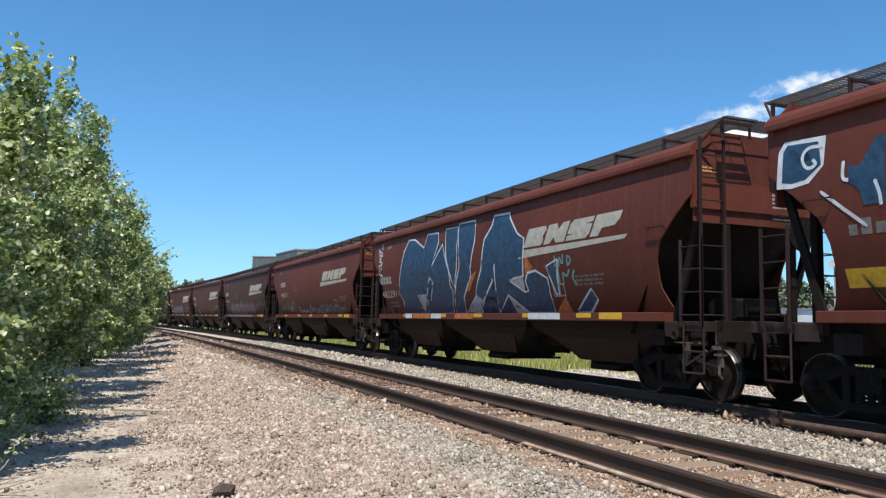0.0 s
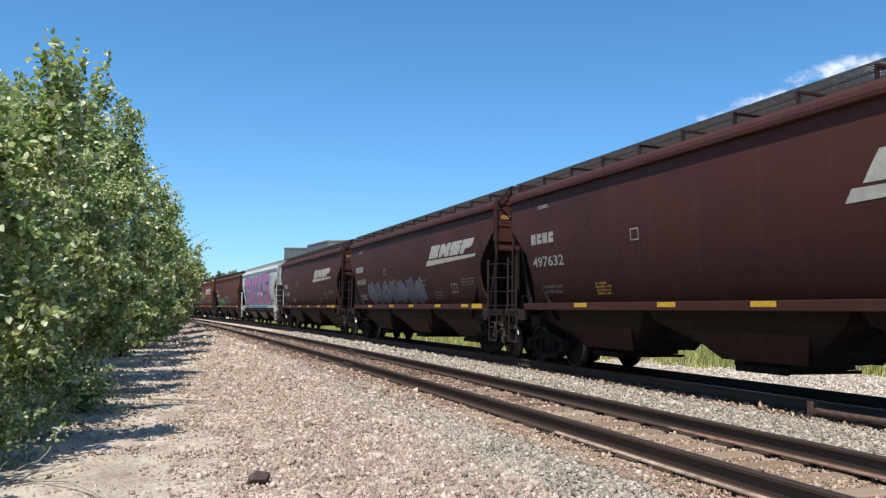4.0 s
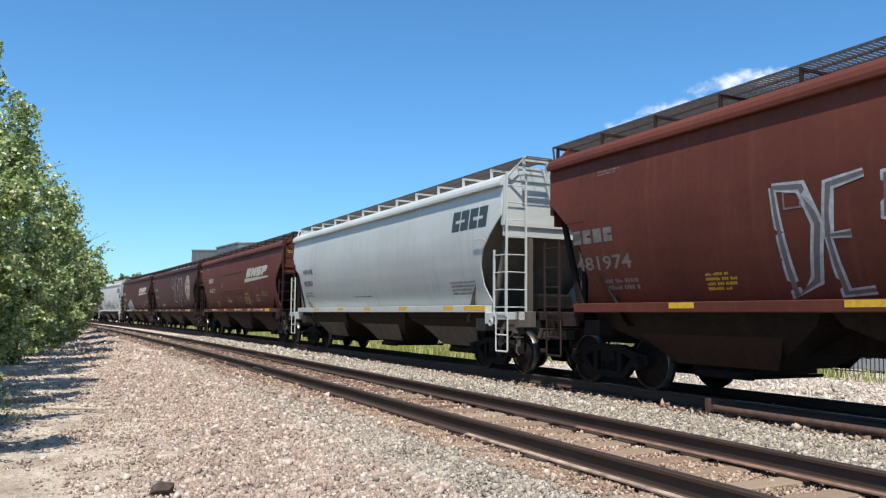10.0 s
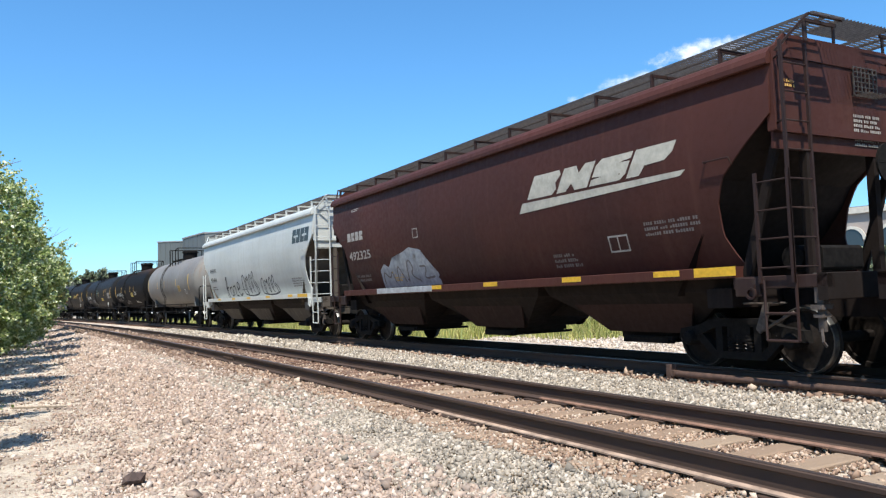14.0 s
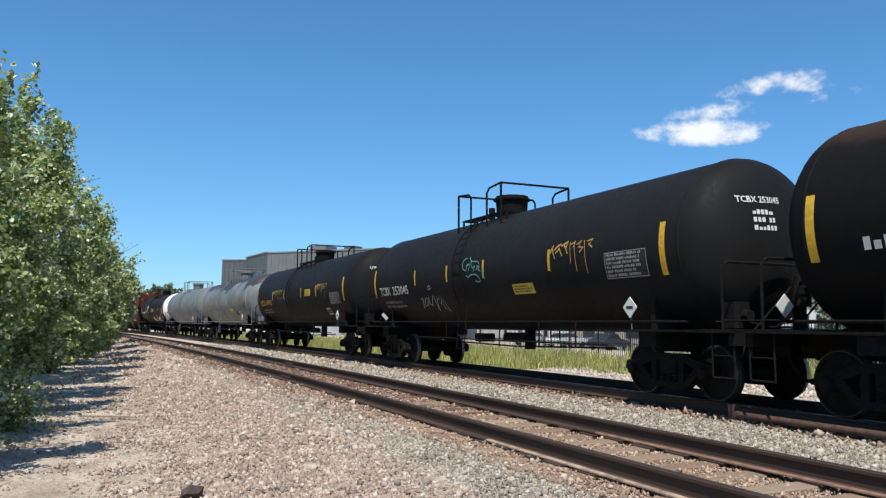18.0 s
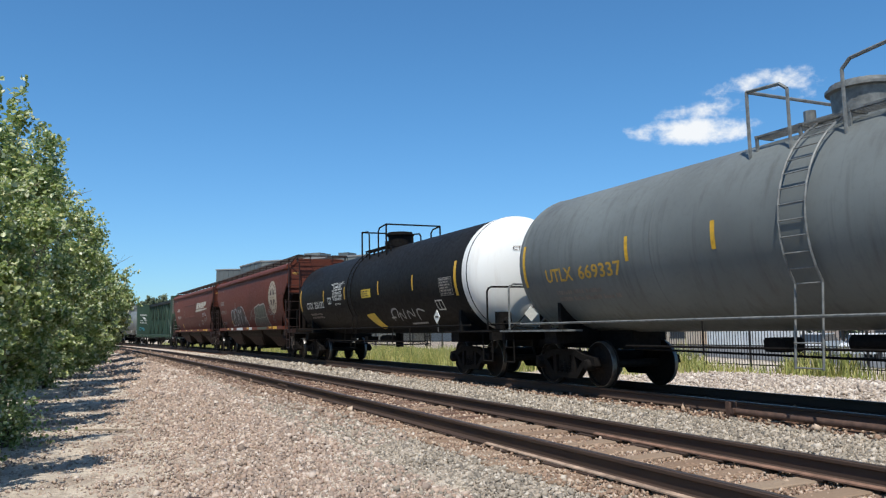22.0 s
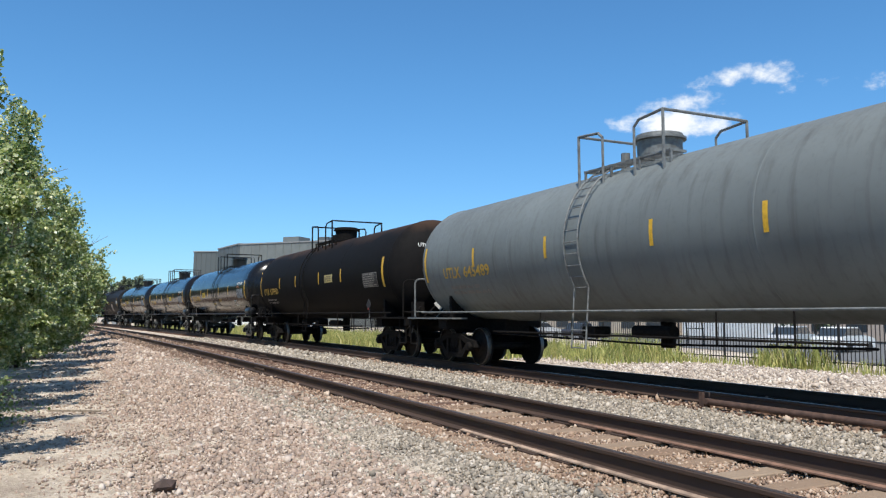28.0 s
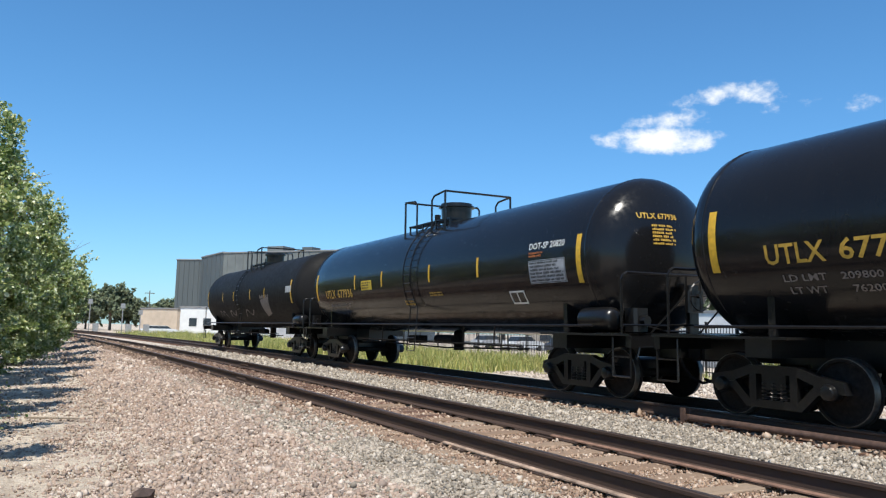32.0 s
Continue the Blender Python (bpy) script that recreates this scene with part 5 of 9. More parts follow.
def wild(car, y0, y1, z0, z1, n, fill, edge, glint, seed):
    """A row of jagged interlocking spray-painted shapes with outlines, inner lines and glints."""
    rg = random.Random(seed)
    shapes, lines, spots = [], [], []
    for k in range(n):
        c, w = (k + 0.5) / n, 0.58 / n
        ring = []
        for j in range(11):
            a = 2 * math.pi * j / 11
            r = rg.uniform(0.75, 1.05) if j % 2 else rg.uniform(0.85, 1.25)
            ring.append((c + w * r * math.cos(a) * 0.95, min(max(0.5 + 0.5 * r * math.sin(a), 0.0), 1.15)))
        shapes.append(fit_box(ring, y0, y1, z0, z1))
        lines.append(fit_box(ring + ring[:1], y0, y1, z0, z1))
        for _ in range(3):
            u, v = c + rg.uniform(-0.6, 0.6) * w, rg.uniform(0.2, 0.8)
            pts = [(u, v)]
            for _ in range(3):
                pts.append((pts[-1][0] + rg.uniform(-0.7, 0.7) * w, min(max(pts[-1][1] + rg.uniform(-0.4, 0.4), 0.05), 1.0)))
            lines.append(fit_box(pts, y0, y1, z0, z1))
        u, v = c + rg.uniform(-0.5, 0.3) * w, rg.uniform(0.3, 0.8)
        spots += [fit_box([(u, v), (u + 0.25 * w, v + 0.2)], y0, y1, z0, z1), fit_box([(u + 0.5 * w, v - 0.25), (u + 0.6 * w, v)], y0, y1, z0, z1)]
    for k, p in enumerate(shapes):
        decal(car, "graffiti", [p], fill[k % len(fill)], HOP, 0.004 + 0.0012 * (k % 2), "jagged spray-painted shape")
    strokes(car, "graffiti_outline", lines, 0.045, edge, HOP, 0.008, "spray-painted outline", curve=False)
    strokes(car, "graffiti_glint", spots, 0.05, glint, HOP, 0.010, curve=False)


# hopper with the pale letter
decal(car0, "graffiti_outline", [[(7.95, 3.25), (7.92, 3.78), (7.82, 3.92), (7.1, 3.87), (7.13, 3.46), (7.38, 3.25), (7.68, 3.22)]], P_WHITE, HOP, 0.005, "white spray-painted edge")
decal(car0, "graffiti", [[(7.85, 3.33), (7.83, 3.77), (7.76, 3.86), (7.22, 3.81), (7.47, 3.78), (7.55, 3.62), (7.43, 3.41), (7.17, 3.48), (7.43, 3.31), (7.68, 3.29)]], P_BLUE, HOP, 0.008, "dark blue letter with a white edge")
decal(car0, "graffiti", [[(6.76, 3.39), (6.57, 3.36), (6.33, 3.69), (6.2, 3.68), (6.23, 2.84), (6.54, 2.84), (6.58, 3.03), (6.76, 3.18)]], P_BLUE, HOP, 0.006, "dark blue spray-painted star shape")
strokes(car0, "graffiti_outline", [[(6.81, 3.46), (6.84, 3.22), (6.74, 3.19)], [(7.19, 3.11), (6.52, 2.57)], [(6.36, 3.14), (6.3, 2.97), (6.29, 2.81)]], 0.05, P_WHITE, HOP, 0.009)
strokes(car0, "graffiti_outline", [[(7.14, 3.73), (7.41, 3.76), (7.51, 3.61), (7.4, 3.44), (7.23, 3.49), (7.31, 3.57)]], 0.05, P_WHITE, HOP, 0.012)
bars(car0, 6.8, 5.6, 2.4, 2.75, 1, P_DIM, HOP, 3, "owner_mark")
sill_marks(car0, seed=1)
decal(car0, "reflector", [rect(6.96, 6.3, 1.80, 2.05)], YELLOW, HOP, 0.005)

# hopper with the large blue piece
brown_common(car1, "482291", 10, True, -3.1)
blue = [[(5.52, 2.2), (4.81, 3.57), (4.44, 3.91), (3.87, 3.88), (3.02, 3.55), (2.79, 3.94), (1.92, 3.91), (1.84, 3.61), (2.35, 2.94), (1.52, 3.53), (1.22, 2.95), (1.08, 2.73), (1.08, 2.32), (0.96, 2.15), (1.32, 1.505), (3.04, 1.505), (2.35, 2.46), (2.6, 2.6), (2.9, 2.21), (3.22, 1.505), (5.49, 1.505), (5.18, 1.91)],
        [(1.36, 3.96), (0.45, 3.93), (0.5, 2.8), (0.81, 2.21), (0.93, 2.44), (1.07, 2.73), (1.24, 3.13)],
        [(0.41, 4.02), (-0.67, 3.99), (-0.7, 3.44), (-0.37, 2.69), (-0.4, 2.53), (0.28, 1.95), (0.45, 1.505), (1.16, 1.505), (0.81, 2.15), (0.31, 2.82)],
        [(-0.56, 2.11), (-1.05, 2.65), (-1.29, 3.42), (-1.7, 3.73), (-1.79, 3.98), (-2.64, 3.95), (-2.68, 3.82), (-3.11, 3.39), (-3.43, 3.25), (-3.27, 2.37), (-2.82, 2.34), (-2.59, 2.28), (-3.24, 2.0), (-3.41, 2.02), (-3.34, 2.26), (-3.5, 2.43), (-3.87, 2.47), (-4.36, 2.27), (-4.34, 1.505), (-3.17, 1.505), (-2.36, 1.95), (-1.64, 1.51), (-1.85, 2.74), (-1.6, 2.3), (-0.93, 1.86), (-0.57, 1.505), (0.39, 1.505), (-0.53, 1.98)],
        [(-4.36, 2.54), (-4.85, 2.66), (-4.78, 2.3), (-4.73, 1.91), (-4.61, 1.92), (-4.49, 2.24)],
        [(-5.3, 1.57), (-5.99, 1.99), (-6.14, 1.77), (-5.74, 1.505), (-5.26, 1.505)]]
for letter in blue:
    decal(car1, "graffiti", [letter], P_BLUE, HOP, 0.006, "large deep blue spray-painted letter shape")
    strokes(car1, "graffiti_outline", [letter + letter[:1]], 0.055, P_WHITE, HOP, 0.010, "white outline", curve=False)
for shade in [[(3.82, 2.1), (2.95, 2.11), (3.51, 1.53)], [(-2.52, 2.32), (-3.26, 2.35), (-3.25, 2.03)], [(-2.33, 1.96), (-3.17, 1.505), (-2.56, 1.505)], [(0.22, 1.55), (-0.6, 1.98), (-0.96, 1.81), (-0.44, 1.505)], [(-4.61, 1.92), (-4.73, 1.91), (-4.78, 2.3), (-4.85, 2.66), (-4.91, 2.66), (-4.78, 1.89)]]:
    decal(car1, "graffiti_shade", [shade], P_SILVER, HOP, 0.008, "grey spray-painted edge")
for glow_shape in [[(0.8, 1.505), (-0.43, 1.73), (-0.46, 1.505)], [(-4.38, 1.505), (-4.93, 1.86), (-5.07, 1.505)], [(-3.42, 2.91), (-3.76, 2.55), (-3.36, 2.31)], [(0.17, 2.07), (-0.5, 2.56), (-0.77, 2.63), (-0.17, 2.12)]]:
    decal(car1, "graffiti_fill", [glow_shape], P_ORANGE, HOP, 0.004, "orange spray fill")
strokes(car1, "tag", [[(-4.75, 2.5), (-4.75, 2.75)], [(-4.9, 2.5), (-4.95, 2.75), (-5.05, 2.5), (-5.1, 2.75)], [(-5.25, 2.5), (-5.25, 2.74), (-5.42, 2.62), (-5.25, 2.5)], [(-4.85, 2.15), (-4.85, 2.4)], [(-5.0, 2.12), (-5.02, 2.4), (-5.15, 2.25), (-5.3, 2.42)], [(-5.5, 2.4), (-5.35, 2.25), (-5.5, 2.1)]], 0.055, P_MINT, HOP, 0.008)
decal(car1, "graffiti_fill", [rect(4.6, 4.0, 1.36, 1.5), rect(2.4, 1.6, 1.36, 1.5), rect(-3.6, -5.0, 1.36, 1.5)], P_WHITE, SILL, 0.007)
decal(car1, "graffiti_fill", [rect(3.9, 2.5, 1.36, 1.5), rect(0.6, -0.6, 1.36, 1.5)], P_ORANGE, SILL, 0.006)
rt = random.Random(12)
strokes(car1, "tag", [[(7.3 + rt.uniform(-0.25, 0.25), z), (7.3 + rt.uniform(-0.3, 0.3), z + 0.12), (7.3 + rt.uniform(-0.25, 0.25), z + 0.2)] for z in np.arange(2.6, 3.9, 0.12)], 0.05, P_WHITE, HOP, 0.008)

# hopper with a scrawl along the sill
brown_common(car2, "488210", 20)
rt = random.Random(5)
for n, (mat, a, b) in enumerate(((P_SILVER, 2.4, -3.0), (P_MINT, -3.0, -5.6))):
    ls = []
    y = a
    while y > b:
        w = rt.uniform(0.28, 0.5)
        h = rt.uniform(0.22, 0.5)
        ls.append([(y, 1.55 + rt.uniform(0, 0.1)), (y - w * 0.2, 1.52 + h), (y - w * 0.6, 1.54 + h * rt.uniform(0.2, 0.8)), (y - w * 0.4, 1.53), (y - w, 1.55 + h * rt.uniform(0.2, 1))])
        y -= w * 0.95
    strokes(car2, "tag", ls, 0.055, mat, HOP, 0.008, "pale scrawl along the sill")
decal(car2, "faded_patch", mirror_polys([[(0, 0.2), (0.1, 0.7), (0.3, 0.5), (0.42, 0.9), (0.6, 0.6), (0.8, 1), (1, 0.5), (0.9, 0), (0.5, 0.15)]], (6.2, 2.6, 1.6, 2.3)), P_GREYGREEN, HOP, 0.003)

# hopper with purple piece
brown_common(car3, "495141", 30)
P_PLUM = paint_mat("dark_plum_spray", (0.04, 0.025, 0.036))
P_LILAC = paint_mat("dull_lilac_spray", (0.17, 0.095, 0.125), 0.35)
decal(car3, "graffiti", [[(5.35, 1.57), (5.06, 1.89), (5.17, 2.08), (4.79, 2.24), (4.18, 2.4), (3.99, 2.27), (3.32, 2.29), (2.87, 2.11), (2.28, 2.33), (1.35, 2.19), (0.74, 2.35), (0.83, 2.44), (0.18, 2.4), (0.05, 2.26), (-0.16, 2.1), (-0.12, 2.3), (-0.69, 2.33), (-0.88, 2.31), (-0.63, 1.505)]], P_PLUM, HOP, 0.004, "dark plum spray-painted background")
for band_line in [[(5.08, 1.64), (4.35, 2.25), (4.32, 1.76), (4.05, 1.62)], [(3.98, 1.75), (3.38, 2.13), (3.04, 1.92), (2.87, 1.66)], [(2.57, 2.15), (2.0, 2.24), (2.15, 2.01), (2.72, 1.97)], [(2.4, 1.65), (1.84, 1.93), (1.5, 1.75), (1.75, 1.58)], [(1.3, 2.08), (0.91, 2.11), (0.46, 2.19), (0.47, 1.93), (0.4, 1.61)], [(1.22, 1.68), (0.67, 1.78), (0.67, 1.61)], [(0.21, 2.12), (0.08, 1.91), (0.2, 1.6)], [(-0.33, 2.18), (-0.5, 2.03), (-0.77, 2.2)], [(-0.23, 1.59), (-0.53, 1.78), (-0.75, 1.82)]]:
    strokes(car3, "graffiti", [band_line], 0.27, P_LILAC, HOP, 0.007, "dull lilac spray-painted letter stroke")
    strokes(car3, "graffiti_glint", [band_line], 0.02, paint_mat("pale_pink_spray", (0.40, 0.24, 0.32)), HOP, 0.010)
strokes(car3, "graffiti_outline", [[(5.06, 1.89), (5.17, 2.08), (4.79, 2.24), (4.18, 2.4), (3.99, 2.27), (3.32, 2.29), (2.87, 2.11), (2.28, 2.33), (1.35, 2.19), (0.74, 2.35), (0.83, 2.44), (0.18, 2.4), (0.05, 2.26), (-0.16, 2.1), (-0.12, 2.3), (-0.69, 2.33), (-0.88, 2.31)]], 0.04, P_GREEN, HOP, 0.010, "green outline", curve=False)
decal(car3, "graffiti_fill", [rect(5.35, -4.1, 1.36, 1.5)], P_LILAC, SILL, 0.007)
wild(car3, -0.48, -4.1, 1.52, 2.36, 5, (P_PURPLE, P_LILAC), P_PLUM, P_PINK, 31)

# plain dark hoppers
brown_common(car4, "497632", 40)
brown_common(car5, "496967", 50)
letters(car5, "LD LMT 223200", 6.6, 5.7, 1.86, 1.95, WHITE, HOP)
letters(car5, "LT WT 62800", 6.6, 5.75, 1.72, 1.81, WHITE, HOP)
wild(car5, 5.2, -2.0, 1.52, 2.45, 7, (paint_mat("grey_blue_spray", (0.10, 0.125, 0.17), 0.35), paint_mat("slate_blue_spray", (0.07, 0.085, 0.12), 0.35)), P_DIM, P_FADED, 33)
brown_common(car6, "490583", 60, True, -2.0)

# pale hopper with the pink piece
letters(car7, "NOKL", 6.85, 5.75, 2.93, 3.20, P_BLACK, HOP)
letters(car7, "852315", 6.8, 5.3, 2.37, 2.64, P_BLACK, HOP, 0.012, "car_number")
decal(car7, "graffiti_fill", [[(6.45, 3.95), (6.3, 1.56), (-5.45, 1.56), (-5.2, 4.02), (-2.2, 3.92), (0.2, 3.9), (3.0, 3.86)]], P_TEAL, HOP, 0.004, "teal blue spray background")
pink = [[(6.0, 1.62), (6.05, 2.0), (5.6, 2.1), (5.6, 3.1), (6.1, 3.2), (6.1, 3.88), (3.6, 3.85), (3.0, 3.5), (2.95, 2.0), (3.4, 1.62)],
        [(2.75, 1.62), (2.55, 3.3), (2.3, 3.8), (0.5, 3.84), (0.25, 3.5), (0.3, 1.62), (1.1, 1.62), (1.1, 2.25), (1.75, 2.25), (1.8, 1.62)],
        [(0.05, 1.62), (0.05, 2.2), (-0.55, 2.25), (-0.55, 3.2), (-0.05, 3.25), (0.0, 3.86), (-2.15, 3.9), (-2.1, 3.3), (-1.5, 3.22), (-1.5, 2.25), (-2.1, 2.2), (-2.15, 1.62)],
        [(-2.4, 1.62), (-2.45, 3.9), (-5.05, 4.0), (-5.25, 1.75), (-4.9, 1.62)]]
decal(car7, "graffiti", pink, P_PINK, HOP, 0.009, "pink spray-painted block letters")
decal(car7, "graffiti_fill", [rect(4.75, 3.95, 2.25, 3.2), rect(1.85, 1.05, 2.62, 3.2), [(-3.55, 3.06), (-5.2, 3.1), (-5.1, 3.3), (-3.6, 3.3)], [(-2.35, 2.3), (-4.1, 2.38), (-4.1, 2.62), (-2.4, 2.6)]], P_TEAL, HOP, 0.013)
decal(car7, "graffiti_fill", [rect(-0.05, -0.5, 2.28, 2.55), rect(-1.55, -2.2, 2.28, 2.5), rect(4.45, 4.2, 2.62, 2.8), [(0.75, 3.86), (0.3, 3.9), (0.45, 3.7)], [(3.2, 3.86), (2.7, 3.86), (3.0, 3.65)]], plain("bare_pale_paint", (0.55, 0.55, 0.50), 0.5), HOP, 0.016)
decal(car7, "graffiti_fill", [rect(5.6, -5.0, 1.35, 1.50)], P_TEAL, SILL, 0.004)
for y in (5.0, 2.6, 0.3, -2.1, -4.6, -6.4):
    decal(car7, "reflector", [rect(y + 0.3, y - 0.3, 1.40, 1.49)], paint_mat("faded_reflector", (0.5, 0.38, 0.2)), SILL, 0.008)
strokes(car7, "tag", [[(-5.4, 3.25), (-5.42, 3.62)], [(-5.4, 3.45), (-5.65, 3.48)], [(-5.66, 3.28), (-5.66, 3.66)], [(-5.85, 3.28), (-5.85, 3.66), (-6.05, 3.6), (-5.87, 3.48), (-6.08, 3.38), (-5.85, 3.28)], [(-6.3, 3.3), (-6.2, 3.5), (-6.32, 3.68), (-6.5, 3.55), (-6.45, 3.34), (-6.3, 3.3)], [(-5.8, 3.05), (-6.0, 3.1), (-6.15, 3.02)]], 0.045, P_TEAL, HOP, 0.006)
strokes(car7, "tag", [[(-5.4, 1.75), (-5.55, 2.0), (-5.7, 1.8), (-5.65, 2.05), (-5.9, 1.8)], [(-5.95, 2.0), (-6.0, 1.75), (-6.1, 2.02), (-6.25, 1.8), (-6.45, 1.85)]], 0.035, P_BLACK, HOP, 0.006)
strokes(car7, "tag", [[(7.75, 2.95), (7.6, 2.8), (7.7, 2.65)], [(7.55, 2.75), (7.5, 2.5), (7.35, 2.55)], [(7.3, 2.45), (7.25, 2.25), (7.1, 2.3)], [(7.05, 2.1), (7.0, 1.9), (6.85, 2.0)]], 0.05, P_BLACK, HOP, 0.006)

# red-brown hopper with green piece
letters(car8, "COER", 6.95, 6.05, 2.93, 3.16, WHITE, HOP)
letters(car8, "320852", 6.95, 5.65, 2.46, 2.69, WHITE, HOP, name="car_number")
letters(car8, "LD LMT 223500", 6.9, 5.9, 2.12, 2.22, WHITE, HOP)
letters(car8, "LT WT 62500", 6.9, 5.9, 1.95, 2.05, WHITE, HOP)
letters(car8, "CU FT", 6.9, 6.5, 1.78, 1.88, WHITE, HOP)
sill_marks(car8, seed=1)
for letter in [[(6.54, 1.505), (6.33, 1.68), (5.3, 1.95), (5.13, 2.09), (5.29, 2.15), (5.56, 2.08), (5.45, 2.24), (5.03, 2.24), (4.86, 2.01), (5.05, 1.84), (5.54, 1.69), (5.17, 1.69), (5.23, 1.505)], [(5.05, 1.505), (4.73, 2.18), (4.29, 2.25), (3.94, 2.18), (3.94, 1.94), (4.2, 1.75), (4.59, 1.7), (4.7, 1.505)], [(4.14, 1.505), (3.83, 2.11), (3.43, 2.23), (3.1, 2.1), (3.08, 1.88), (3.27, 1.63), (3.83, 1.505)], [(3.34, 1.53), (2.92, 2.25), (2.14, 2.23), (2.42, 1.92), (2.74, 2.02), (2.82, 1.87), (2.53, 1.83), (2.62, 1.71), (2.22, 1.7), (2.02, 1.93), (1.77, 1.68), (2.09, 1.505), (3.22, 1.505)]]:
    decal(car8, "graffiti", [letter], P_GREEN, HOP, 0.006, "green spray-painted letter shape")
strokes(car8, "graffiti_glint", [[(6.35, 1.65), (5.24, 1.95), (5.06, 2.11)], [(5.02, 1.87), (5.47, 1.7)], [(4.73, 2.04), (4.3, 2.22), (3.92, 2.14)], [(3.84, 1.94), (3.7, 2.07), (3.63, 1.9), (3.82, 1.54)], [(3.55, 1.54), (3.12, 1.85), (3.1, 2.09)], [(2.89, 2.22), (2.18, 2.21), (2.43, 1.95), (2.72, 2.04)], [(2.58, 1.7), (2.22, 1.69), (2.02, 1.9), (1.81, 1.68)]], 0.028, paint_mat("pale_green_spray", (0.16, 0.36, 0.14)), HOP, 0.009, "pale green highlight line")
decal(car8, "graffiti_fill", [rect(6.25, 5.3, 1.36, 1.5), rect(5.0, 3.2, 1.36, 1.5)], P_GREEN, SILL, 0.007)
decal(car8, "graffiti_fill", [[(1.3, 1.505), (1.37, 1.69), (1.26, 2.01), (1.09, 2.26), (0.87, 2.39), (0.62, 2.41), (0.39, 2.33), (0.28, 2.18), (0.14, 2.33), (-0.07, 2.42), (-0.25, 2.44), (-0.75, 2.34), (-1.15, 1.99), (-1.3, 1.95), (-1.2, 1.51)]], paint_mat("near_black_brown_spray", (0.04, 0.025, 0.022)), HOP, 0.004)
strokes(car8, "graffiti_outline", [[(1.3, 1.505), (1.37, 1.69), (1.26, 2.01), (1.09, 2.26), (0.87, 2.39), (0.62, 2.41), (0.39, 2.33), (0.28, 2.18), (0.14, 2.33), (-0.07, 2.42), (-0.25, 2.44), (-0.75, 2.34), (-1.15, 1.99), (-1.3, 1.95), (-1.2, 1.51)]], 0.07, P_CYAN, HOP, 0.008)
strokes(car8, "tag", [[(-1.9, 1.85), (-2.0, 2.2), (-2.1, 1.95), (-2.25, 2.25), (-2.3, 1.9)], [(-2.35, 2.2), (-2.5, 1.95), (-2.6, 2.2)], [(-2.2, 2.05), (-2.8, 2.2)], [(-2.1, 1.5), (-2.2, 1.75), (-2.3, 1.5), (-2.45, 1.72), (-2.6, 1.55)]], 0.05, P_CYAN, HOP, 0.008)
bars(car8, -3.3, -4.2, 1.8, 2.0, 2, P_DIM, HOP, 4)

# brown hopper with silver letters
brown_common(car9, "481974", 70, dim=True)
DX = (2.9, -1.15, 1.52, 3.1)
for ln in ([[(0.03, 0.95), (0.06, 0.02), (0.15, 0.15), (0.19, 0.6), (0.14, 0.92), (0.03, 0.95)]], [[(0.36, 0.95), (0.24, 0.9), (0.22, 0.5), (0.30, 0.5)], [(0.22, 0.5), (0.24, 0.04), (0.34, 0.06)]], [[(0.55, 0.95), (0.43, 0.9), (0.42, 0.62), (0.54, 0.5), (0.52, 0.1), (0.42, 0.02)]], [[(0.62, 1.05), (0.64, 0.02)], [(0.80, 1.0), (0.66, 0.6), (0.82, 0.5), (0.98, 0.6), (0.86, 0.05)]]):
    strokes(car9, "graffiti_outline", [fit_box(s, *DX) for s in ln], 0.20, P_SILVER, HOP, 0.006, "silver spray-painted letter", curve=False)
    strokes(car9, "graffiti", [fit_box(s, *DX) for s in ln], 0.09, paint_mat("dark_silver_spray", (0.12, 0.10, 0.10)), HOP, 0.009, curve=False)
strokes(car9, "tag", [[(-2.15, 1.55), (-2.3, 1.95), (-2.8, 2.14), (-3.4, 2.1), (-3.9, 1.8), (-4.1, 1.52)], [(-2.4, 1.8), (-2.8, 1.83)], [(-3.1, 1.8), (-3.5, 1.83)], [(-2.9, 1.55), (-3.0, 1.68), (-3.3, 1.68), (-3.4, 1.55)], [(-1.85, 2.0), (-1.95, 1.85)], [(-4.1, 2.05), (-4.2, 1.85)]], 0.05, P_MINT, HOP, 0.007)
strokes(car9, "tag", [[(-4.4, 1.75), (-4.5, 2.05), (-4.6, 1.75), (-4.75, 2.05)], [(-4.8, 1.9), (-4.95, 1.95), (-4.85, 1.75), (-5.0, 1.75)], [(-5.05, 1.75), (-5.15, 2.0), (-5.25, 1.78)], [(-5.35, 2.1), (-5.4, 1.7), (-5.5, 2.2)], [(-4.9, 2.2), (-5.0, 2.26), (-5.15, 2.22), (-5.0, 2.16), (-4.9, 2.2)]], 0.055, P_MINT, HOP, 0.007)


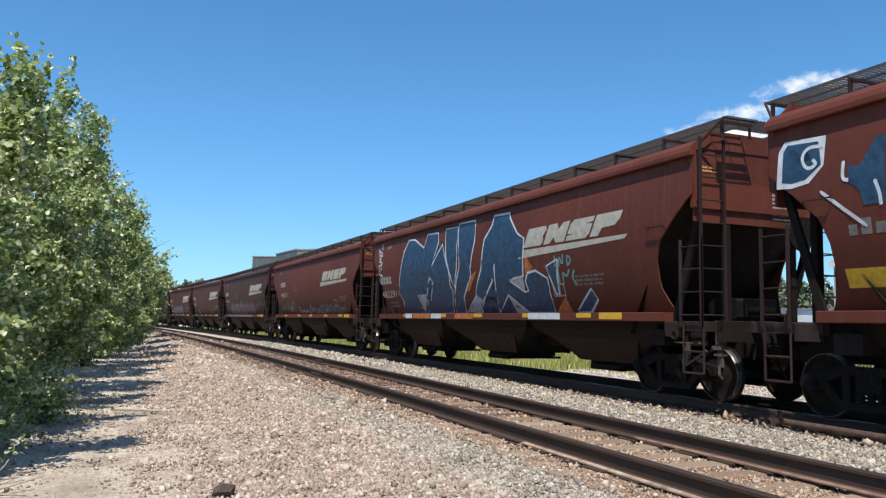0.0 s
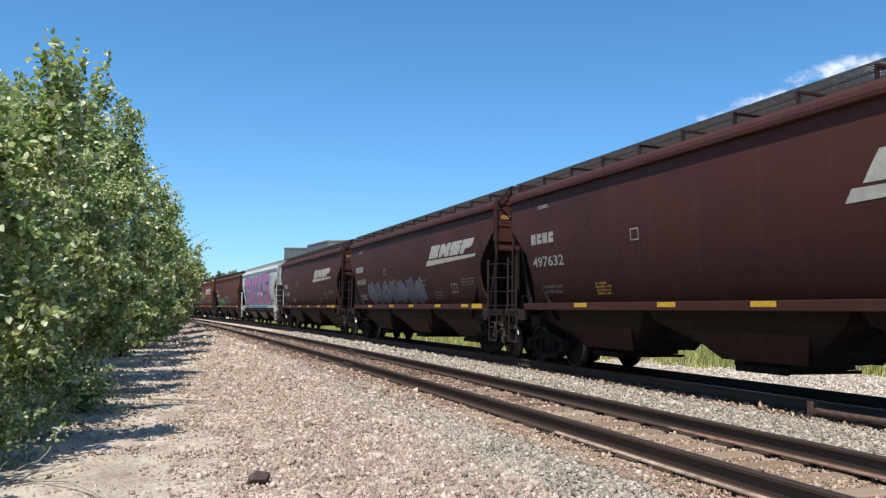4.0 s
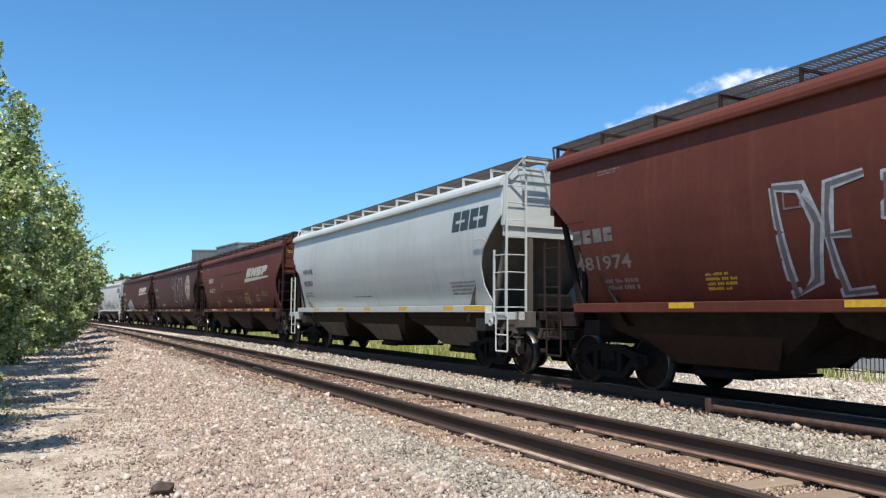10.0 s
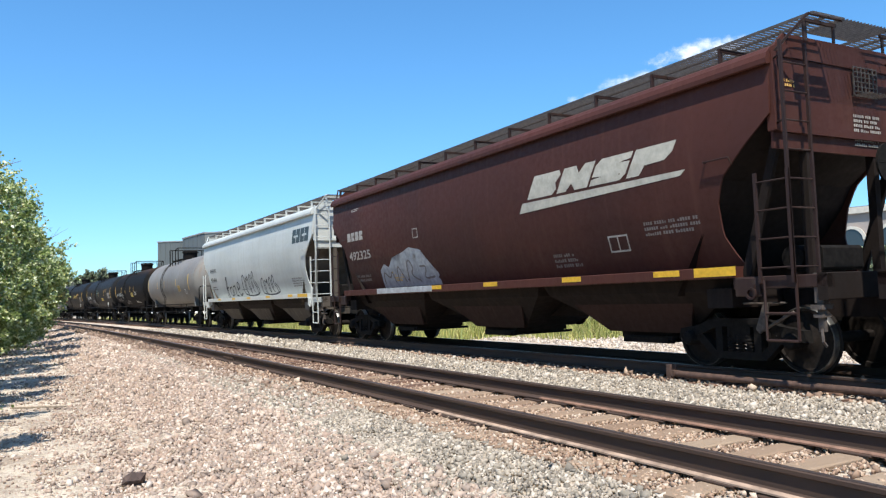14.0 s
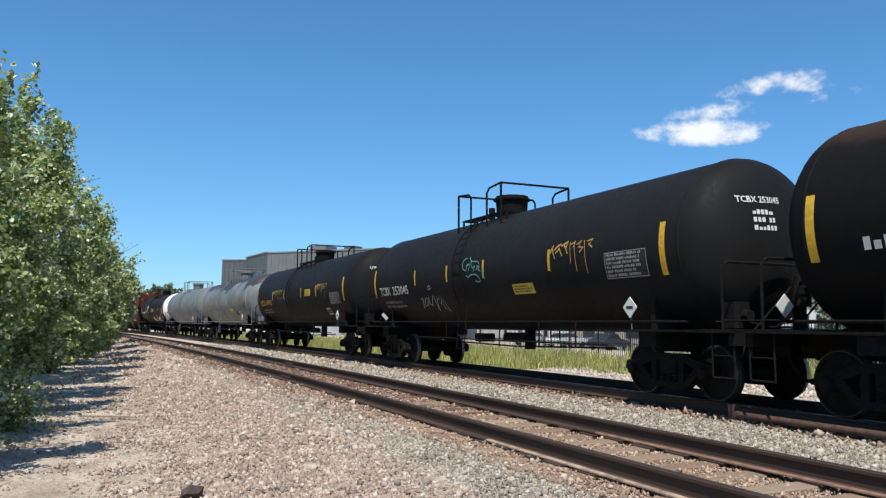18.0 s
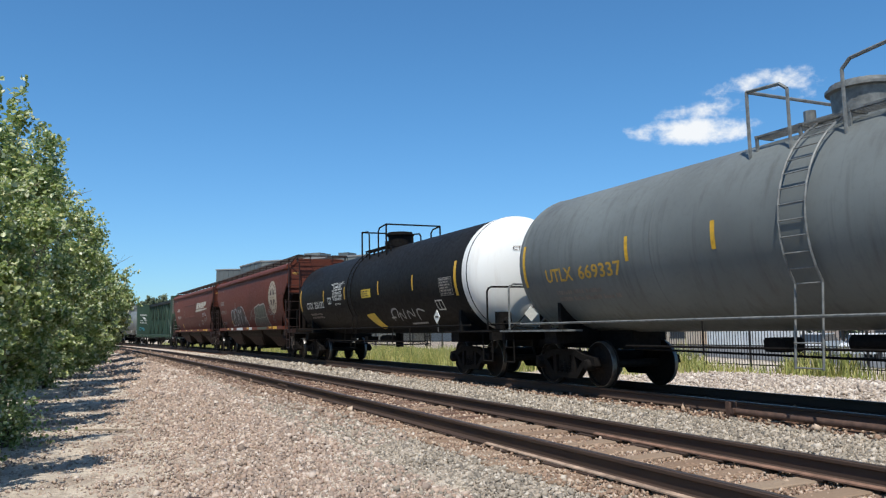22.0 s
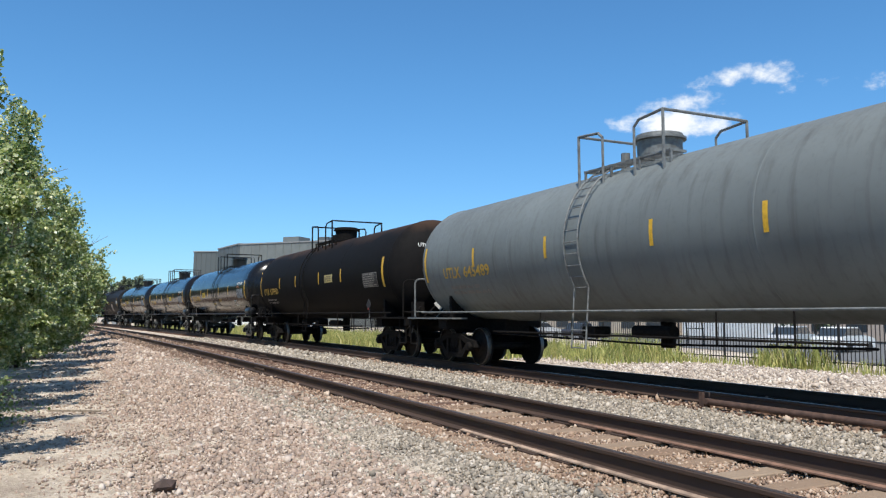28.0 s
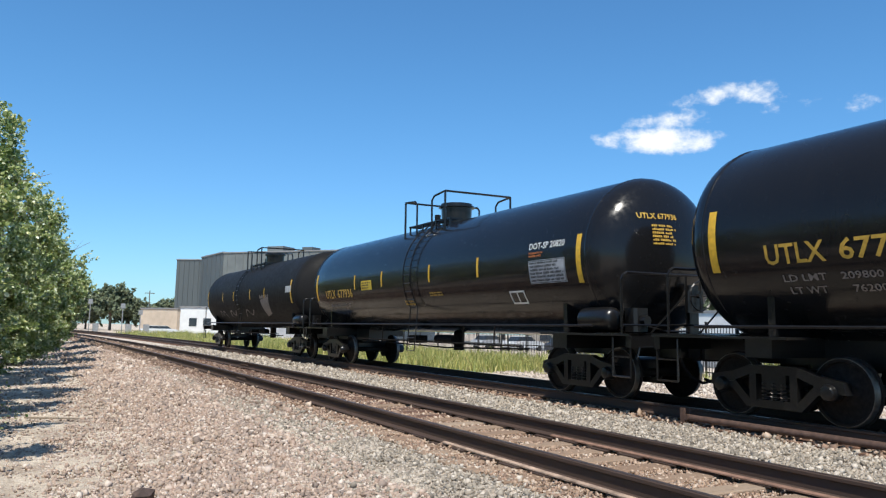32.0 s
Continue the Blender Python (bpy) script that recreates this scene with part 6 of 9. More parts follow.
# pale hoppers with a slate logo
def pale_common(car, mark, number, seed):
    polys = []
    y = -5.6
    y -= 0.2 if seed == 90 else 0.0
    for k in range(4):
        shape = [(0, 0), (1, 0), (1, 0.4), (0.45, 0.4), (0.45, 0.56), (1, 0.56), (1, 1), (0, 1)] if k % 2 == 0 else [(0, 0), (1, 0), (1, 1), (0, 1), (0, 0.56), (0.5, 0.56), (0.5, 0.42), (0, 0.42)]
        polys.append([(y - k * 0.43 - p * 0.38 - q * 0.08, 3.28 + q * 0.48) for p, q in shape])
    decal(car, "logo", polys, P_LOGODARK, HOP, 0.004, "slate grey slanted block logo")
    letters(car, mark, 6.75, 5.5, 2.74, 2.94, P_BLACK, HOP)
    letters(car, number, 6.72, 5.65, 2.30, 2.51, P_BLACK, HOP, name="car_number")
    bars(car, 6.7, 5.7, 1.9, 2.1, 2, P_DIM, HOP, seed)
    bars(car, 1.6, 0.0, 1.80, 1.86, 1, P_LOGODARK, HOP, seed)
    bars(car, -5.3, -6.6, 1.75, 2.1, 4, P_DIM, HOP, seed + 1)
    for y in (5.0, 2.4, 0.0, -2.7, -5.4):
        decal(car, "reflector", [rect(y + 0.26, y - 0.26, 1.40, 1.49)], YELLOW, SILL, 0.004)
    decal(car, "reflector", [rect(-6.2, -7.2, 1.38, 1.49)], YELLOW, SILL, 0.004)


pale_common(car10, "WRWK", "9580", 80)
pale_common(car14, "WRWK", "9564", 90)
for ln in ([[(0.0, 0.05), (0.08, 0.3), (0.12, 0.9), (0.2, 1.0), (0.15, 0.6), (0.1, 0.0)], [(0.05, 0.45), (0.25, 0.5)], [(0.45, 0.5), (0.3, 0.45), (0.28, 0.1), (0.45, 0.15), (0.48, 0.5), (0.5, 0.1)], [(0.55, 0.5), (0.72, 0.55), (0.58, 0.1), (0.75, 0.1)], [(0.8, 0.35), (1.0, 0.45), (0.9, 0.75), (0.8, 0.4), (0.88, 0.05), (1.05, 0.2)]],):
    strokes(car14, "tag", [fit_box(s, 4.3, 1.8, 1.48, 2.5) for s in ln], 0.07, P_BLACK, HOP, 0.006, "black scrawled letters")
for y0, y1, z1 in ((1.3, -1.0, 2.5), (-1.4, -3.6, 2.25)):
    strokes(car14, "tag", [fit_box(s, y0, y1, 1.55, z1) for s in ([(0.0, 0.1), (0.02, 0.8), (0.15, 1.0), (0.2, 0.6), (0.14, 0.2), (0.25, 0.05)], [(0.22, 0.1), (0.26, 0.9), (0.36, 0.6), (0.4, 1.0), (0.44, 0.1)], [(0.46, 0.1), (0.52, 0.95), (0.62, 0.9), (0.6, 0.3), (0.7, 0.1)], [(0.66, 0.3), (0.7, 1.0), (0.8, 1.05), (0.76, 0.5), (0.88, 0.4), (0.86, 0.05)], [(0.0, 0.1), (0.3, -0.02), (0.7, 0.0), (1.0, 0.12), (0.95, 0.4), (0.85, 0.6)])], 0.06, P_BLACK, HOP, 0.006, "black outlined scrawl")


# ribbed hoppers
def ribs(car, paint):
    for z in (3.37, 2.50):
        part("stiffening_rib", keep(f"stiff_rib{z}", paint, lambda: Build().box(-side_x(z) - 0.03, -side_x(z) + 0.01, -2.2, 2.15, z - 0.03, z + 0.03, 0.01)), car)


brown_common(car11, "485272", 100, True, -2.6)
ribs(car11, BROWN)
strokes(car11, "tag", [[(-1.4, 1.42), (-1.5, 1.49), (-1.6, 1.4), (-1.75, 1.49), (-1.9, 1.4), (-2.1, 1.48), (-2.3, 1.4)], [(-4.5, 1.41), (-4.7, 1.49), (-4.9, 1.4), (-5.1, 1.49), (-5.4, 1.41), (-5.9, 1.48)], [(4.3, 1.42), (4.0, 1.48), (3.6, 1.41), (3.2, 1.48)]], 0.03, P_WHITE, SILL, 0.008)
strokes(car11, "tag", [[(1.5, 1.9), (1.3, 2.0), (1.2, 1.8), (1.0, 2.0), (0.9, 1.85), (0.6, 1.95)]], 0.08, P_SILVER, HOP, 0.006)


def emblem(car, y, z):
    decal(car, "emblem", [[(y + 0.80 * math.cos(a), z + 0.80 * math.sin(a)) for a in np.linspace(0, 2 * math.pi, 41)[:-1]]], CREAM, HOP, 0.004, "round faded cream emblem with a cross")
    dark = paint_mat("emblem_brown", (0.07, 0.035, 0.025))
    polys = []
    for q in range(4):
        a0 = q * math.pi / 2
        ang = np.linspace(a0 + 0.22, a0 + math.pi / 2 - 0.22, 8)
        polys.append([(y + 0.46 * math.cos(a), z + 0.46 * math.sin(a)) for a in ang] + [(y + 0.16 * math.cos(a0 + math.pi / 4), z + 0.16 * math.sin(a0 + math.pi / 4))])
    for k in range(24):
        if k in (12, 13, 23, 0):
            continue
        a = 2 * math.pi * k / 24
        polys.append([(y + r * math.cos(a + d), z + r * math.sin(a + d)) for r, d in ((0.59, -0.06), (0.71, -0.06), (0.71, 0.05), (0.59, 0.05))])
    for mark in polys:
        decal(car, "emblem_mark", [mark], dark, HOP, 0.009)
    bars(car, y + 0.42, y - 0.5, z - 0.07, z + 0.07, 1, dark, HOP, 2, "emblem_bar")


strokes(car11, "tag", [[(1.45, 2.19), (1.47, 1.87), (1.19, 2.08), (0.79, 1.99), (1.07, 1.88)], [(1.29, 2.02), (1.04, 2.1)], [(-0.75, 2.17), (-0.71, 1.84), (-1.03, 2.04), (-1.01, 1.88)], [(-1.13, 2.14), (-1.18, 1.87), (-1.41, 2.17), (-1.58, 1.87)], [(-2.83, 2.09), (-3.09, 2.23), (-3.15, 2.06), (-2.86, 1.91), (-3.18, 1.84)], [(-2.89, 2.02), (-3.29, 2.05)], [(-3.08, 2.21), (-2.96, 1.83)]], 0.035, P_DIM, HOP, 0.006, "faded scrawl")
letters(car11, "WARNING", -2.35, -3.05, 2.17, 2.28, P_AMBER, HOP)
bars(car11, -2.2, -3.3, 1.72, 2.1, 4, P_AMBER, HOP, 77)

brown_common(car12, "478316", 110, False, dim=True)
emblem(car12, -6.1, 2.97)
strokes(car12, "tag", [[(-1.65, 3.78), (-1.5, 3.29), (-1.63, 2.75), (-1.31, 2.53), (-1.28, 2.15), (-1.66, 2.05), (-2.02, 2.0), (-2.03, 2.27), (-1.8, 2.48), (-1.86, 2.92), (-1.79, 3.43), (-2.05, 3.83)], [(-2.02, 2.0), (-2.27, 1.94), (-2.51, 2.22), (-2.54, 2.82), (-2.75, 3.09), (-3.04, 3.57), (-2.9, 3.72), (-2.73, 3.51), (-2.57, 3.06)], [(-2.89, 3.24), (-2.96, 2.94), (-2.75, 2.73), (-2.69, 2.98), (-2.89, 3.24)], [(-3.12, 3.61), (-3.37, 3.62), (-3.29, 2.95), (-3.18, 2.22), (-2.95, 2.12)], [(-3.45, 3.66), (-4.05, 3.64), (-4.09, 3.47), (-3.77, 2.87), (-3.98, 2.79), (-3.6, 2.4), (-3.82, 2.37), (-3.73, 2.11), (-3.4, 2.02), (-3.18, 2.22)], [(-1.29, 2.93), (-0.38, 3.12), (-0.31, 3.48), (-0.5, 3.73), (-0.8, 3.67)]], 0.05, P_SILVER, HOP, 0.006, "silver outlined bubble letters")
strokes(car12, "tag", [[(-0.72, 3.41), (-0.89, 3.18), (-1.04, 3.46)], [(-1.11, 3.15), (-1.23, 3.46), (-1.37, 3.14)], [(-0.77, 3.07), (-1.1, 3.05)], [(-4.12, 3.47), (-4.36, 2.99)], [(-4.16, 3.03), (-4.6, 3.47)], [(-4.31, 3.16), (-4.56, 3.01)], [(-4.34, 2.84), (-4.61, 2.85), (-4.37, 2.62)], [(-4.21, 2.54), (-4.48, 2.5), (-4.28, 2.26)], [(-4.18, 2.86), (-4.24, 2.69)], [(3.75, 1.7), (3.35, 2.02), (3.18, 1.76)], [(3.45, 1.77), (2.94, 1.92)]], 0.035, P_SILVER, HOP, 0.006)

# dark hopper with white piece
brown_common(car13, "492325", 120, True, -2.1)
decal(car13, "graffiti", mirror_polys([[(0, 0), (0.03, 0.5), (0.12, 0.65), (0.2, 0.55), (0.3, 0.8), (0.42, 0.6), (0.5, 0.9), (0.62, 1.0), (0.68, 0.65), (0.8, 0.9), (0.88, 0.5), (1, 0.3), (1, 0)]], (5.0, 1.7, 1.52, 2.5)), P_SILVER, HOP, 0.005, "silver-white bubble graffiti")
strokes(car13, "graffiti_outline", [fit_box(s, 5.0, 1.7, 1.54, 2.45) for s in ([(0.05, 0.1), (0.08, 0.5), (0.18, 0.2), (0.24, 0.5), (0.26, 0.1)], [(0.32, 0.1), (0.36, 0.7), (0.46, 0.1)], [(0.5, 0.1), (0.55, 0.8), (0.64, 0.5), (0.56, 0.3), (0.7, 0.1)], [(0.74, 0.5), (0.86, 0.5), (0.76, 0.15), (0.94, 0.2)])], 0.05, P_DIM, HOP, 0.008)
decal(car13, "graffiti_fill", [rect(4.9, 1.7, 1.36, 1.50)], P_SILVER, SILL, 0.007)

# red-brown hopper with emblem and two pieces
brown_common(car22, "478911", 130, False, dim=True)
emblem(car22, -6.4, 2.92)
SX = (4.0, -0.3, 1.5, 2.72)
decal(car22, "graffiti", mirror_polys([[(0.0, 0.1), (0.02, 0.75), (0.22, 0.95), (0.36, 0.85), (0.5, 1.0), (0.72, 1.0), (0.85, 0.6), (0.98, 0.1), (0.7, 0.0), (0.3, 0.02)]], SX), P_BLACK, HOP, 0.004, "black and silver graffiti shapes")
strokes(car22, "graffiti_outline", [fit_box(s, *SX) for s in ([(0.0, 0.1), (0.02, 0.8), (0.22, 0.9), (0.24, 0.5), (0.14, 0.45), (0.2, 0.1), (0.0, 0.12)], [(0.27, 0.1), (0.26, 0.8), (0.38, 0.95), (0.46, 0.6), (0.40, 0.2), (0.27, 0.1)], [(0.48, 0.1), (0.5, 0.95), (0.6, 0.6), (0.7, 1.0), (0.62, 0.1)], [(0.7, 1.0), (0.82, 0.9), (0.92, 0.5), (0.98, 0.05)], [(0.84, 0.3), (0.92, 0.5)], [(0.84, 0.5), (0.93, 0.3)])], 0.075, P_SILVER, HOP, 0.008)
decal(car22, "graffiti", [[(-1.76, 1.56), (-1.95, 1.87), (-2.25, 2.04), (-2.26, 2.45), (-2.42, 2.55), (-3.09, 2.61), (-3.51, 2.7), (-3.63, 2.6), (-3.95, 2.64), (-4.59, 2.69), (-4.73, 2.56), (-4.8, 2.29), (-4.72, 2.07), (-4.91, 1.9), (-4.98, 1.62), (-4.92, 1.505)]], P_GREYGREEN, HOP, 0.004, "grey-green bubble graffiti")
strokes(car22, "graffiti_outline", [[(-1.76, 1.56), (-1.95, 1.87), (-2.25, 2.04), (-2.26, 2.45), (-2.42, 2.55), (-3.09, 2.61), (-3.51, 2.7), (-3.63, 2.6), (-3.95, 2.64), (-4.59, 2.69), (-4.73, 2.56), (-4.8, 2.29), (-4.72, 2.07), (-4.91, 1.9), (-4.98, 1.62), (-4.92, 1.505)]], 0.06, P_FADED, HOP, 0.008, "pale sprayed outline")
strokes(car22, "graffiti_outline", [[(-3.08, 2.58), (-3.06, 2.17), (-2.98, 1.59)], [(-3.68, 2.57), (-3.63, 2.24), (-3.62, 1.96)], [(-4.17, 2.62), (-4.2, 2.3), (-4.14, 1.98)], [(-2.24, 2.03), (-2.75, 2.01), (-3.22, 1.92), (-3.79, 2.0), (-4.35, 1.96), (-4.72, 2.07)], [(-3.78, 1.97), (-3.99, 1.77), (-3.97, 1.55)], [(-4.33, 1.91), (-4.48, 1.69), (-4.44, 1.54)], [(-2.59, 2.33), (-2.6, 2.08), (-2.85, 2.3)]], 0.045, paint_mat("pale_sage_spray", (0.17, 0.18, 0.145)), HOP, 0.008)
strokes(car22, "tag", [[(-0.72, 1.87), (-1.17, 2.18), (-0.9, 1.79)], [(-1.26, 2.44), (-1.28, 1.91), (-1.57, 2.41)], [(-1.63, 2.47), (-1.56, 1.96)], [(-1.94, 2.51), (-1.83, 2.01), (-1.87, 1.88)], [(-5.07, 2.52), (-5.2, 2.3), (-5.09, 2.11)], [(-4.99, 2.07), (-5.4, 2.38)], [(-5.53, 2.46), (-5.49, 2.18)], [(-5.64, 2.5), (-5.71, 2.3), (-5.76, 2.15)], [(-5.72, 2.13), (-6.14, 2.14)], [(0.43, 1.99), (0.27, 1.7)], [(0.12, 1.98), (0.58, 1.71)], [(0.57, 1.85), (0.13, 1.83)], [(-0.09, 1.9), (-0.13, 1.65), (-0.34, 1.81)], [(-5.9, 1.67), (-5.97, 1.95), (-6.14, 2.02), (-6.26, 1.92), (-6.15, 1.66)]], 0.04, P_DIM, HOP, 0.006)
decal(car22, "graffiti_fill", [rect(3.6, 3.0, 1.36, 1.5), rect(2.0, 0.4, 1.36, 1.5), rect(-1.2, -1.9, 1.36, 1.5)], P_WHITE, SILL, 0.007)
decal(car22, "graffiti_fill", [rect(-3.2, -5.2, 1.36, 1.5)], P_GREYGREEN, SILL, 0.007)
brown_common(car23, "485259", 140, True, -2.6)
ribs(car23, REDBROWN)
strokes(car23, "tag", [[(-5.15, 2.4), (-5.3, 2.7), (-5.35, 2.4)], [(-5.2, 2.55), (-5.6, 2.65)], [(-5.5, 2.4), (-5.6, 2.7), (-5.75, 2.45), (-5.9, 2.7)], [(-6.0, 2.5), (-6.15, 2.7), (-6.25, 2.5), (-6.1, 2.42), (-6.0, 2.5)], [(-6.4, 2.65), (-6.4, 2.4), (-6.7, 2.2)]], 0.045, P_SILVER, HOP, 0.007)


# ---- tank car lettering ----
def tank_strips(car, ys, ends=(7.65, -6.95)):
    for y in ys:
        decal(car, "reflector", [rect(y + 0.045, y - 0.045, 2.36, 2.80)], YELLOW, TANK, 0.006, "upright yellow reflective strip", cut=0.15)
    for y in ends:
        decal(car, "reflector", [rect(y + 0.07, y - 0.07, 2.08, 2.98)], YELLOW, TANK, 0.006, "long yellow reflective strip", cut=0.15)


def tank_panel(car, y0, y1, z0, z1, mat, seed, ink=P_BLACK, name="placard_panel"):
    decal(car, name, [rect(y0, y1, z0, z1)], mat, TANK, 0.006, cut=0.15)
    bars(car, y0 - 0.06, y1 + 0.06, z0 + 0.03, z1 - 0.03, 3, ink, TANK, seed).location.x = -0.006


def test_table(car, y0, y1, z0, z1, seed, light=False):
    """A stencilled table of test dates: a pale panel with dark lines, or the other way round."""
    decal(car, "test_table", [rect(y0, y1, z0, z1)], P_SILVER if light else P_BLACK, TANK, 0.006, "stencilled test table", cut=0.15)
    ink = P_BLACK if light else P_FADED
    bars(car, y0 - 0.06, y1 + 0.06, z0 + 0.03, z1 - 0.02, 6, ink, TANK, seed).location.x = -0.006
    decal(car, "table_frame", frame_box(y0 - 0.01, y1 + 0.01, z0 + 0.01, z1 - 0.01, 0.012), ink, TANK, 0.010, cut=0.15)


def small_frame(car, y0, y1, z0, z1, mat=None):
    decal(car, "stencil_panel", frame_box(y0, y1, z0, z1, 0.035) + [rect((y0 + y1) / 2 + 0.015, (y0 + y1) / 2 - 0.015, z0 + 0.04, z1 - 0.04)], mat or WHITE, TANK, 0.006, cut=0.2)


def head_text(car, half, mark, ink, rows=5, seed=0):
    e = Tankend(half)
    letters(car, mark, 0.80, -0.02, TANK_Z + 0.63, TANK_Z + 0.74, ink, e, name="head_number")
    bars(car, 0.55, 0.02, TANK_Z + 0.15, TANK_Z + 0.54, rows, ink, e, seed)


def placard(car, y, z=1.55, x=1.52, face=None):
    """A hazard diamond on a short post over the side rail."""
    part("placard_post", keep("placard_post", GREYTRIM, lambda: Build().rod((0, 0, -0.40), (0, 0, -0.12), 0.014, 6)), car, "", Matrix.Translation((-x + 0.03, y, z)))
    me = keep("placard", face or WHITE, lambda: Build().prism([(0, -0.19), (0.19, 0), (0, 0.19), (-0.19, 0)], -0.008, 0.008))
    h = part("placard", me, car, "dark faded diamond hazard placard" if face else "white diamond hazard placard", Matrix.Translation((-x, y, z)))
    if face:
        part("placard_tip", keep("placard_tip", P_RED, lambda: Build().prism([(0, -0.17), (0.07, -0.1), (-0.07, -0.1)], -0.013, -0.009)), h, "red tip")
        return
    part("placard_mark", keep("placard_mark", P_BLACK, lambda: Build().prism([(-0.09, -0.025), (0.09, -0.025), (0.09, 0.025), (-0.09, 0.025)], -0.013, -0.009)), h)


def end_placard(car, half):
    me = keep("end_placard", WHITE, lambda: Build().prism([(0, -0.19), (0.19, 0), (0, 0.19), (-0.19, 0)], -0.008, 0.008, "y"))
    part("placard", me, car, "white diamond hazard placard", Matrix.Translation((-0.35, -half - 0.30, 1.55)))


def number_block(car, mark, number, ink, y0=6.9, y1=4.5, seed=0, brand=False):
    w = (y1 - y0)
    if brand:
        bars(car, y0, y0 + w * 0.36, 2.13, 2.40, 1, ink, TANK, seed, "owner_mark")
    else:
        letters(car, mark, y0, y0 + w * 0.38, 2.13, 2.40, ink, TANK, 0.008)
    letters(car, number, y0 + w * 0.46, y1, 2.13, 2.40, ink, TANK, 0.008, "car_number")
    if number == "677956":
        letters(car, "LD LMT", y0 - 0.2, y0 - 0.85, 1.90, 1.99, P_DIM, TANK, 0.008)
        letters(car, "209800 LB", y0 - 1.05, y0 - 1.85, 1.90, 1.99, P_DIM, TANK, 0.008)
        letters(car, "LT WT", y0 - 0.25, y0 - 0.8, 1.74, 1.83, P_DIM, TANK, 0.008)
        letters(car, "76200 LB", y0 - 1.15, y0 - 1.85, 1.74, 1.83, P_DIM, TANK, 0.008)
    else:
        bars(car, y0 - 0.2, y1 + 0.2, 1.72, 1.98, 2, P_DIM, TANK, seed + 1)


tank_strips(car15, (3.4, 1.2, -2.2), (6.6, -5.4))
tank_panel(car15, -2.6, -3.2, 2.05, 2.4, GOLD, 1)
small_frame(car15, -4.2, -4.6, 1.9, 2.15)
tank_strips(car16, (2.95, 1.26, -0.92, -2.34), (6.0,))
number_block(car16, "", "60386", WHITE, 5.25, 3.1, 2, True)
small_frame(car16, 2.8, 2.4, 2.02, 2.32)
tank_panel(car16, -0.97, -1.83, 2.02, 2.32, P_PALEYELLOW, 3)
bars(car16, 2.4, 0.4, 1.5, 1.8, 3, P_DIM, TANK, 5)
letters(car16, "MOLTEN SULFUR", -1.95, -3.4, 1.52, 1.68, WHITE, TANK, 0.01)
bars(car16, -2.5, -3.4, 2.1, 2.4, 3, WHITE, TANK, 6)
head_text(car16, 6.9, "60386", WHITE, 4, 7)
tank_strips(car17, (4.2, 2.0, -0.1, -3.05), (7.65, -6.55))
number_block(car17, "TCBX", "253045", WHITE, 7.2, 4.8, 8)
tank_panel(car17, -1.4, -2.3, 1.92, 2.15, P_PALEYELLOW, 9)
test_table(car17, -4.95, -6.15, 2.08, 2.58, 10)
strokes(car17, "tag", [[(0.77, 2.91), (1.0, 2.87), (1.05, 2.69), (0.82, 2.55), (0.75, 2.77)], [(0.81, 2.71), (0.56, 2.77), (0.69, 2.58)], [(0.57, 2.84), (0.46, 2.6), (0.31, 2.72), (0.4, 2.55)], [(0.64, 2.92), (0.5, 2.79), (0.19, 2.8), (0.1, 2.72)], [(0.25, 2.56), (0.19, 2.69), (0.04, 2.63), (0.19, 2.6), (0.02, 2.53)], [(0.82, 2.48), (0.71, 2.4), (0.57, 2.48), (0.2, 2.47), (0.01, 2.26), (0.35, 2.31)], [(-0.08, 2.61), (-0.11, 2.42), (-0.17, 2.34)]], 0.03, P_MINT, TANK, 0.01, "pale teal scrawl")
strokes(car17, "tag", [[(4.07, 1.95), (3.87, 1.99), (4.1, 1.68), (4.09, 1.82)], [(3.94, 1.78), (3.67, 1.98), (3.51, 1.96), (3.71, 1.78), (3.92, 1.75)], [(3.42, 2.04), (3.55, 1.8), (3.4, 1.77), (3.1, 2.05)], [(3.07, 2.02), (3.09, 1.76), (3.15, 1.6), (2.89, 1.96), (3.03, 2.02)], [(2.72, 2.03), (2.82, 1.75), (2.57, 2.0), (2.69, 1.69)], [(2.52, 1.89), (2.47, 1.6), (2.71, 1.67)], [(3.35, 2.27), (3.2, 2.32), (3.14, 2.24), (3.29, 2.2), (3.35, 2.27)]], 0.035, P_SILVER, TANK, 0.01, "silver scrawled letters", curve=False)


def amber_tag(car, y0, y1, z0, z1):
    """A jagged amber scrawl with runs of paint below it."""
    lines = [[(0, 0.75), (0.04, 0.6), (0.12, 0.95)], [(0.08, 0.85), (0.16, 0.3)], [(0.13, 0.7), (0.24, 0.9), (0.3, 0.95)], [(0.17, 0.55), (0.26, 0.75), (0.33, 0.4)],
             [(0.3, 0.85), (0.46, 1), (0.42, 0.75), (0.36, 0.85)], [(0.4, 0.75), (0.46, 0.45)], [(0.5, 1), (0.53, 0.0)], [(0.52, 0.85), (0.62, 0.95), (0.58, 0.7)],
             [(0.6, 0.9), (0.65, -0.35)], [(0.66, 0.8), (0.76, 0.95), (0.7, 0.7), (0.8, 0.65), (0.72, 0.45)], [(0.82, 0.95), (0.87, -0.5)], [(0.88, 0.9), (1, 0.95), (0.92, 0.75), (1, 0.6)]]
    for k, ln in enumerate(lines):
        strokes(car, "tag", [fit_box(ln, y0, y1, z0, z1)], 0.05 if k not in (6, 8, 10) else 0.03, P_AMBER, TANK, 0.01, "amber sprayed stroke" if k == 0 else "", curve=False)


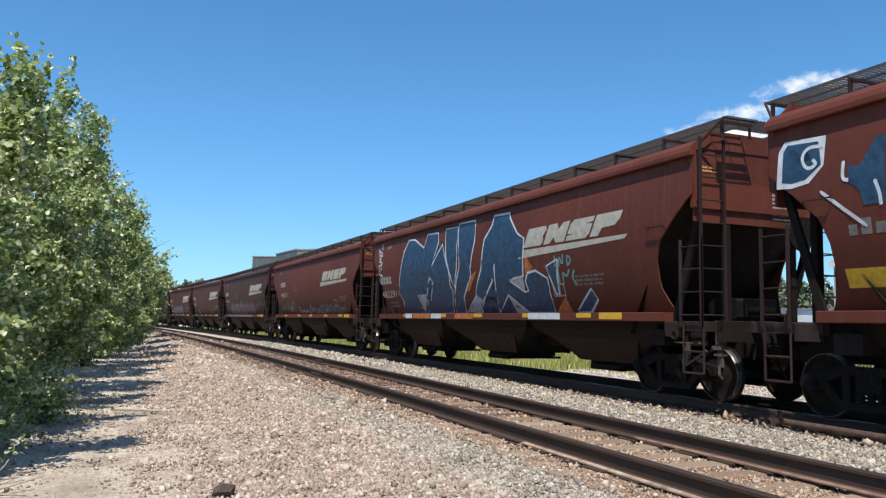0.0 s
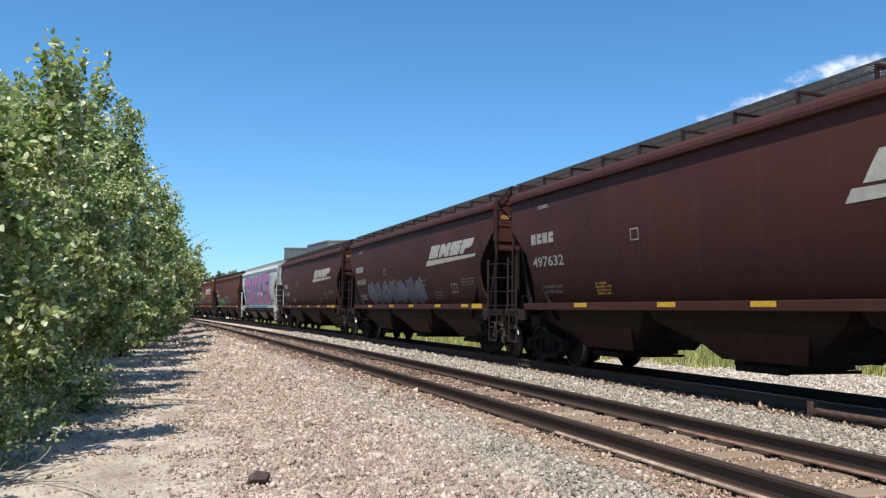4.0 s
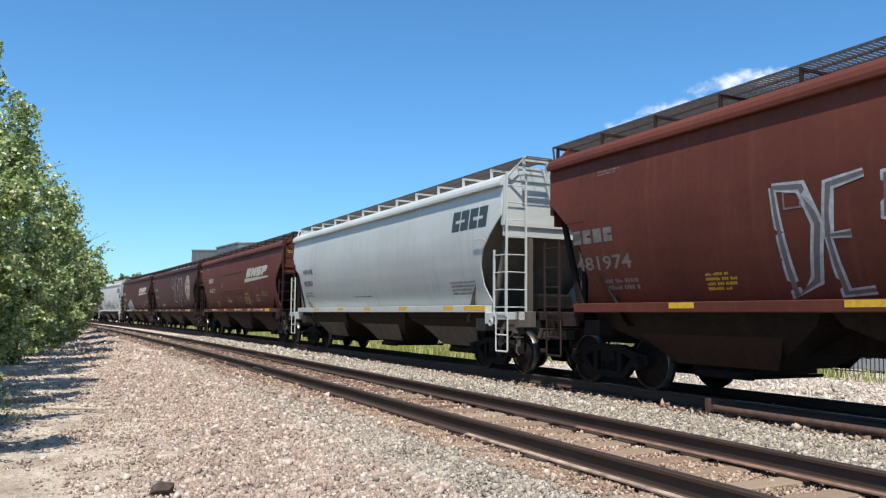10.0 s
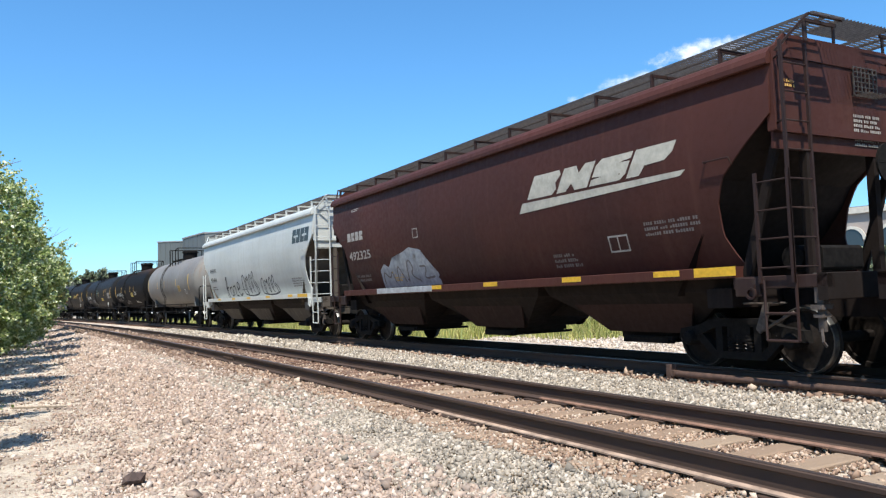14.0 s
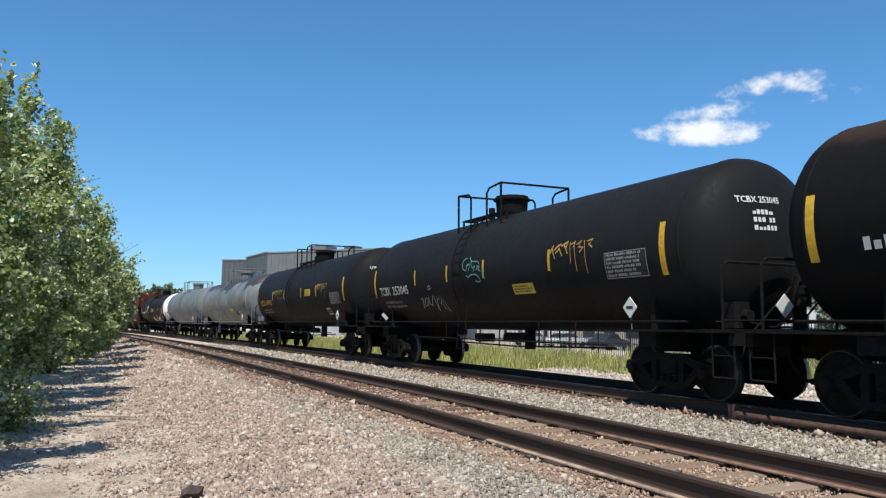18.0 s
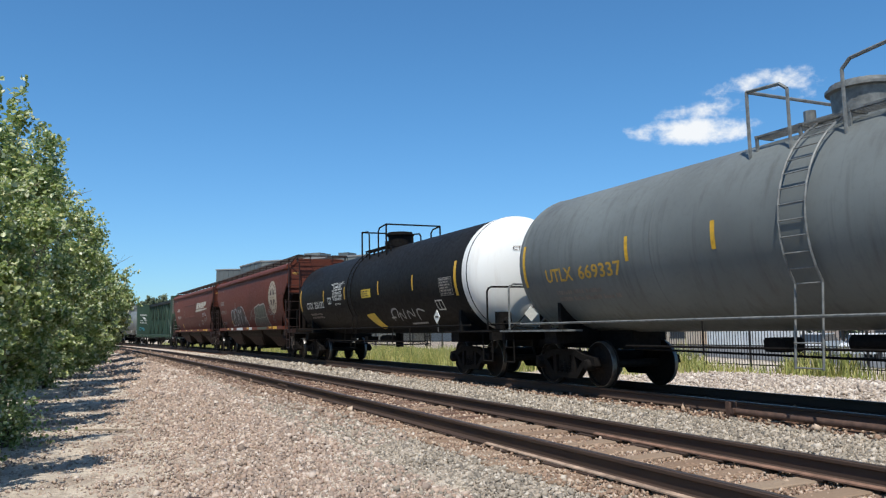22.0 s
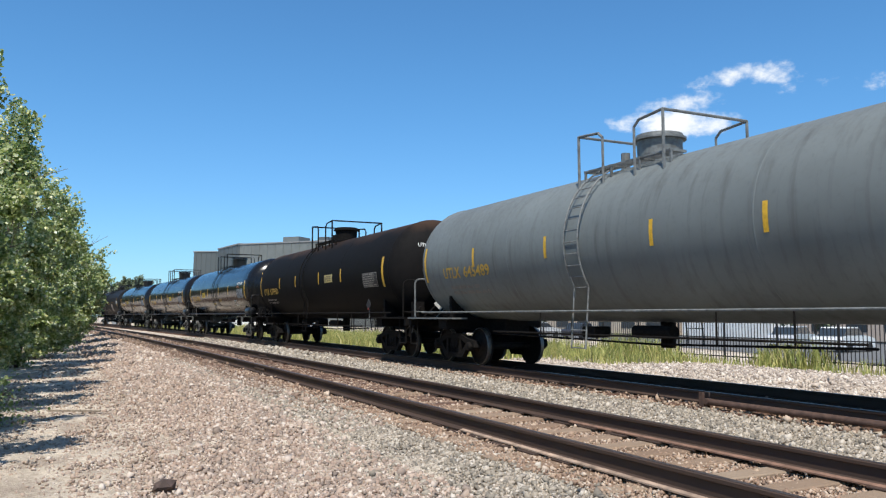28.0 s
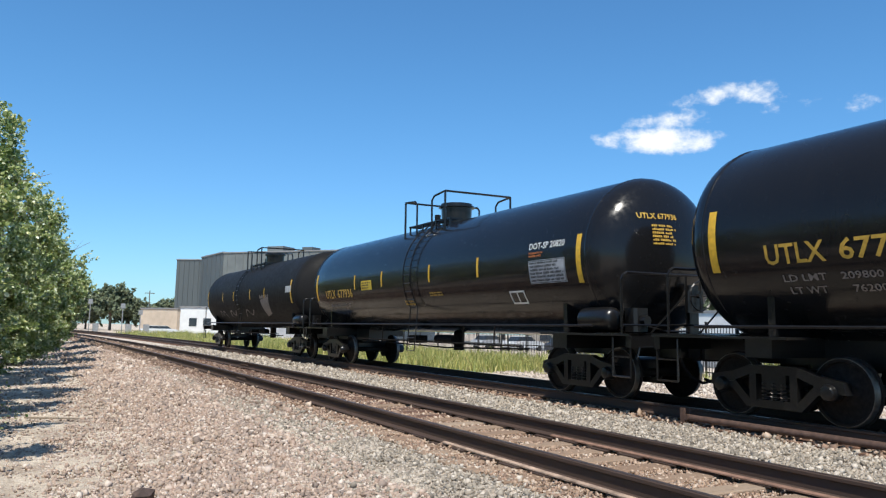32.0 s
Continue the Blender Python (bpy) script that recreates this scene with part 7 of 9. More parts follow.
amber_tag(car17, -3.05, -4.6, 2.45, 2.9)
head_text(car17, 7.7, "TCBX 253045", WHITE, 3, 11)
placard(car17, -5.7)
end_placard(car17, 7.7)
tank_strips(car18, (4.19, 1.91, -1.07, -3.4))
number_block(car18, "UTLX", "677955", GOLD, 6.83, 4.5, 12)
tank_panel(car18, -1.7, -2.55, 2.41, 2.69, P_PALEYELLOW, 13)
amber_tag(car18, 4.15, 2.35, 2.45, 2.85)
amber_tag(car18, -3.2, -4.9, 2.45, 2.85)
test_table(car18, -5.2, -6.5, 2.0, 2.45, 14)
small_frame(car18, -4.3, -4.8, 1.6, 1.85)
head_text(car18, T - 0.15, "UTLX 677955", WHITE, 5, 15)
placard(car18, -6.4)
end_placard(car18, T - 0.15)
tank_strips(car19, (4.13, 2.08, -1.11, -3.5))
number_block(car19, "UTLX", "669365", GOLD, 6.73, 4.2, 16)
tank_panel(car19, -2.0, -3.0, 1.88, 2.12, P_PALEYELLOW, 17)
amber_tag(car19, -3.4, -5.1, 2.3, 2.72)
small_frame(car19, -4.55, -5.2, 1.68, 1.93)
decal(car19, "patch", [rect(-3.75, -4.3, 1.7, 1.95)], P_BLACK, TANK, 0.006, cut=0.15)
test_table(car19, -5.8, -6.9, 2.05, 2.5, 18)
SCRAWL_R = [(0.08, 0), (0.05, 1), (0.5, 1), (0.72, 0.8), (0.55, 0.55), (0.1, 0.5), (0.4, 0.4), (0.8, 0)]
SCRAWL_S = [(0.7, 0.95), (0.3, 1), (0.1, 0.75), (0.35, 0.55), (0.65, 0.4), (0.6, 0.1), (0.2, 0), (0.0, 0.15)]
SCRAWL_O = [(0.5, 0), (0.15, 0.1), (0, 0.55), (0.25, 0.98), (0.6, 0.95), (0.8, 0.5), (0.5, 0)]
SCRAWL_P = [(0.1, -0.2), (0.08, 1), (0.5, 1), (0.75, 0.75), (0.5, 0.45), (0.1, 0.45)]
for y, shape in zip((4.05, 3.35, 2.65, 1.9, 1.15), (SCRAWL_R, SCRAWL_S, SCRAWL_R, SCRAWL_O, SCRAWL_P)):
    strokes(car19, "tag", [fit_box(shape, y, y - 0.72, 1.72, 2.28)], 0.045, paint_mat("slate_spray", (0.27, 0.29, 0.30)), TANK, 0.01, "pale grey scrawled letter", curve=False)
head_text(car19, T - 0.15, "UTLX", GOLD, 3, 19)
placard(car19, -6.3)
end_placard(car19, T - 0.15)
tank_strips(car20, (4.1, 2.0, -1.1))
number_block(car20, "UTLX", "669337", GOLD, 6.8, 4.3, 20)
amber_tag(car20, -3.45, -5.35, 2.4, 2.82)
test_table(car20, -5.85, -7.1, 2.06, 2.5, 21)
strokes(car20, "tag", [[(-4.4, 1.7), (-4.7, 1.95), (-4.9, 1.7), (-5.3, 1.9)], [(-4.5, 1.6), (-5.6, 1.65)]], 0.04, P_DIM, TANK, 0.01)
head_text(car20, T - 0.15, "UTLX", GOLD, 5, 22)
placard(car20, -6.2)
end_placard(car20, T - 0.15)
tank_strips(car21, (4.39, 1.78, -1.68, -4.5), (7.75, -7.3))
number_block(car21, "CTCX", "256132", WHITE, 6.86, 4.45, 23)
for k, line in enumerate(("NOT FOR CLASS 3", "FLAMMABLE", "LIQUIDS WITH", "API GRAVITY", "GREATER THAN", "50 DEGREES")):
    wd = len(line) * 0.05
    letters(car21, line, 2.65 + wd, 2.65 - wd, 2.93 - k * 0.115, 3.02 - k * 0.115, WHITE, TANK, 0.008, "warning_line")
letters(car21, "SR 1196A", 3.0, 2.3, 2.18, 2.26, WHITE, TANK, 0.008)
small_frame(car21, 3.85, 3.45, 2.25, 2.5)
tank_panel(car21, -0.05, -0.95, 2.32, 2.6, P_PALEYELLOW, 24)
decal(car21, "placard_panel", [[(0.1, 1.75), (-0.75, 1.8), (-0.85, 1.3), (-0.2, 1.25)]], P_PALEYELLOW, TANK, 0.006, "yellow notice sheet", cut=0.15)
small_frame(car21, -5.8, -6.25, 1.74, 2.02)
strokes(car21, "tag", [[(-2.1, 1.5), (-2.3, 1.85), (-2.9, 1.9), (-2.6, 1.6)], [(-2.7, 1.5), (-2.9, 1.8), (-3.1, 1.5), (-3.3, 1.85)], [(-3.4, 1.55), (-3.6, 1.85), (-3.9, 1.55), (-4.0, 1.85)], [(-4.1, 1.5), (-4.3, 1.85), (-4.8, 1.75)], [(-2.0, 1.6), (-2.4, 1.62)], [(-3.2, 1.4), (-4.4, 1.42)]], 0.05, P_SILVER, TANK, 0.01)
test_table(car21, -6.3, -7.1, 2.1, 2.6, 25)


def white_end(half):
    prof = []
    for k in range(11):
        a = math.pi / 2 * k / 10
        prof.append((-(half - 0.76) - 0.766 * math.cos(a), (TANK_R + 0.006) * max(math.sin(a), 0.0001)))
    prof.append((-(half - 0.76) + 0.28, TANK_R + 0.006))
    return Build().lathe(prof, (0, 0, TANK_Z), "y", 56)


part("white_head", keep("white_head", weathered("white_tank_end", (0.78, 0.78, 0.75), (0.70, 0.69, 0.65), (0.40, 0.28, 0.18), 0.5, 0.35, 0.4, 0.04), lambda: white_end(8.75), True), car21, "white painted tank end with a rusty streak")
e21 = Tankend(8.77)
letters(car21, "CTCX 256132", 0.55, -0.55, TANK_Z + 0.55, TANK_Z + 0.66, P_DIM, e21, name="head_number")
bars(car21, 0.1, -0.4, TANK_Z + 0.1, TANK_Z + 0.4, 4, P_DIM, e21, 26)
placard(car21, -6.2)
end_placard(car21, 8.8)
tank_strips(car25, (5.0, 2.0, -1.1, -3.4), (7.65,))
number_block(car25, "UTLX", "645489", GOLD, 6.6, 4.3, 27)
head_text(car25, T - 0.15, "UTLX", GOLD, 4, 28)
placard(car25, -5.9)
tank_strips(car26, (4.45, 2.1, -0.88, -3.26))
number_block(car26, "UTLX", "677950", GOLD, 7.08, 4.8, 29)
tank_panel(car26, -1.55, -2.4, 2.39, 2.66, paint_mat("faded_yellow_panel", (0.5, 0.40, 0.16)), 30)
test_table(car26, -5.3, -6.5, 2.1, 2.55, 31)
head_text(car26, T - 0.15, "UTLX 677950", WHITE, 5, 32)
placard(car26, -5.9, face=P_BLACK)
end_placard(car26, T - 0.15)
for car, number, py, seed in ((car27, "677866", (3.66, 2.84), 33), (car28, "677956", (-1.7, -2.6), 43), (car29, "677936", (3.66, 2.84), 53)):
    tank_strips(car, (4.18, 2.1 if seed != 43 else 1.64, -0.9, -3.31), (7.75, -6.95))
    number_block(car, "UTLX", number, GOLD, 6.85, 4.45, seed)
    tank_panel(car, *py, 2.31, 2.59, P_PALEYELLOW, seed + 1)
    test_table(car, -5.33, -6.54, 2.12, 2.58, seed + 2, True)
    letters(car, "DOT-SP 20820", -5.35, -6.52, 2.80, 2.93, WHITE, TANK, 0.008)
    bars(car, -5.35, -5.9, 2.64, 2.76, 2, P_ORANGE, TANK, seed + 3)
    small_frame(car, -4.45, -5.0, 1.74, 2.01)
    bars(car, 0.8, 0.2, 1.8, 1.95, 2, GOLD, TANK, seed + 4)
    bars(car, -0.8, -1.6, 2.0, 2.12, 2, GOLD, TANK, seed + 5)
    head_text(car, T - 0.4, "UTLX " + number, GOLD, 6, seed + 6)
tank_strips(car30, (4.2, 2.0, -1.0, -3.3))
bars(car30, -2.6, -4.0, 2.3, 2.55, 1, P_DIM, TANK, 60, "owner_mark")
decal(car30, "patch", [rect(-6.3, -7.0, 2.5, 2.75)], P_SILVER, TANK, 0.006, cut=0.15)
decal(car30, "faded_patch", [[(-2.6, 2.3), (-3.9, 2.4), (-3.7, 1.7), (-2.9, 1.6)]], P_DIM, TANK, 0.004, cut=0.15)
strokes(car30, "tag", [[(5.5, 1.6), (5.2, 2.0), (4.9, 1.6), (4.6, 2.0), (4.2, 1.55)], [(3.4, 1.6), (3.0, 2.0), (2.6, 1.6), (2.0, 1.9)], [(0.5, 1.6), (0.0, 2.0), (-0.6, 1.6), (-1.2, 1.9)]], 0.06, P_DIM, TANK, 0.01)

# centre-beam car lettering
B1, B2 = Flat(1.462), Flat(1.462)

# lumber car: marks on the far bulkhead and the near one
far_face = Endwall(-(11.75 - 0.635))
for z, rows in ((3.30, 2), (2.72, 1), (2.42, 2)):
    bars(car24, 1.15, 0.25, z, z + 0.09 * rows + 0.02, rows, WHITE, far_face, int(z * 10))
decal(car24, "logo", [[(0.95, 3.12), (0.7, 3.18), (0.66, 2.98), (0.48, 2.92), (0.62, 2.88), (0.78, 2.94), (0.82, 3.08)]], WHITE, far_face, 0.004, "small white curved logo")
strokes(car24, "tag", [[(1.25, 1.9), (1.05, 2.0), (0.9, 1.8), (1.1, 1.65), (1.25, 1.75)], [(1.0, 1.9), (0.8, 1.95), (0.7, 1.75)], [(0.9, 1.85), (0.75, 1.6), (0.6, 1.75)]], 0.05, P_CYAN, far_face, 0.006, "teal scrawl")
near_post = Endwall(11.75 + 0.012)
for k in range(8):
    decal(car24, "stencil", [rect(1.40, 1.27, 4.2 - k * 0.17, 4.31 - k * 0.17)], P_DIM, near_post, 0.003)
bars(car24, 0.95, 0.2, 3.46, 3.58, 2, WHITE, near_post, 91)


# ---- loose stone ----
def stone_mat(name, stops, rough=0.85):
    m = Mat(name, rough, 0, 0.25)
    c = m.island(*stops)
    m.color(m.mix(c, m.mix((0.12, 0.085, 0.06), (0.62, 0.53, 0.43), m.noise(38, 4, 0.7)), 0.22))
    m.bump(m.noise(120, 3), 0.4, 0.004)
    return m.m


PINKSTONE = stone_mat("pink_and_tan_ballast", ((0.0, (0.141, 0.109, 0.0921)), (0.18, (0.324, 0.217, 0.165)), (0.4, (0.385, 0.289, 0.225)), (0.56, (0.235, 0.18, 0.15)), (0.76, (0.456, 0.334, 0.264)), (1.0, (0.639, 0.551, 0.475))))
GREYSTONE = stone_mat("grey_crushed_ballast", ((0.0, (0.113, 0.0997, 0.0825)), (0.25, (0.202, 0.178, 0.144)), (0.5, (0.301, 0.258, 0.204)), (0.75, (0.376, 0.321, 0.257)), (1.0, (0.602, 0.532, 0.451))))
RUSTSTONE = stone_mat("rust_stained_ballast", ((0.0, (0.141, 0.0808, 0.0534)), (0.4, (0.301, 0.18, 0.116)), (0.75, (0.395, 0.271, 0.184)), (1.0, (0.564, 0.446, 0.349))))
PALESTONE = stone_mat("bleached_ballast", ((0.0, (0.20, 0.165, 0.14)), (0.35, (0.42, 0.345, 0.29)), (0.7, (0.55, 0.46, 0.38)), (1.0, (0.74, 0.66, 0.58))))
_t = (1 + 5 ** 0.5) / 2
ICO_V = np.array([(-1, _t, 0), (1, _t, 0), (-1, -_t, 0), (1, -_t, 0), (0, -1, _t), (0, 1, _t), (0, -1, -_t), (0, 1, -_t), (_t, 0, -1), (_t, 0, 1), (-_t, 0, -1), (-_t, 0, 1)]) / math.hypot(1, _t)
ICO_F = np.array([(0, 11, 5), (0, 5, 1), (0, 1, 7), (0, 7, 10), (0, 10, 11), (1, 5, 9), (5, 11, 4), (11, 10, 2), (10, 7, 6), (7, 1, 8), (3, 9, 4), (3, 4, 2), (3, 2, 6), (3, 6, 8), (3, 8, 9), (4, 9, 5), (2, 4, 11), (6, 2, 10), (8, 6, 7), (9, 8, 1)])


SHARD_V = np.array([(-1, -1, -1), (1, -1, -1), (1, 1, -1), (-1, 1, -1), (-1, -1, 1), (1, -1, 1), (1, 1, 1), (-1, 1, 1)]) * 0.62
SHARD_F = np.array([(0, 2, 1), (0, 3, 2), (4, 5, 6), (4, 6, 7), (0, 1, 5), (0, 5, 4), (1, 2, 6), (1, 6, 5), (2, 3, 7), (2, 7, 6), (3, 0, 4), (3, 4, 7)])


def turns(rng, n):
    """n random rotation matrices."""
    q = rng.normal(size=(n, 4))
    q /= np.linalg.norm(q, axis=1)[:, None]
    a, b, c, d = q.T
    return np.stack([np.stack([1 - 2 * (c * c + d * d), 2 * (b * c - a * d), 2 * (b * d + a * c)], -1), np.stack([2 * (b * c + a * d), 1 - 2 * (b * b + d * d), 2 * (c * d - a * b)], -1), np.stack([2 * (b * d - a * c), 2 * (c * d + a * b), 1 - 2 * (b * b + c * c)], -1)], 1)


def stones(name, label, mat, zones, seed, lift=0.0):
    """Zones: u0, u1, y0, y1, stones a square metre, half size."""
    rng = np.random.default_rng(seed)
    vs = []
    for u0, u1, y0, y1, dens, size in zones:
        n = int((u1 - u0) * (y1 - y0) * dens * 1.25)
        u, y = rng.uniform(u0, u1, n), rng.uniform(y0, y1, n)
        r = 0.86 * size * rng.lognormal(0, 0.28, n)
        shape = (SHARD_V[None] + rng.normal(0, 0.24, (n, 8, 3))) * (r[:, None] * rng.uniform(0.6, 1.5, (n, 3)))[:, None]
        p = np.einsum("nij,nkj->nki", turns(rng, n), shape)
        z = ground_z(u) + lift + r * rng.uniform(-0.25, 0.75, n)
        vs.append(p + np.stack([u - sag(y), y, z], -1)[:, None])
    v = np.concatenate(vs)
    n = len(v)
    f = (SHARD_F[None] + 8 * np.arange(n)[:, None, None]).reshape(-1, 3)
    return thing(name, label, "ballast", kind="stuff", me=raw(name, v.reshape(-1, 3), f, mat))


stones("shoulder_ballast", "pink and tan crushed stone on the track shoulder", PINKSTONE, [(0.9, 3.0, -6, 3.6, 130, 0.032), (1.1, 3.0, 3.6, 9, 800, 0.0225), (0.5, 1.1, 3.6, 9, 420, 0.02), (1.3, 3.0, 9, 15, 500, 0.0245), (0.9, 1.3, 9, 15, 180, 0.02), (1.2, 3.3, 15, 26, 260, 0.031), (1.1, 3.5, 26, 60, 75, 0.047), (2.6, 3.7, 9, 26, 120, 0.027)], 1)
stones("tie_end_ballast", "grey crushed stone along the siding tie ends", GREYSTONE, [(2.6, 3.95, -6, 3.6, 170, 0.03), (6.35, 8.9, -6, 3.6, 110, 0.034), (2.6, 3.95, 3.6, 9, 800, 0.018), (2.9, 3.9, 9, 15, 520, 0.021), (3.1, 3.4, 15, 26, 220, 0.028), (6.35, 8.9, 3.6, 12, 420, 0.022), (6.35, 8.9, 12, 24, 230, 0.028), (6.35, 8.9, 24, 50, 70, 0.05)], 2)
# Darker rust-brown stone for the siding from 11 m onwards.
DARKRUST = stone_mat("dark_rust_brown_ballast", ((0.0, (0.06, 0.035, 0.024)), (0.4, (0.15, 0.085, 0.055)), (0.75, (0.22, 0.135, 0.095)), (1.0, (0.38, 0.28, 0.205))))
stones("blackened_ballast", "dark rust-brown stone along the siding", DARKRUST, [(3.3, 6.5, 11, 20, 150, 0.028), (3.4, 6.6, 20, 40, 75, 0.04), (3.45, 6.6, 40, 75, 34, 0.06)], 8)
stones("crib_ballast", "rust-stained stone between the siding ties", RUSTSTONE, [(3.75, 6.35, -6, 3.6, 90, 0.026), (3.75, 6.35, 3.6, 12, 680, 0.0155), (3.75, 6.35, 12, 20, 190, 0.022), (8.7, 11.6, -6, 24, 55, 0.03)], 3, 0.018)
stones("far_ballast", "sunlit pale stone beyond the main track", PALESTONE, [(11.7, 16.5, 5, 22, 90, 0.034), (16.5, 22.5, 8, 28, 70, 0.04), (11.7, 14, 22, 45, 60, 0.045)], 5)
stones("path_gravel", "fine pale gravel on the dirt path", PINKSTONE, [(-2.2, 0.3, 4.5, 12, 110, 0.014), (0.1, 1.2, 4.5, 12, 260, 0.018), (-1.2, 0.5, 12, 22, 75, 0.017), (0.4, 1.4, 12, 22, 150, 0.022), (-0.5, 1.8, 22, 45, 25, 0.028)], 6)

# ---- bushes ----
LEAF = Mat("poplar_leaf", 0.36, 0, 0.5)
_l = LEAF.island((0.0, (0.09, 0.125, 0.032)), (0.28, (0.18, 0.225, 0.065)), (0.58, (0.29, 0.34, 0.125)), (0.76, (0.45, 0.49, 0.25)), (0.90, (0.66, 0.68, 0.50)), (1.0, (0.60, 0.54, 0.18)))
LEAF.color(_l)
_tr = LEAF.node("ShaderNodeBsdfTranslucent")
LEAF.link(LEAF.mix(_l, (0.5, 0.70, 0.18), 0.35), _tr.inputs["Color"])
_ms = LEAF.node("ShaderNodeMixShader", Fac=0.36)
LEAF.link(LEAF.b.outputs["BSDF"], _ms.inputs[1])
LEAF.link(_tr.outputs["BSDF"], _ms.inputs[2])
LEAF.link(_ms.outputs["Shader"], LEAF.t.nodes["Material Output"].inputs["Surface"])
LEAF = LEAF.m
BARK = plain("grey_brown_bark", (0.16, 0.125, 0.095), 0.9, 0, 0.4, 22, 0.5)
TWIG = plain("bleached_dead_twig", (0.34, 0.28, 0.22), 0.9, 0, 0.3, 30, 0.4)
# a leaf: two folded halves, tip along +y
LEAF_V = np.array([(0, 0, 0), (-0.40, 0.36, 0.10), (0.40, 0.36, 0.10), (0, 1.0, -0.12)])
LEAF_F = np.array([(0, 2, 3), (0, 3, 1)])
# the same for the nearest crowns, with a rounder outline
ROUND_V = np.array([(0, 0, 0), (-0.34, 0.22, 0.08), (-0.36, 0.58, 0.06), (0, 1.0, -0.1), (0.36, 0.58, 0.06), (0.34, 0.22, 0.08)])
ROUND_F = np.array([(0, 3, 2), (0, 2, 1), (0, 4, 3), (0, 5, 4)])


def crown(name, shoots, leaf, rng, mat, per=17, shape=(LEAF_V, LEAF_F)):
    """Leaves set along shoots: rows of start, direction and length."""
    vs = []
    p0, d, ln = shoots
    n = len(p0)
    k = np.linspace(0.05, 1.05, per)
    base = p0[:, None] + d[:, None] * (ln[:, None] * k[None])[..., None] + rng.normal(0, 0.035, (n, per, 3))
    base = base.reshape(-1, 3)
    m = len(base)
    out = rng.normal(0, 1, (m, 3)) + np.repeat(d, per, 0) * 0.7 + np.array([0, 0, -0.35])
    out /= np.linalg.norm(out, axis=1)[:, None]
    side = np.cross(out, rng.normal(0, 0.75, (m, 3)) + np.array([-0.25, -0.7, 1.2]))
    side /= np.linalg.norm(side, axis=1)[:, None]
    up = np.cross(side, out)
    size = leaf * rng.uniform(0.65, 1.3, m)
    lv, lf = shape
    v = (side[:, None] * lv[None, :, :1] + out[:, None] * lv[None, :, 1:2] + up[:, None] * lv[None, :, 2:]) * size[:, None, None] + base[:, None]
    f = (lf[None] + len(lv) * np.arange(m)[:, None, None]).reshape(-1, 3)
    return raw(name, v.reshape(-1, 3), f, mat)


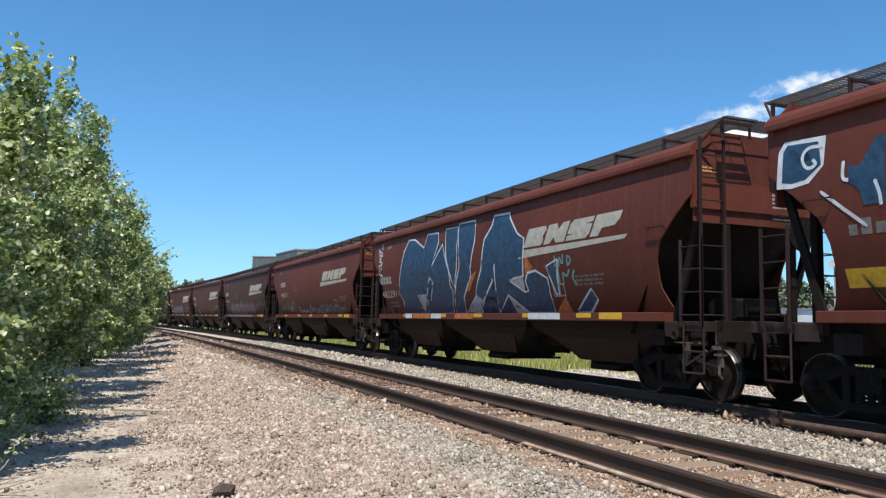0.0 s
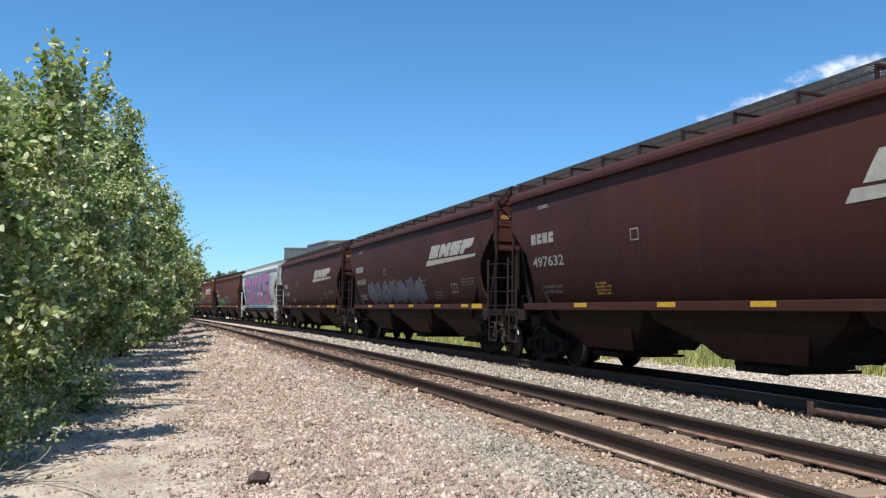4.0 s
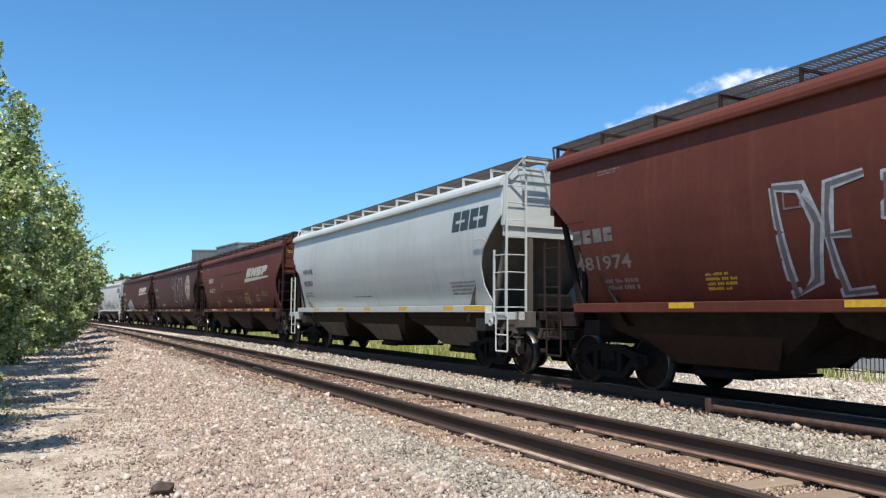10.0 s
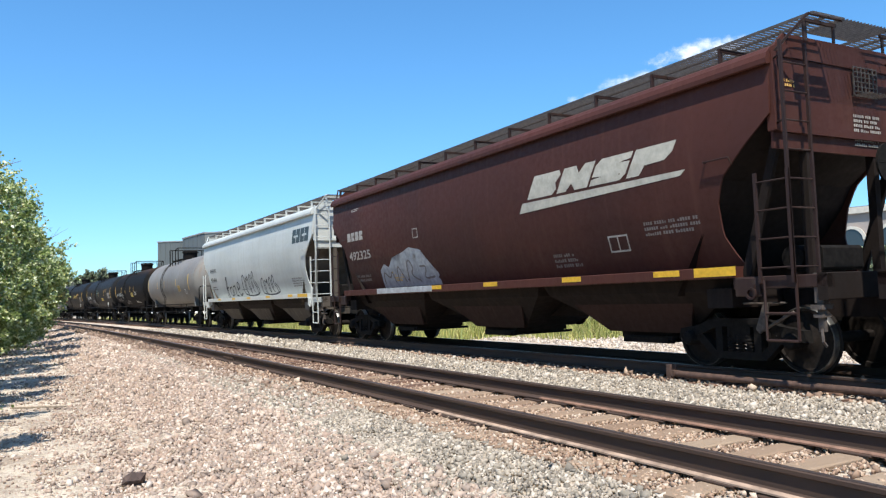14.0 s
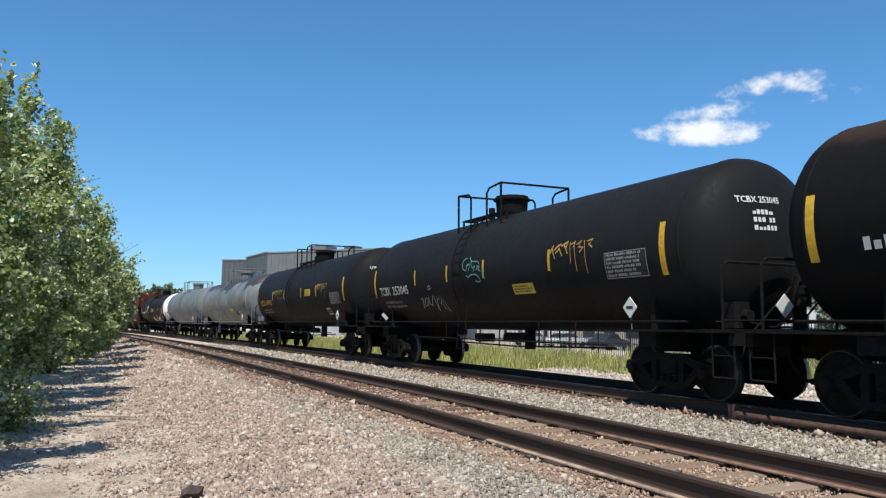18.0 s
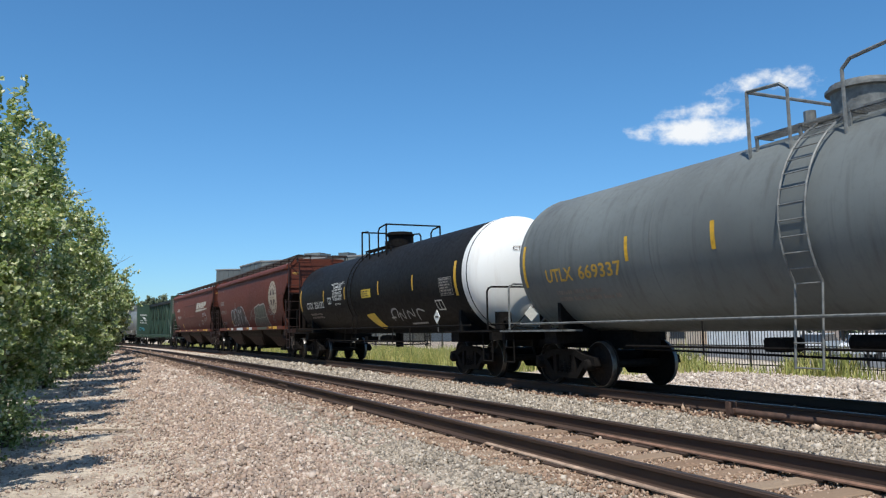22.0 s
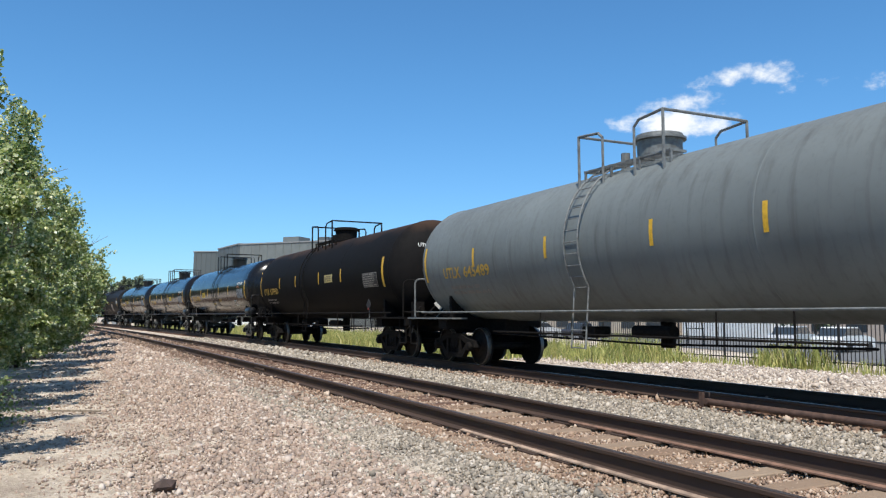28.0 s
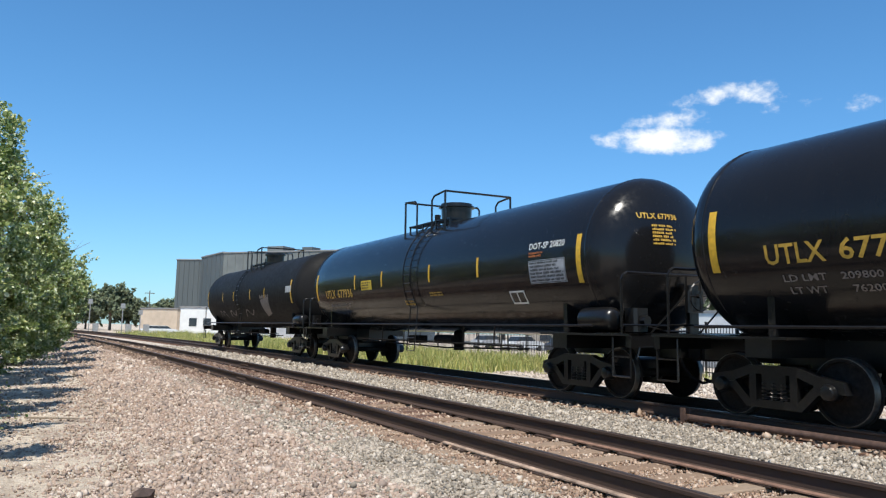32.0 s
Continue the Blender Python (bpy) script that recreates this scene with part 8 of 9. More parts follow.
def bush(x, y, radius, tall, count, leaf, seed, spikes=(), label="leafy green poplar sapling beside the path", hem=0.25):
    """A many-stemmed sapling: stems, limbs and a crown of leaves on shoots."""
    rng = np.random.default_rng(seed)
    b = thing("sapling", label, "tree", "saplings beside the path")
    b.location = (x, y, -0.52)
    wood = Build()
    tips = []
    for k in range(9):
        a = rng.uniform(0, 2 * math.pi)
        r = radius * rng.uniform(0.25, 0.8)
        h = tall * rng.uniform(0.7, 1.0) * (1 - 0.25 * (r / radius) ** 2)
        pts = [Vector((0.16 * math.cos(a), 0.16 * math.sin(a), -0.05))]
        for t in (0.3, 0.6, 1.0):
            pts.append(Vector((r * t ** 1.2 * math.cos(a + 0.2 * t) + rng.normal(0, 0.05), r * t ** 1.2 * math.sin(a + 0.2 * t) + rng.normal(0, 0.05), h * t)))
        rad = rng.uniform(0.025, 0.05)
        for i in range(3):
            wood.rod(pts[i], pts[i + 1], rad * (1 - i * 0.28), 6, rad * (1 - (i + 1) * 0.28))
        for t in np.linspace(0.25, 0.95, 5):
            i = min(int(t * 3), 2)
            p = pts[i].lerp(pts[i + 1], t * 3 - i)
            aa = a + rng.uniform(-1.4, 1.4)
            q = p + Vector((math.cos(aa), math.sin(aa), rng.uniform(0.3, 0.9))) * radius * rng.uniform(0.25, 0.5)
            wood.rod(p, q, rad * 0.4, 5, rad * 0.15)
    part("stem", wood.mesh("stem", BARK), b)
    # ragged envelope of leafy boughs, full to two thirds of the height, with an uneven top
    boughs = int(26 + 16 * tall / 3)
    a = rng.uniform(0, 2 * math.pi, boughs)
    zf = (np.arange(boughs) + rng.uniform(0, 1, boughs)) / boughs * (1 - hem / tall) + hem / tall
    env = np.interp(zf, [0, 0.12, 0.4, 0.68, 0.86, 1.0], [0.26, 0.58, 0.95, 0.92, 0.66, 0.2]) * rng.uniform(0.42, 1.2, boughs)
    mid = np.stack([radius * env * np.cos(a) * 0.8, radius * env * np.sin(a) * 0.8, tall * zf * 0.94], -1)
    wide = (0.22 + 0.11 * radius) * rng.uniform(0.55, 1.25, boughs)
    n = count // 17
    # thinner towards the top, so that the sky shows through
    share = 1.0 - 0.65 * zf ** 2
    k = rng.choice(boughs, n, p=share / share.sum())
    d = np.stack([np.cos(a[k]) * 0.8, np.sin(a[k]) * 0.8, np.full(n, 0.65)], -1) + rng.normal(0, 0.7, (n, 3))
    d /= np.linalg.norm(d, axis=1)[:, None]
    p0 = mid[k] + rng.normal(0, 0.33, (n, 3)) * wide[k][:, None]
    ln = wide[k] * rng.uniform(0.5, 1.55, n)
    low = p0[:, 2] < 0.05
    p0[low, 2] = 0.05 + rng.uniform(0, 0.2, low.sum())
    for sx, sy, sh in spikes:
        m = 46
        zz = rng.uniform(0.75, 1.0, m)
        p = np.stack([sx + rng.normal(0, 0.13, m), sy + rng.normal(0, 0.13, m), sh * zz - 0.2], -1)
        dd = np.stack([rng.normal(0, 0.4, m), rng.normal(0, 0.4, m), np.ones(m)], -1)
        p0, d, ln = np.concatenate([p0, p]), np.concatenate([d, dd / np.linalg.norm(dd, axis=1)[:, None]]), np.r_[ln, rng.uniform(0.2, 0.4, m)]
    cr = part("crown", crown("crown", (p0, d, ln), leaf, rng, LEAF, shape=(ROUND_V, ROUND_F) if y < 19 else (LEAF_V, LEAF_F)), b)
    return b


def edge_x(y):
    """The path side of the row of saplings."""
    return -1.85 + 0.08 * y if y < 40 else 1.35 + 0.05 * (y - 40)


SET_BACK = {11.6: 0.15, 14.6: 0.2, 22.5: 0.4}
for k, (y, rad, tall, count, leaf) in enumerate([(9.1, 1.05, 3.75, 14000, 0.078), (11.6, 1.35, 4.5, 20000, 0.08), (14.6, 1.5, 5.3, 23000, 0.084), (18.0, 1.6, 5.7, 24000, 0.088), (22.5, 1.75, 6.7, 26000, 0.092), (27.0, 1.85, 6.8, 25000, 0.10), (32.5, 2.0, 6.9, 24000, 0.11), (39.0, 2.2, 6.8, 22000, 0.125), (47.0, 2.4, 7.0, 19000, 0.145), (56.0, 2.7, 7.2, 17000, 0.17)]):
    tips = {0: ((0.95, 0.0, 4.35), (0.8, 0.1, 3.95)), 1: ((1.0, 0.1, 4.6),), 2: ((1.0, 0.1, 5.9), (-0.4, 0.2, 5.4)), 3: ((0.9, 0.0, 6.0),), 4: ((0.9, 0.1, 6.9), (0.2, 0.2, 6.8))}.get(k, ())
    bush(edge_x(y) - rad * 0.98 - SET_BACK.get(y, 0.0), y, rad, tall, count, leaf, 20 + k, tips, hem=0.15 if k < 2 else 0.25)
# Unseen back row; the first is added to shade the foot of the near saplings.
for k, (x, y, rad, tall, count, leaf) in enumerate([(-3.3, 7.0, 1.25, 4.6, 13000, 0.09), (-4.6, 11.5, 1.7, 5.0, 9000, 0.10), (-4.6, 16.0, 2.0, 5.6, 9000, 0.11), (-4.0, 23.0, 2.4, 5.8, 8000, 0.13), (-3.2, 34.0, 2.8, 6.0, 8000, 0.16), (-2.5, 48.0, 3.2, 6.2, 8000, 0.2)]):
    bush(x, y, rad, tall, count, leaf, 60 + k)
for k, (x, y, rad, tall) in enumerate([(-1.8, 8.9, 0.5, 0.6), (-1.7, 10.6, 0.5, 0.55), (-1.2, 13.2, 0.5, 0.6)]):
    bush(x, y, rad, tall, 2200, 0.05, 80 + k, label="low yellow-green weeds at the foot of the saplings", hem=0.05)

# dead twigs on the path
tw = Build()
rt = random.Random(3)
for k in range(9):
    p = Vector((-1.35 + rt.uniform(-0.25, 0.25), 8.1 + rt.uniform(-0.3, 0.3), -0.5))
    a, ln = rt.uniform(-0.3, 1.4), rt.uniform(0.35, 0.9)
    pts = [p]
    for j in range(4):
        a += rt.uniform(-0.25, 0.25)
        pts.append(pts[-1] + Vector((math.cos(a), math.sin(a) * 0.6, rt.uniform(0.0, 0.28))) * ln / 4)
    tw.path(pts, 0.006, 5)
tw.path([(-1.1, 8.0, -0.49), (-0.75, 7.7, -0.45), (-0.5, 7.3, -0.47), (-0.35, 7.0, -0.49)], 0.009, 5)
thing("dead_branch", "bleached dead twigs lying at the edge of the path", "branch", me=tw.mesh("dead_branch", TWIG))
thing("stick", "short grey stick lying on the path", "branch", me=Build().path([(-0.25, 14.4, -0.47), (0.25, 14.1, -0.46), (0.55, 14.05, -0.47)], 0.022, 6).mesh("stick", TWIG))
DARKROCK = plain("dark_brown_rock", (0.075, 0.05, 0.042), 0.8, 0, 0.4, 12, 0.5)
rk = Build()
rk.add(ICO_V * np.array([0.11, 0.08, 0.07]) * (1 + np.random.default_rng(5).normal(0, 0.15, (12, 1))) + np.array([0.86, 7.55, -0.455]), ICO_F.tolist())
thing("rock", "dark brown angular rock lying on the gravel", "rock", me=rk.mesh("rock", DARKROCK))

# pipe and marker post beside the main line
PIPE = plain("rusty_pipe", (0.10, 0.06, 0.045), 0.7, 0.3, 0.4, 10)
pp = thing("trackside_pipe", "rusty steel pipe held by a post beside the main rail", "pipe")
part("pipe", Build().rod((8.93, 8.95, -0.11), (9.05, -6, -0.11), 0.05, 12).mesh("pipe", PIPE, True), pp)
part("post", Build().box(8.86, 8.90, 9.0, 9.1, -0.3, 0.03, 0.008).box(8.97, 9.01, 9.0, 9.1, -0.3, 0.03, 0.008).mesh("post", PIPE), pp)
part("clamp", Build().box(8.86, 9.01, 8.93, 9.0, -0.14, -0.06, 0.01).mesh("clamp", PIPE), pp)

# ---- grass and weeds beyond the main line ----
GRASS = Mat("dry_green_grass", 0.6, 0, 0.3)
GRASS.color(GRASS.island((0.0, (0.14, 0.17, 0.045)), (0.5, (0.27, 0.29, 0.08)), (0.85, (0.42, 0.39, 0.13)), (1.0, (0.55, 0.47, 0.22))))
GRASS = GRASS.m


def grass(name, label, zones, seed):
    rng = np.random.default_rng(seed)
    vs = []
    for u0, u1, y0, y1, dens, tall in zones:
        n = int((u1 - u0) * (y1 - y0) * dens)
        u, y = rng.uniform(u0, u1, n), rng.uniform(y0, y1, n)
        clump = 0.55 + 0.45 * np.sin(u * 2.1 + y * 0.7) * np.sin(y * 1.3)
        h = tall * rng.uniform(0.4, 1.15, n) * (0.55 + 0.6 * clump)
        a = rng.uniform(0, 2 * math.pi, n)
        wd = 0.012 + 0.012 * tall
        bend = rng.normal(0, 0.3, (n, 2)) * h[:, None]
        b = np.stack([u - sag(y), y, ground_z(u)], -1)
        s = np.stack([np.cos(a), np.sin(a), 0 * a], -1) * wd
        tip = b + np.stack([bend[:, 0], bend[:, 1], h], -1)
        mid = b + np.stack([bend[:, 0] * 0.3, bend[:, 1] * 0.3, h * 0.55], -1)
        vs.append(np.stack([b - s, b + s, mid + s * 0.7, mid - s * 0.7, tip], 1))
    v = np.concatenate(vs)
    n = len(v)
    f = (np.array([(0, 1, 2), (0, 2, 3), (3, 2, 4)])[None] + 5 * np.arange(n)[:, None, None]).reshape(-1, 3)
    return thing(name, label, "grass", kind="stuff", me=raw(name, v.reshape(-1, 3), f, GRASS))


grass("tall_grass", "tall sunlit yellow-green grass beyond the main line", [(14.0, 22.8, 27, 60, 75, 0.75), (13.2, 23, 60, 110, 30, 0.9), (17.5, 22.8, 22, 27, 70, 0.5), (21.6, 23.0, 12, 24, 30, 0.5), (22.3, 23.3, 17.5, 20.5, 130, 1.0), (22.3, 23.3, 24.5, 29, 110, 1.1)], 11)

# ---- iron fence ----
IRON = plain("black_iron_paint", (0.018, 0.017, 0.017), 0.55, 0.2, 0.3)
PICKET = Build().box(-0.011, 0.011, -0.011, 0.011, 0.08, 2.02).add([(-0.016, -0.016, 2.02), (0.016, -0.016, 2.02), (0.016, 0.016, 2.02), (-0.016, 0.016, 2.02), (0, 0, 2.12)], [(0, 1, 4), (1, 2, 4), (2, 3, 4), (3, 0, 4)]).mesh("picket", IRON)
FPOST = Build().box(-0.035, 0.035, -0.035, 0.035, -0.1, 2.2, 0.006).box(-0.045, 0.045, -0.045, 0.045, 2.2, 2.24).mesh("fence_post", IRON)
FRAIL = Build().box(-0.018, 0.018, 0, 2.44, -0.02, 0.02).mesh("fence_rail", IRON)
for k in range(22):
    y = 10.0 + 2.44 * k
    if y > 62:
        break
    panel = thing("fence_panel", "black iron picket fence panel along the railway", "fence", "iron fence panels")
    panel.matrix_basis = Matrix.Translation((23.1 - float(sag(y)), y, -0.44)) @ Matrix.Rotation(y / BEND, 4, "Z")
    part("fence_post", FPOST, panel)
    for z in (0.28, 1.0, 1.78):
        part("fence_rail", FRAIL, panel, at=Matrix.Translation((0, 0, z)))
    for j in range(1, 17):
        part("picket", PICKET, panel, at=Matrix.Translation((0, j * 2.44 / 17, 0)))

# ---- distance ----
def sided(az, far):
    a = radians(az)
    return Vector((far * math.sin(a), far * math.cos(a), 0))


CLADGREY = Mat("grey_metal_cladding", 0.6, 0.1)
CLADGREY.color(CLADGREY.mix((0.085, 0.097, 0.097), (0.105, 0.118, 0.118), CLADGREY.noise(0.4, 4, 0.6, (1, 1, 0.2))))
CLADGREY = CLADGREY.m
CLADLIGHT = plain("pale_grey_cladding", (0.15, 0.162, 0.155), 0.6, 0, 0.12, 0.5, 0.05)
ROOFGREY = plain("flat_roof_felt", (0.22, 0.22, 0.22), 0.9)
BEIGE = plain("beige_render", (0.52, 0.42, 0.32), 0.85, 0, 0.12, 0.6)
OFFWHITE = plain("white_render", (0.66, 0.66, 0.64), 0.8, 0, 0.1, 0.6)
BRICKMAT = Mat("red_brick", 0.85)
_bk = BRICKMAT.node("ShaderNodeTexBrick", Scale=4.0, Color1=(0.26, 0.085, 0.055, 1), Color2=(0.20, 0.065, 0.045, 1), Mortar=(0.36, 0.30, 0.26, 1))
BRICKMAT.link(BRICKMAT.space(), _bk.inputs["Vector"])
BRICKMAT.color(_bk.outputs["Color"])
BRICKMAT = BRICKMAT.m
STONETRIM = plain("pale_stone_trim", (0.55, 0.50, 0.42), 0.8, 0, 0.12, 2)
PANE = Mat("dark_window_glass", 0.08, 0, 0.6).color((0.03, 0.04, 0.05)).m


def block(name, label, category, mat, p, q, deep, z1, ribs=0, z0=-0.6, group=""):
    """A building: front wall from p to q (seen from the railway), depth behind, flat roof."""
    p, q = Vector((p[0], p[1], 0)), Vector((q[0], q[1], 0))
    along_, back = (q - p).normalized(), None
    back = Vector((along_.y, -along_.x, 0))
    if back.dot(p) < 0:
        back = -back
    ob = thing(name, label, category, group)
    m = Matrix.Identity(4)
    m.col[0][:3], m.col[1][:3] = along_, back
    if m.to_3x3().determinant() < 0:
        p, q, along_ = q, p, -along_
        m.col[0][:3] = along_
    m.translation = p
    ob.matrix_basis = m
    ln = (q - p).length
    part("wall", Build().box(0, ln, 0, deep, z0, z1 - 0.25).mesh("wall", mat), ob)
    part("roof", Build().box(-0.15, ln + 0.15, -0.15, deep + 0.15, z1 - 0.25, z1, 0).mesh("roof", ROOFGREY), ob)
    if ribs:
        rib = Build().box(0, 0.12, -0.08, 0, z0, z1 - 0.3).mesh("rib", mat)
        for k in range(ribs):
            part("rib", rib, ob, at=Matrix.Translation((ln * (k + 0.5) / ribs, 0, 0)))
    return ob


# grain-mill blocks behind the crossing
block("mill_building", "tall windowless grey industrial building", "building", CLADGREY, sided(7.75, 186), sided(9.4, 183), 20, 16.2, 5)
# This flank's shade is put into the colour by the darker cladding.
block("mill_building", "tall windowless grey industrial building with a shaded flank", "building", CLADGREY, sided(9.4, 181), sided(10.85, 166), 26, 16.6, 5)
mill = block("mill_building", "tall pale grey industrial building with ribbed cladding", "building", CLADLIGHT, sided(10.9, 166), sided(20.5, 147), 26, 16.5, 16)
part("rooftop_unit", Build().box(8, 12, 4, 8, 16.4, 18.0).mesh("rooftop_unit", CLADLIGHT), mill)
part("rooftop_unit", Build().box(16, 18.5, 5, 8, 16.4, 17.8).mesh("rooftop_unit", CLADGREY), mill)
low = block("office_building", "low white office building with dark windows", "building", OFFWHITE, sided(8.2, 140), sided(13.5, 130), 12, 4.4)
for k in range(4):
    w_ = part("window", Build().box(0, 1.6, -0.06, 0, 1.0, 2.4).mesh("window", PANE), low, at=Matrix.Translation((2.0 + 3.0 * k, 0, 0)))
block("warehouse", "low beige warehouse beyond the crossing", "building", BEIGE, sided(5.6, 175), sided(8.0, 165), 14, 4.6)
block("mill_building", "slate-blue tower block behind the fence", "building", plain("slate_blue_cladding", (0.075, 0.10, 0.125), 0.6, 0, 0.15, 0.4), sided(23.3, 150), sided(26.4, 150), 16, 16.3, 6)
shop = block("store_building", "long low beige store with a parapet", "building", BEIGE, sided(33.4, 118), sided(42.6, 100), 20, 4.6)
for k in range(5):
    part("shop_window", Build().box(0, 2.4, -0.05, 0, 0.3, 2.3).mesh("shop_window", PANE), shop, at=Matrix.Translation((2.5 + 4.4 * k, 0, 0)))
block("store_building", "low white store with a flat roof", "building", OFFWHITE, sided(43.0, 96), sided(48.8, 88), 16, 4.4)

# brick building with arched windows and a clock cupola
brick = block("brick_building", "red brick building with arched windows and cornice", "building", BRICKMAT, sided(48.6, 92), sided(61.0, 84), 18, 9.6)
part("cornice", Build().box(-0.3, 20, -0.35, 0, 8.9, 9.5).mesh("cornice", STONETRIM), brick)
for k in range(5):
    x = 2.2 + 3.6 * k
    arc = [(x + 1.1 * math.cos(a), 6.3 + 1.1 * math.sin(a)) for a in np.linspace(0, math.pi, 11)]
    ring = [(x + 1.4 * math.cos(a), 6.3 + 1.4 * math.sin(a)) for a in np.linspace(0, math.pi, 11)]
    wdw = part("window", Build().prism([(x + 1.1, 5.0)] + arc + [(x - 1.1, 5.0)], -0.05, 0.0, "y").mesh("window", PANE), brick)
    part("arch", Build().prism(ring + arc[::-1], -0.14, 0.0, "y").mesh("arch", STONETRIM), wdw)
    part("window", Build().box(x - 1.0, x + 1.0, -0.05, 0, 0.4, 2.7).mesh("window", PANE), brick)
part("awning_band", Build().box(-0.2, 19, -0.5, 0, 3.3, 4.0).mesh("awning_band", STONETRIM), brick)
CUP = sided(54.6, 93)
cup = thing("clock_cupola", "cream octagonal clock cupola with a domed cap", "tower")
cup.location = (CUP.x, CUP.y, 0)
part("base", Build().lathe([(9.4, 2.3), (10.6, 2.3), (10.7, 2.5), (10.9, 2.5)], (0, 0, 0), "z", 8).mesh("base", STONETRIM), cup)
part("drum", Build().lathe([(10.9, 1.9), (13.6, 1.9), (13.7, 2.2), (13.95, 2.2)], (0, 0, 0), "z", 8).mesh("drum", STONETRIM), cup)
part("cap", Build().lathe([(13.95, 1.7), (14.6, 1.45), (15.1, 0.95), (15.4, 0.35), (16.1, 0.05)], (0, 0, 0), "z", 8).mesh("cap", STONETRIM), cup)
for a in (200, 245, 290):
    d = Vector((math.cos(radians(a)), math.sin(radians(a)), 0))
    part("clock_face", Build().rod(d * 1.78 + Vector((0, 0, 12.3)), d * 1.92 + Vector((0, 0, 12.3)), 0.62, 20).mesh("clock_face", plain("dark_clock_face", (0.06, 0.07, 0.07), 0.5)), cup)

# level crossing and street furniture at the far end
POLE = plain("grey_steel_pole", (0.30, 0.30, 0.29), 0.5, 0.3)
WOODPOLE = plain("utility_pole_timber", (0.13, 0.095, 0.07), 0.9, 0, 0.3)
for az, far, h in ((4.45, 120, 4.4), (5.6, 122, 3.6), (2.4, 125, 5.0)):
    p = sided(az, far)
    sig = thing("crossing_signal", "grey level crossing signal mast", "signal", "crossing signals")
    sig.location = (p.x, p.y, -0.5)
    part("mast", Build().rod((0, 0, 0), (0, 0, h), 0.07, 8).mesh("mast", POLE), sig)
    part("signal_head", Build().box(-0.3, 0.3, -0.12, 0.12, h - 0.6, h + 0.1, 0.03).mesh("signal_head", POLE), sig)
    part("cabinet", Build().box(0.5, 1.3, -0.3, 0.3, 0, 1.6, 0.03).mesh("cabinet", POLE), sig)
for az, far, h in ((6.1, 190, 9.5), (1.2, 160, 9.0), (29.5, 130, 9.0), (38.8, 125, 9.0)):
    p = sided(az, far)
    up = thing("utility_pole", "weathered wooden utility pole with a crossarm", "pole", "utility poles")
    up.location = (p.x, p.y, -0.6)
    part("shaft", Build().rod((0, 0, 0), (0, 0, h), 0.16, 8, 0.1).mesh("shaft", WOODPOLE), up)
    part("crossarm", Build().box(-1.1, 1.1, -0.06, 0.06, h - 0.7, h - 0.55).mesh("crossarm", WOODPOLE), up)

# parked cars behind the fence
def parked_car(x, y, turn, paint, label):
    c = thing("parked_car", label, "car", "parked cars")
    c.matrix_basis = Matrix.Translation((x, y, -0.5)) @ Matrix.Rotation(turn, 4, "Z")
    prof = [(-2.2, 0.35), (-2.22, 0.75), (-2.05, 0.92), (-1.2, 1.0), (1.05, 1.0), (2.0, 0.86), (2.2, 0.65), (2.2, 0.35)]
    cab = [(-1.75, 0.96), (-1.15, 1.42), (0.25, 1.45), (1.05, 0.98)]
    part("body", Build().prism([(a, b) for a, b in prof], -0.88, 0.88, "y").mesh("body", paint), c)
    part("cabin", Build().prism([(a, b) for a, b in cab], -0.72, 0.72, "y").mesh("cabin", PANE), c)
    part("car_roof", Build().prism([(-1.2, 1.40), (-1.1, 1.46), (0.22, 1.48), (0.32, 1.42)], -0.74, 0.74, "y").mesh("car_roof", paint), c)
    for x_ in (-1.35, 1.35):
        for s in (-1, 1):
            part("wheel", keep("car_wheel", TYRE, lambda: Build().lathe([(-0.1, 0.2), (-0.1, 0.31), (0.1, 0.31), (0.1, 0.2)], (0, 0, 0), "y", 14)), c, at=Matrix.Translation((x_, s * 0.82, 0.31)))
    return c


TYRE = plain("tyre_rubber", (0.02, 0.02, 0.02), 0.85)
CARPAINT = [plain(n, c_, 0.25, 0.2, 0.05, 4, 0, 0.6) for n, c_ in (("silver_car_paint", (0.50, 0.51, 0.52)), ("white_car_paint", (0.75, 0.75, 0.74)), ("dark_car_paint", (0.05, 0.055, 0.07)))]
for k, (az, far) in enumerate(((53.2, 50), (50.2, 54), (36.0, 70), (33.0, 78), (30.5, 84))):
    p = sided(az, far)
    parked_car(p.x, p.y, 0.25 + 0.1 * (k % 3), CARPAINT[(k * 2 + 1) % 3] if k != 0 else CARPAINT[1], ("silver", "white", "dark")[((k * 2 + 1) % 3) if k else 1] + " parked car behind the iron fence")
for az, far in ((6.6, 132), (7.2, 134)):
    p = sided(az, far)
    parked_car(p.x, p.y, 0.1, CARPAINT[1], "white parked car beyond the crossing")
ASPHALT = plain("parking_asphalt", (0.13, 0.128, 0.125), 0.9, 0, 0.2, 3)
lot = Build().grid([[(25.5 + 0.35 * (y - 10), y, -0.43), (120, y, -0.43)] for y in (6, 30, 60, 100, 140)])
thing("pavement", "grey asphalt car park behind the fence", "pavement", kind="structure", me=lot.mesh("pavement", ASPHALT))


# distant trees
# Leaf greens lightened and greyed: the distance haze is painted into them.
FARLEAF = Mat("hazed_maple_leaf", 0.6, 0, 0.3)
FARLEAF.color(FARLEAF.island((0.0, (0.075, 0.092, 0.048)), (0.5, (0.12, 0.145, 0.08)), (1.0, (0.19, 0.215, 0.13))))
FARLEAF = FARLEAF.m


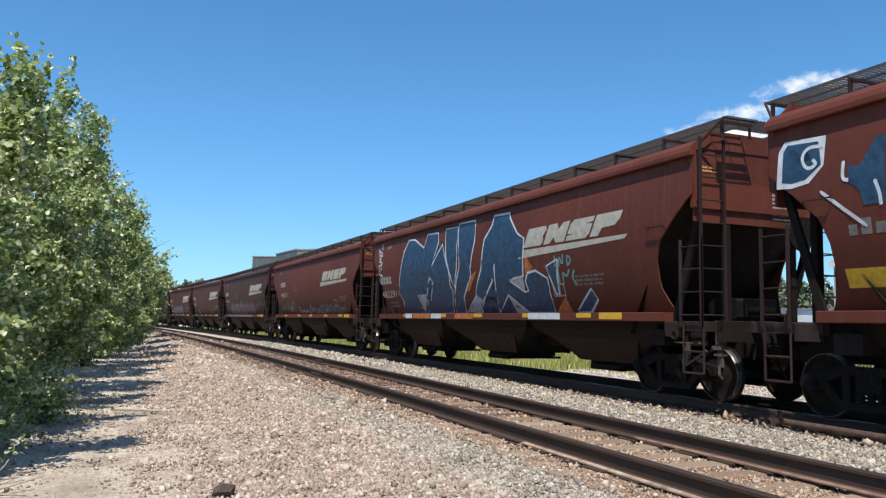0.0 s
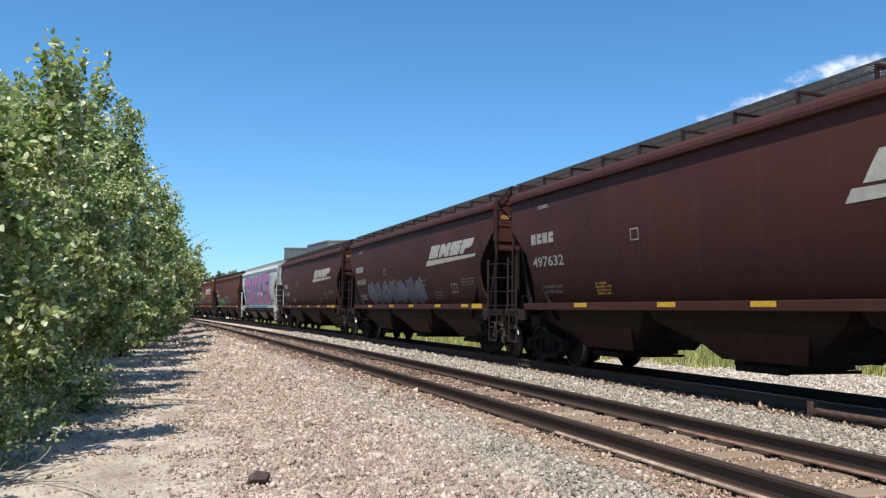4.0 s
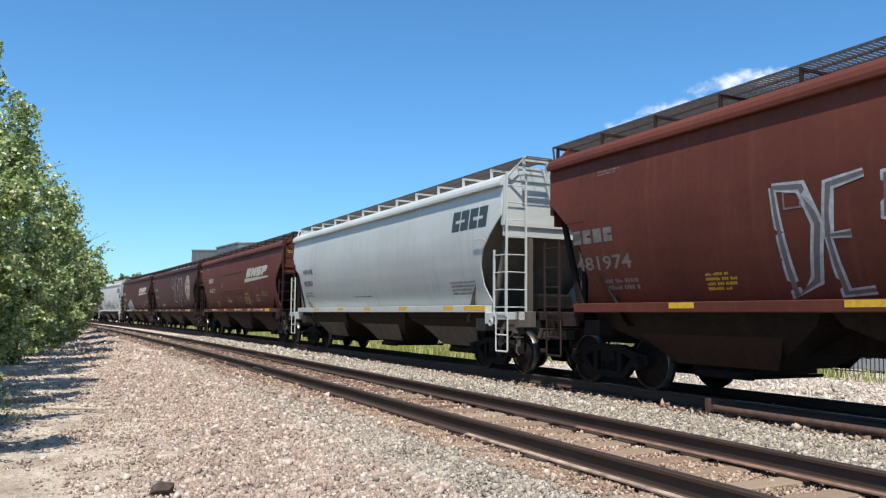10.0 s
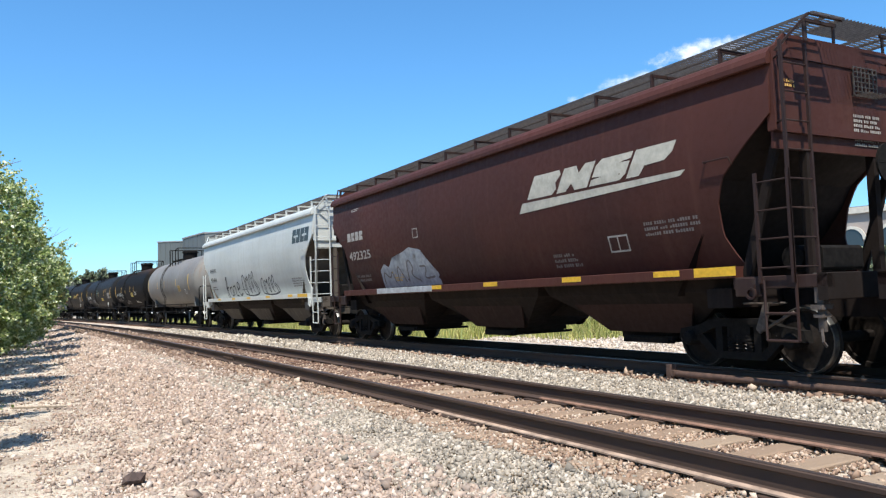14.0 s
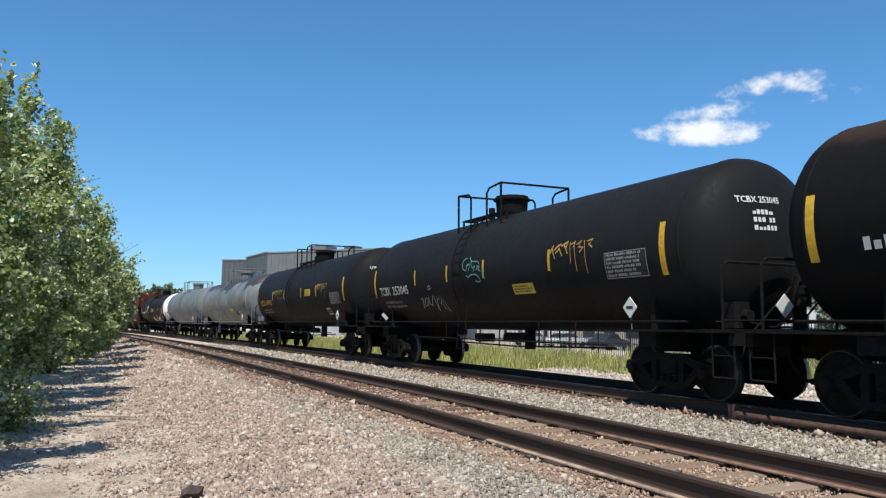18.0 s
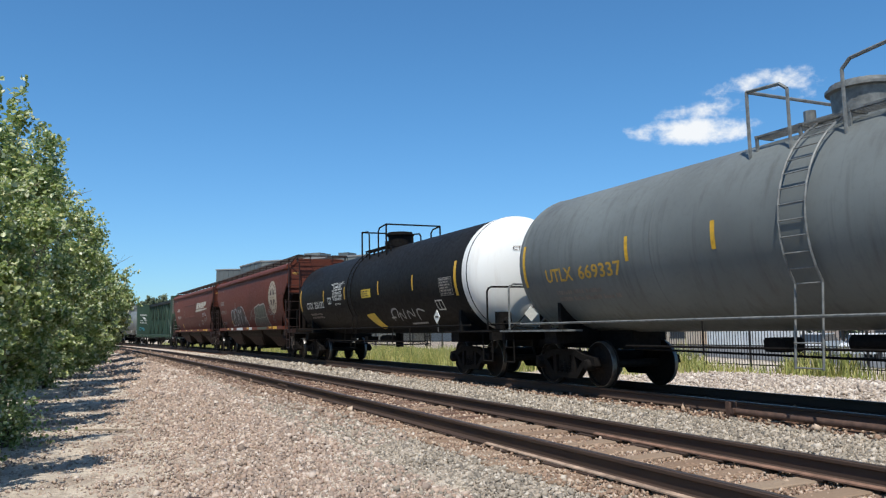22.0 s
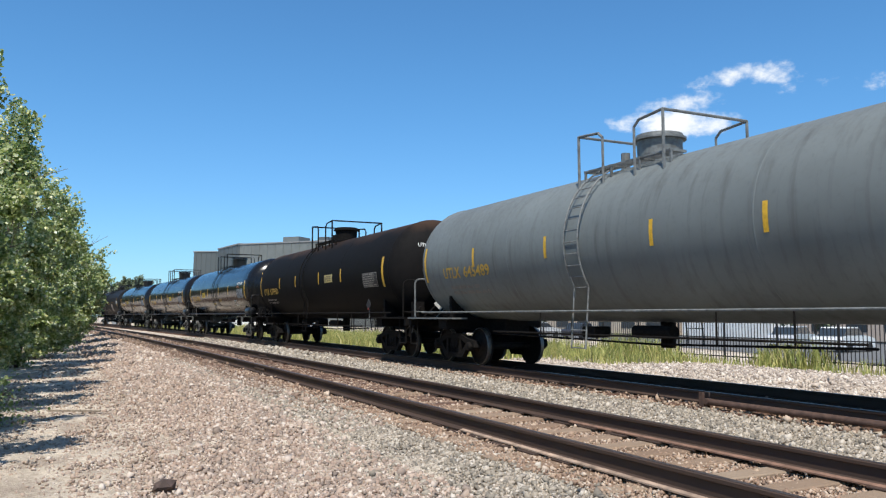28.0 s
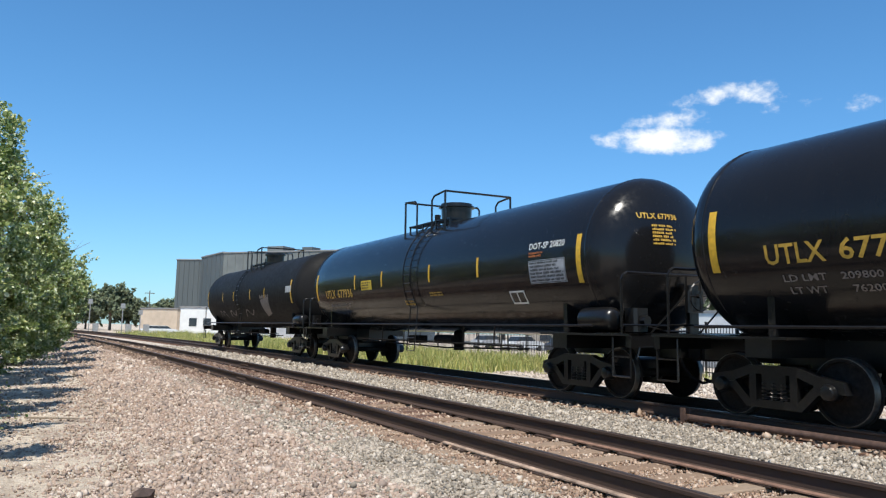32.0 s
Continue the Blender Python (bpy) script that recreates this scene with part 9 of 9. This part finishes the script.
def far_tree(az, far, tall, wide, seed, leaf=0.5, n=5200):
    rng = np.random.default_rng(seed)
    p = sided(az, far)
    t = thing("tree", "broad green street tree in the distance", "tree", "distant trees")
    t.location = (p.x, p.y, -0.6)
    wood = Build().rod((0, 0, 0), (0, 0, tall * 0.45), 0.035 * tall, 8, 0.022 * tall)
    cl = []
    for k in range(44):
        a, e = rng.uniform(0, 2 * math.pi), rng.uniform(-0.3, 1.4)
        r = wide * 0.5 * rng.uniform(0.35, 0.95)
        c_ = np.array([r * math.cos(a) * math.cos(e * 0.8), r * math.sin(a) * math.cos(e * 0.8), tall * (0.56 + 0.36 * math.sin(e) * rng.uniform(0.6, 1.1))])
        cl.append(c_)
        if k < 8:
            wood.rod((0, 0, tall * rng.uniform(0.2, 0.42)), tuple(c_), 0.012 * tall, 5, 0.004 * tall)
    part("trunk", wood.mesh("trunk", BARK), t)
    m = n // 17
    pick = np.array(cl)[rng.integers(0, len(cl), m)]
    p0 = pick + rng.normal(0, wide * 0.085, (m, 3))
    d = rng.normal(0, 1, (m, 3))
    d /= np.linalg.norm(d, axis=1)[:, None]
    part("crown", crown("crown", (p0, d, rng.uniform(0.6, 1.3, m)), leaf, rng, FARLEAF), t)


for k, (az, far, tall, wide) in enumerate([(3.7, 190, 9.6, 11), (4.9, 200, 7.2, 9), (2.2, 205, 7.6, 10), (0.6, 210, 9, 11), (7.2, 215, 7.6, 9), (-0.9, 150, 9, 10), (-2.4, 140, 9.5, 11), (-4.2, 130, 9.0, 11), (-6.5, 120, 9.5, 12), (-9.5, 115, 9, 12), (31.5, 150, 9, 9), (33.5, 160, 8, 9), (36.4, 145, 10.5, 8), (45.2, 125, 9.5, 9), (47.0, 120, 9.0, 8), (28.5, 160, 9, 10), (42.0, 150, 8.5, 10), (51.5, 78, 5.0, 5), (57.5, 74, 5.2, 5), (39.5, 155, 8, 10)]):
    far_tree(az, far, tall, wide, 200 + k, 0.34 if far < 100 else 0.62, 5200 if far < 100 else 9000)


def motions():
    """Every car rolls along the line at a steady speed."""
    for car, middle in CARS:
        rows = []
        for k in range(33):
            s = middle - SPEED * k
            rows.append((k, on_line(s, FAR) @ lean()))
        walk(car, rows)


motions()
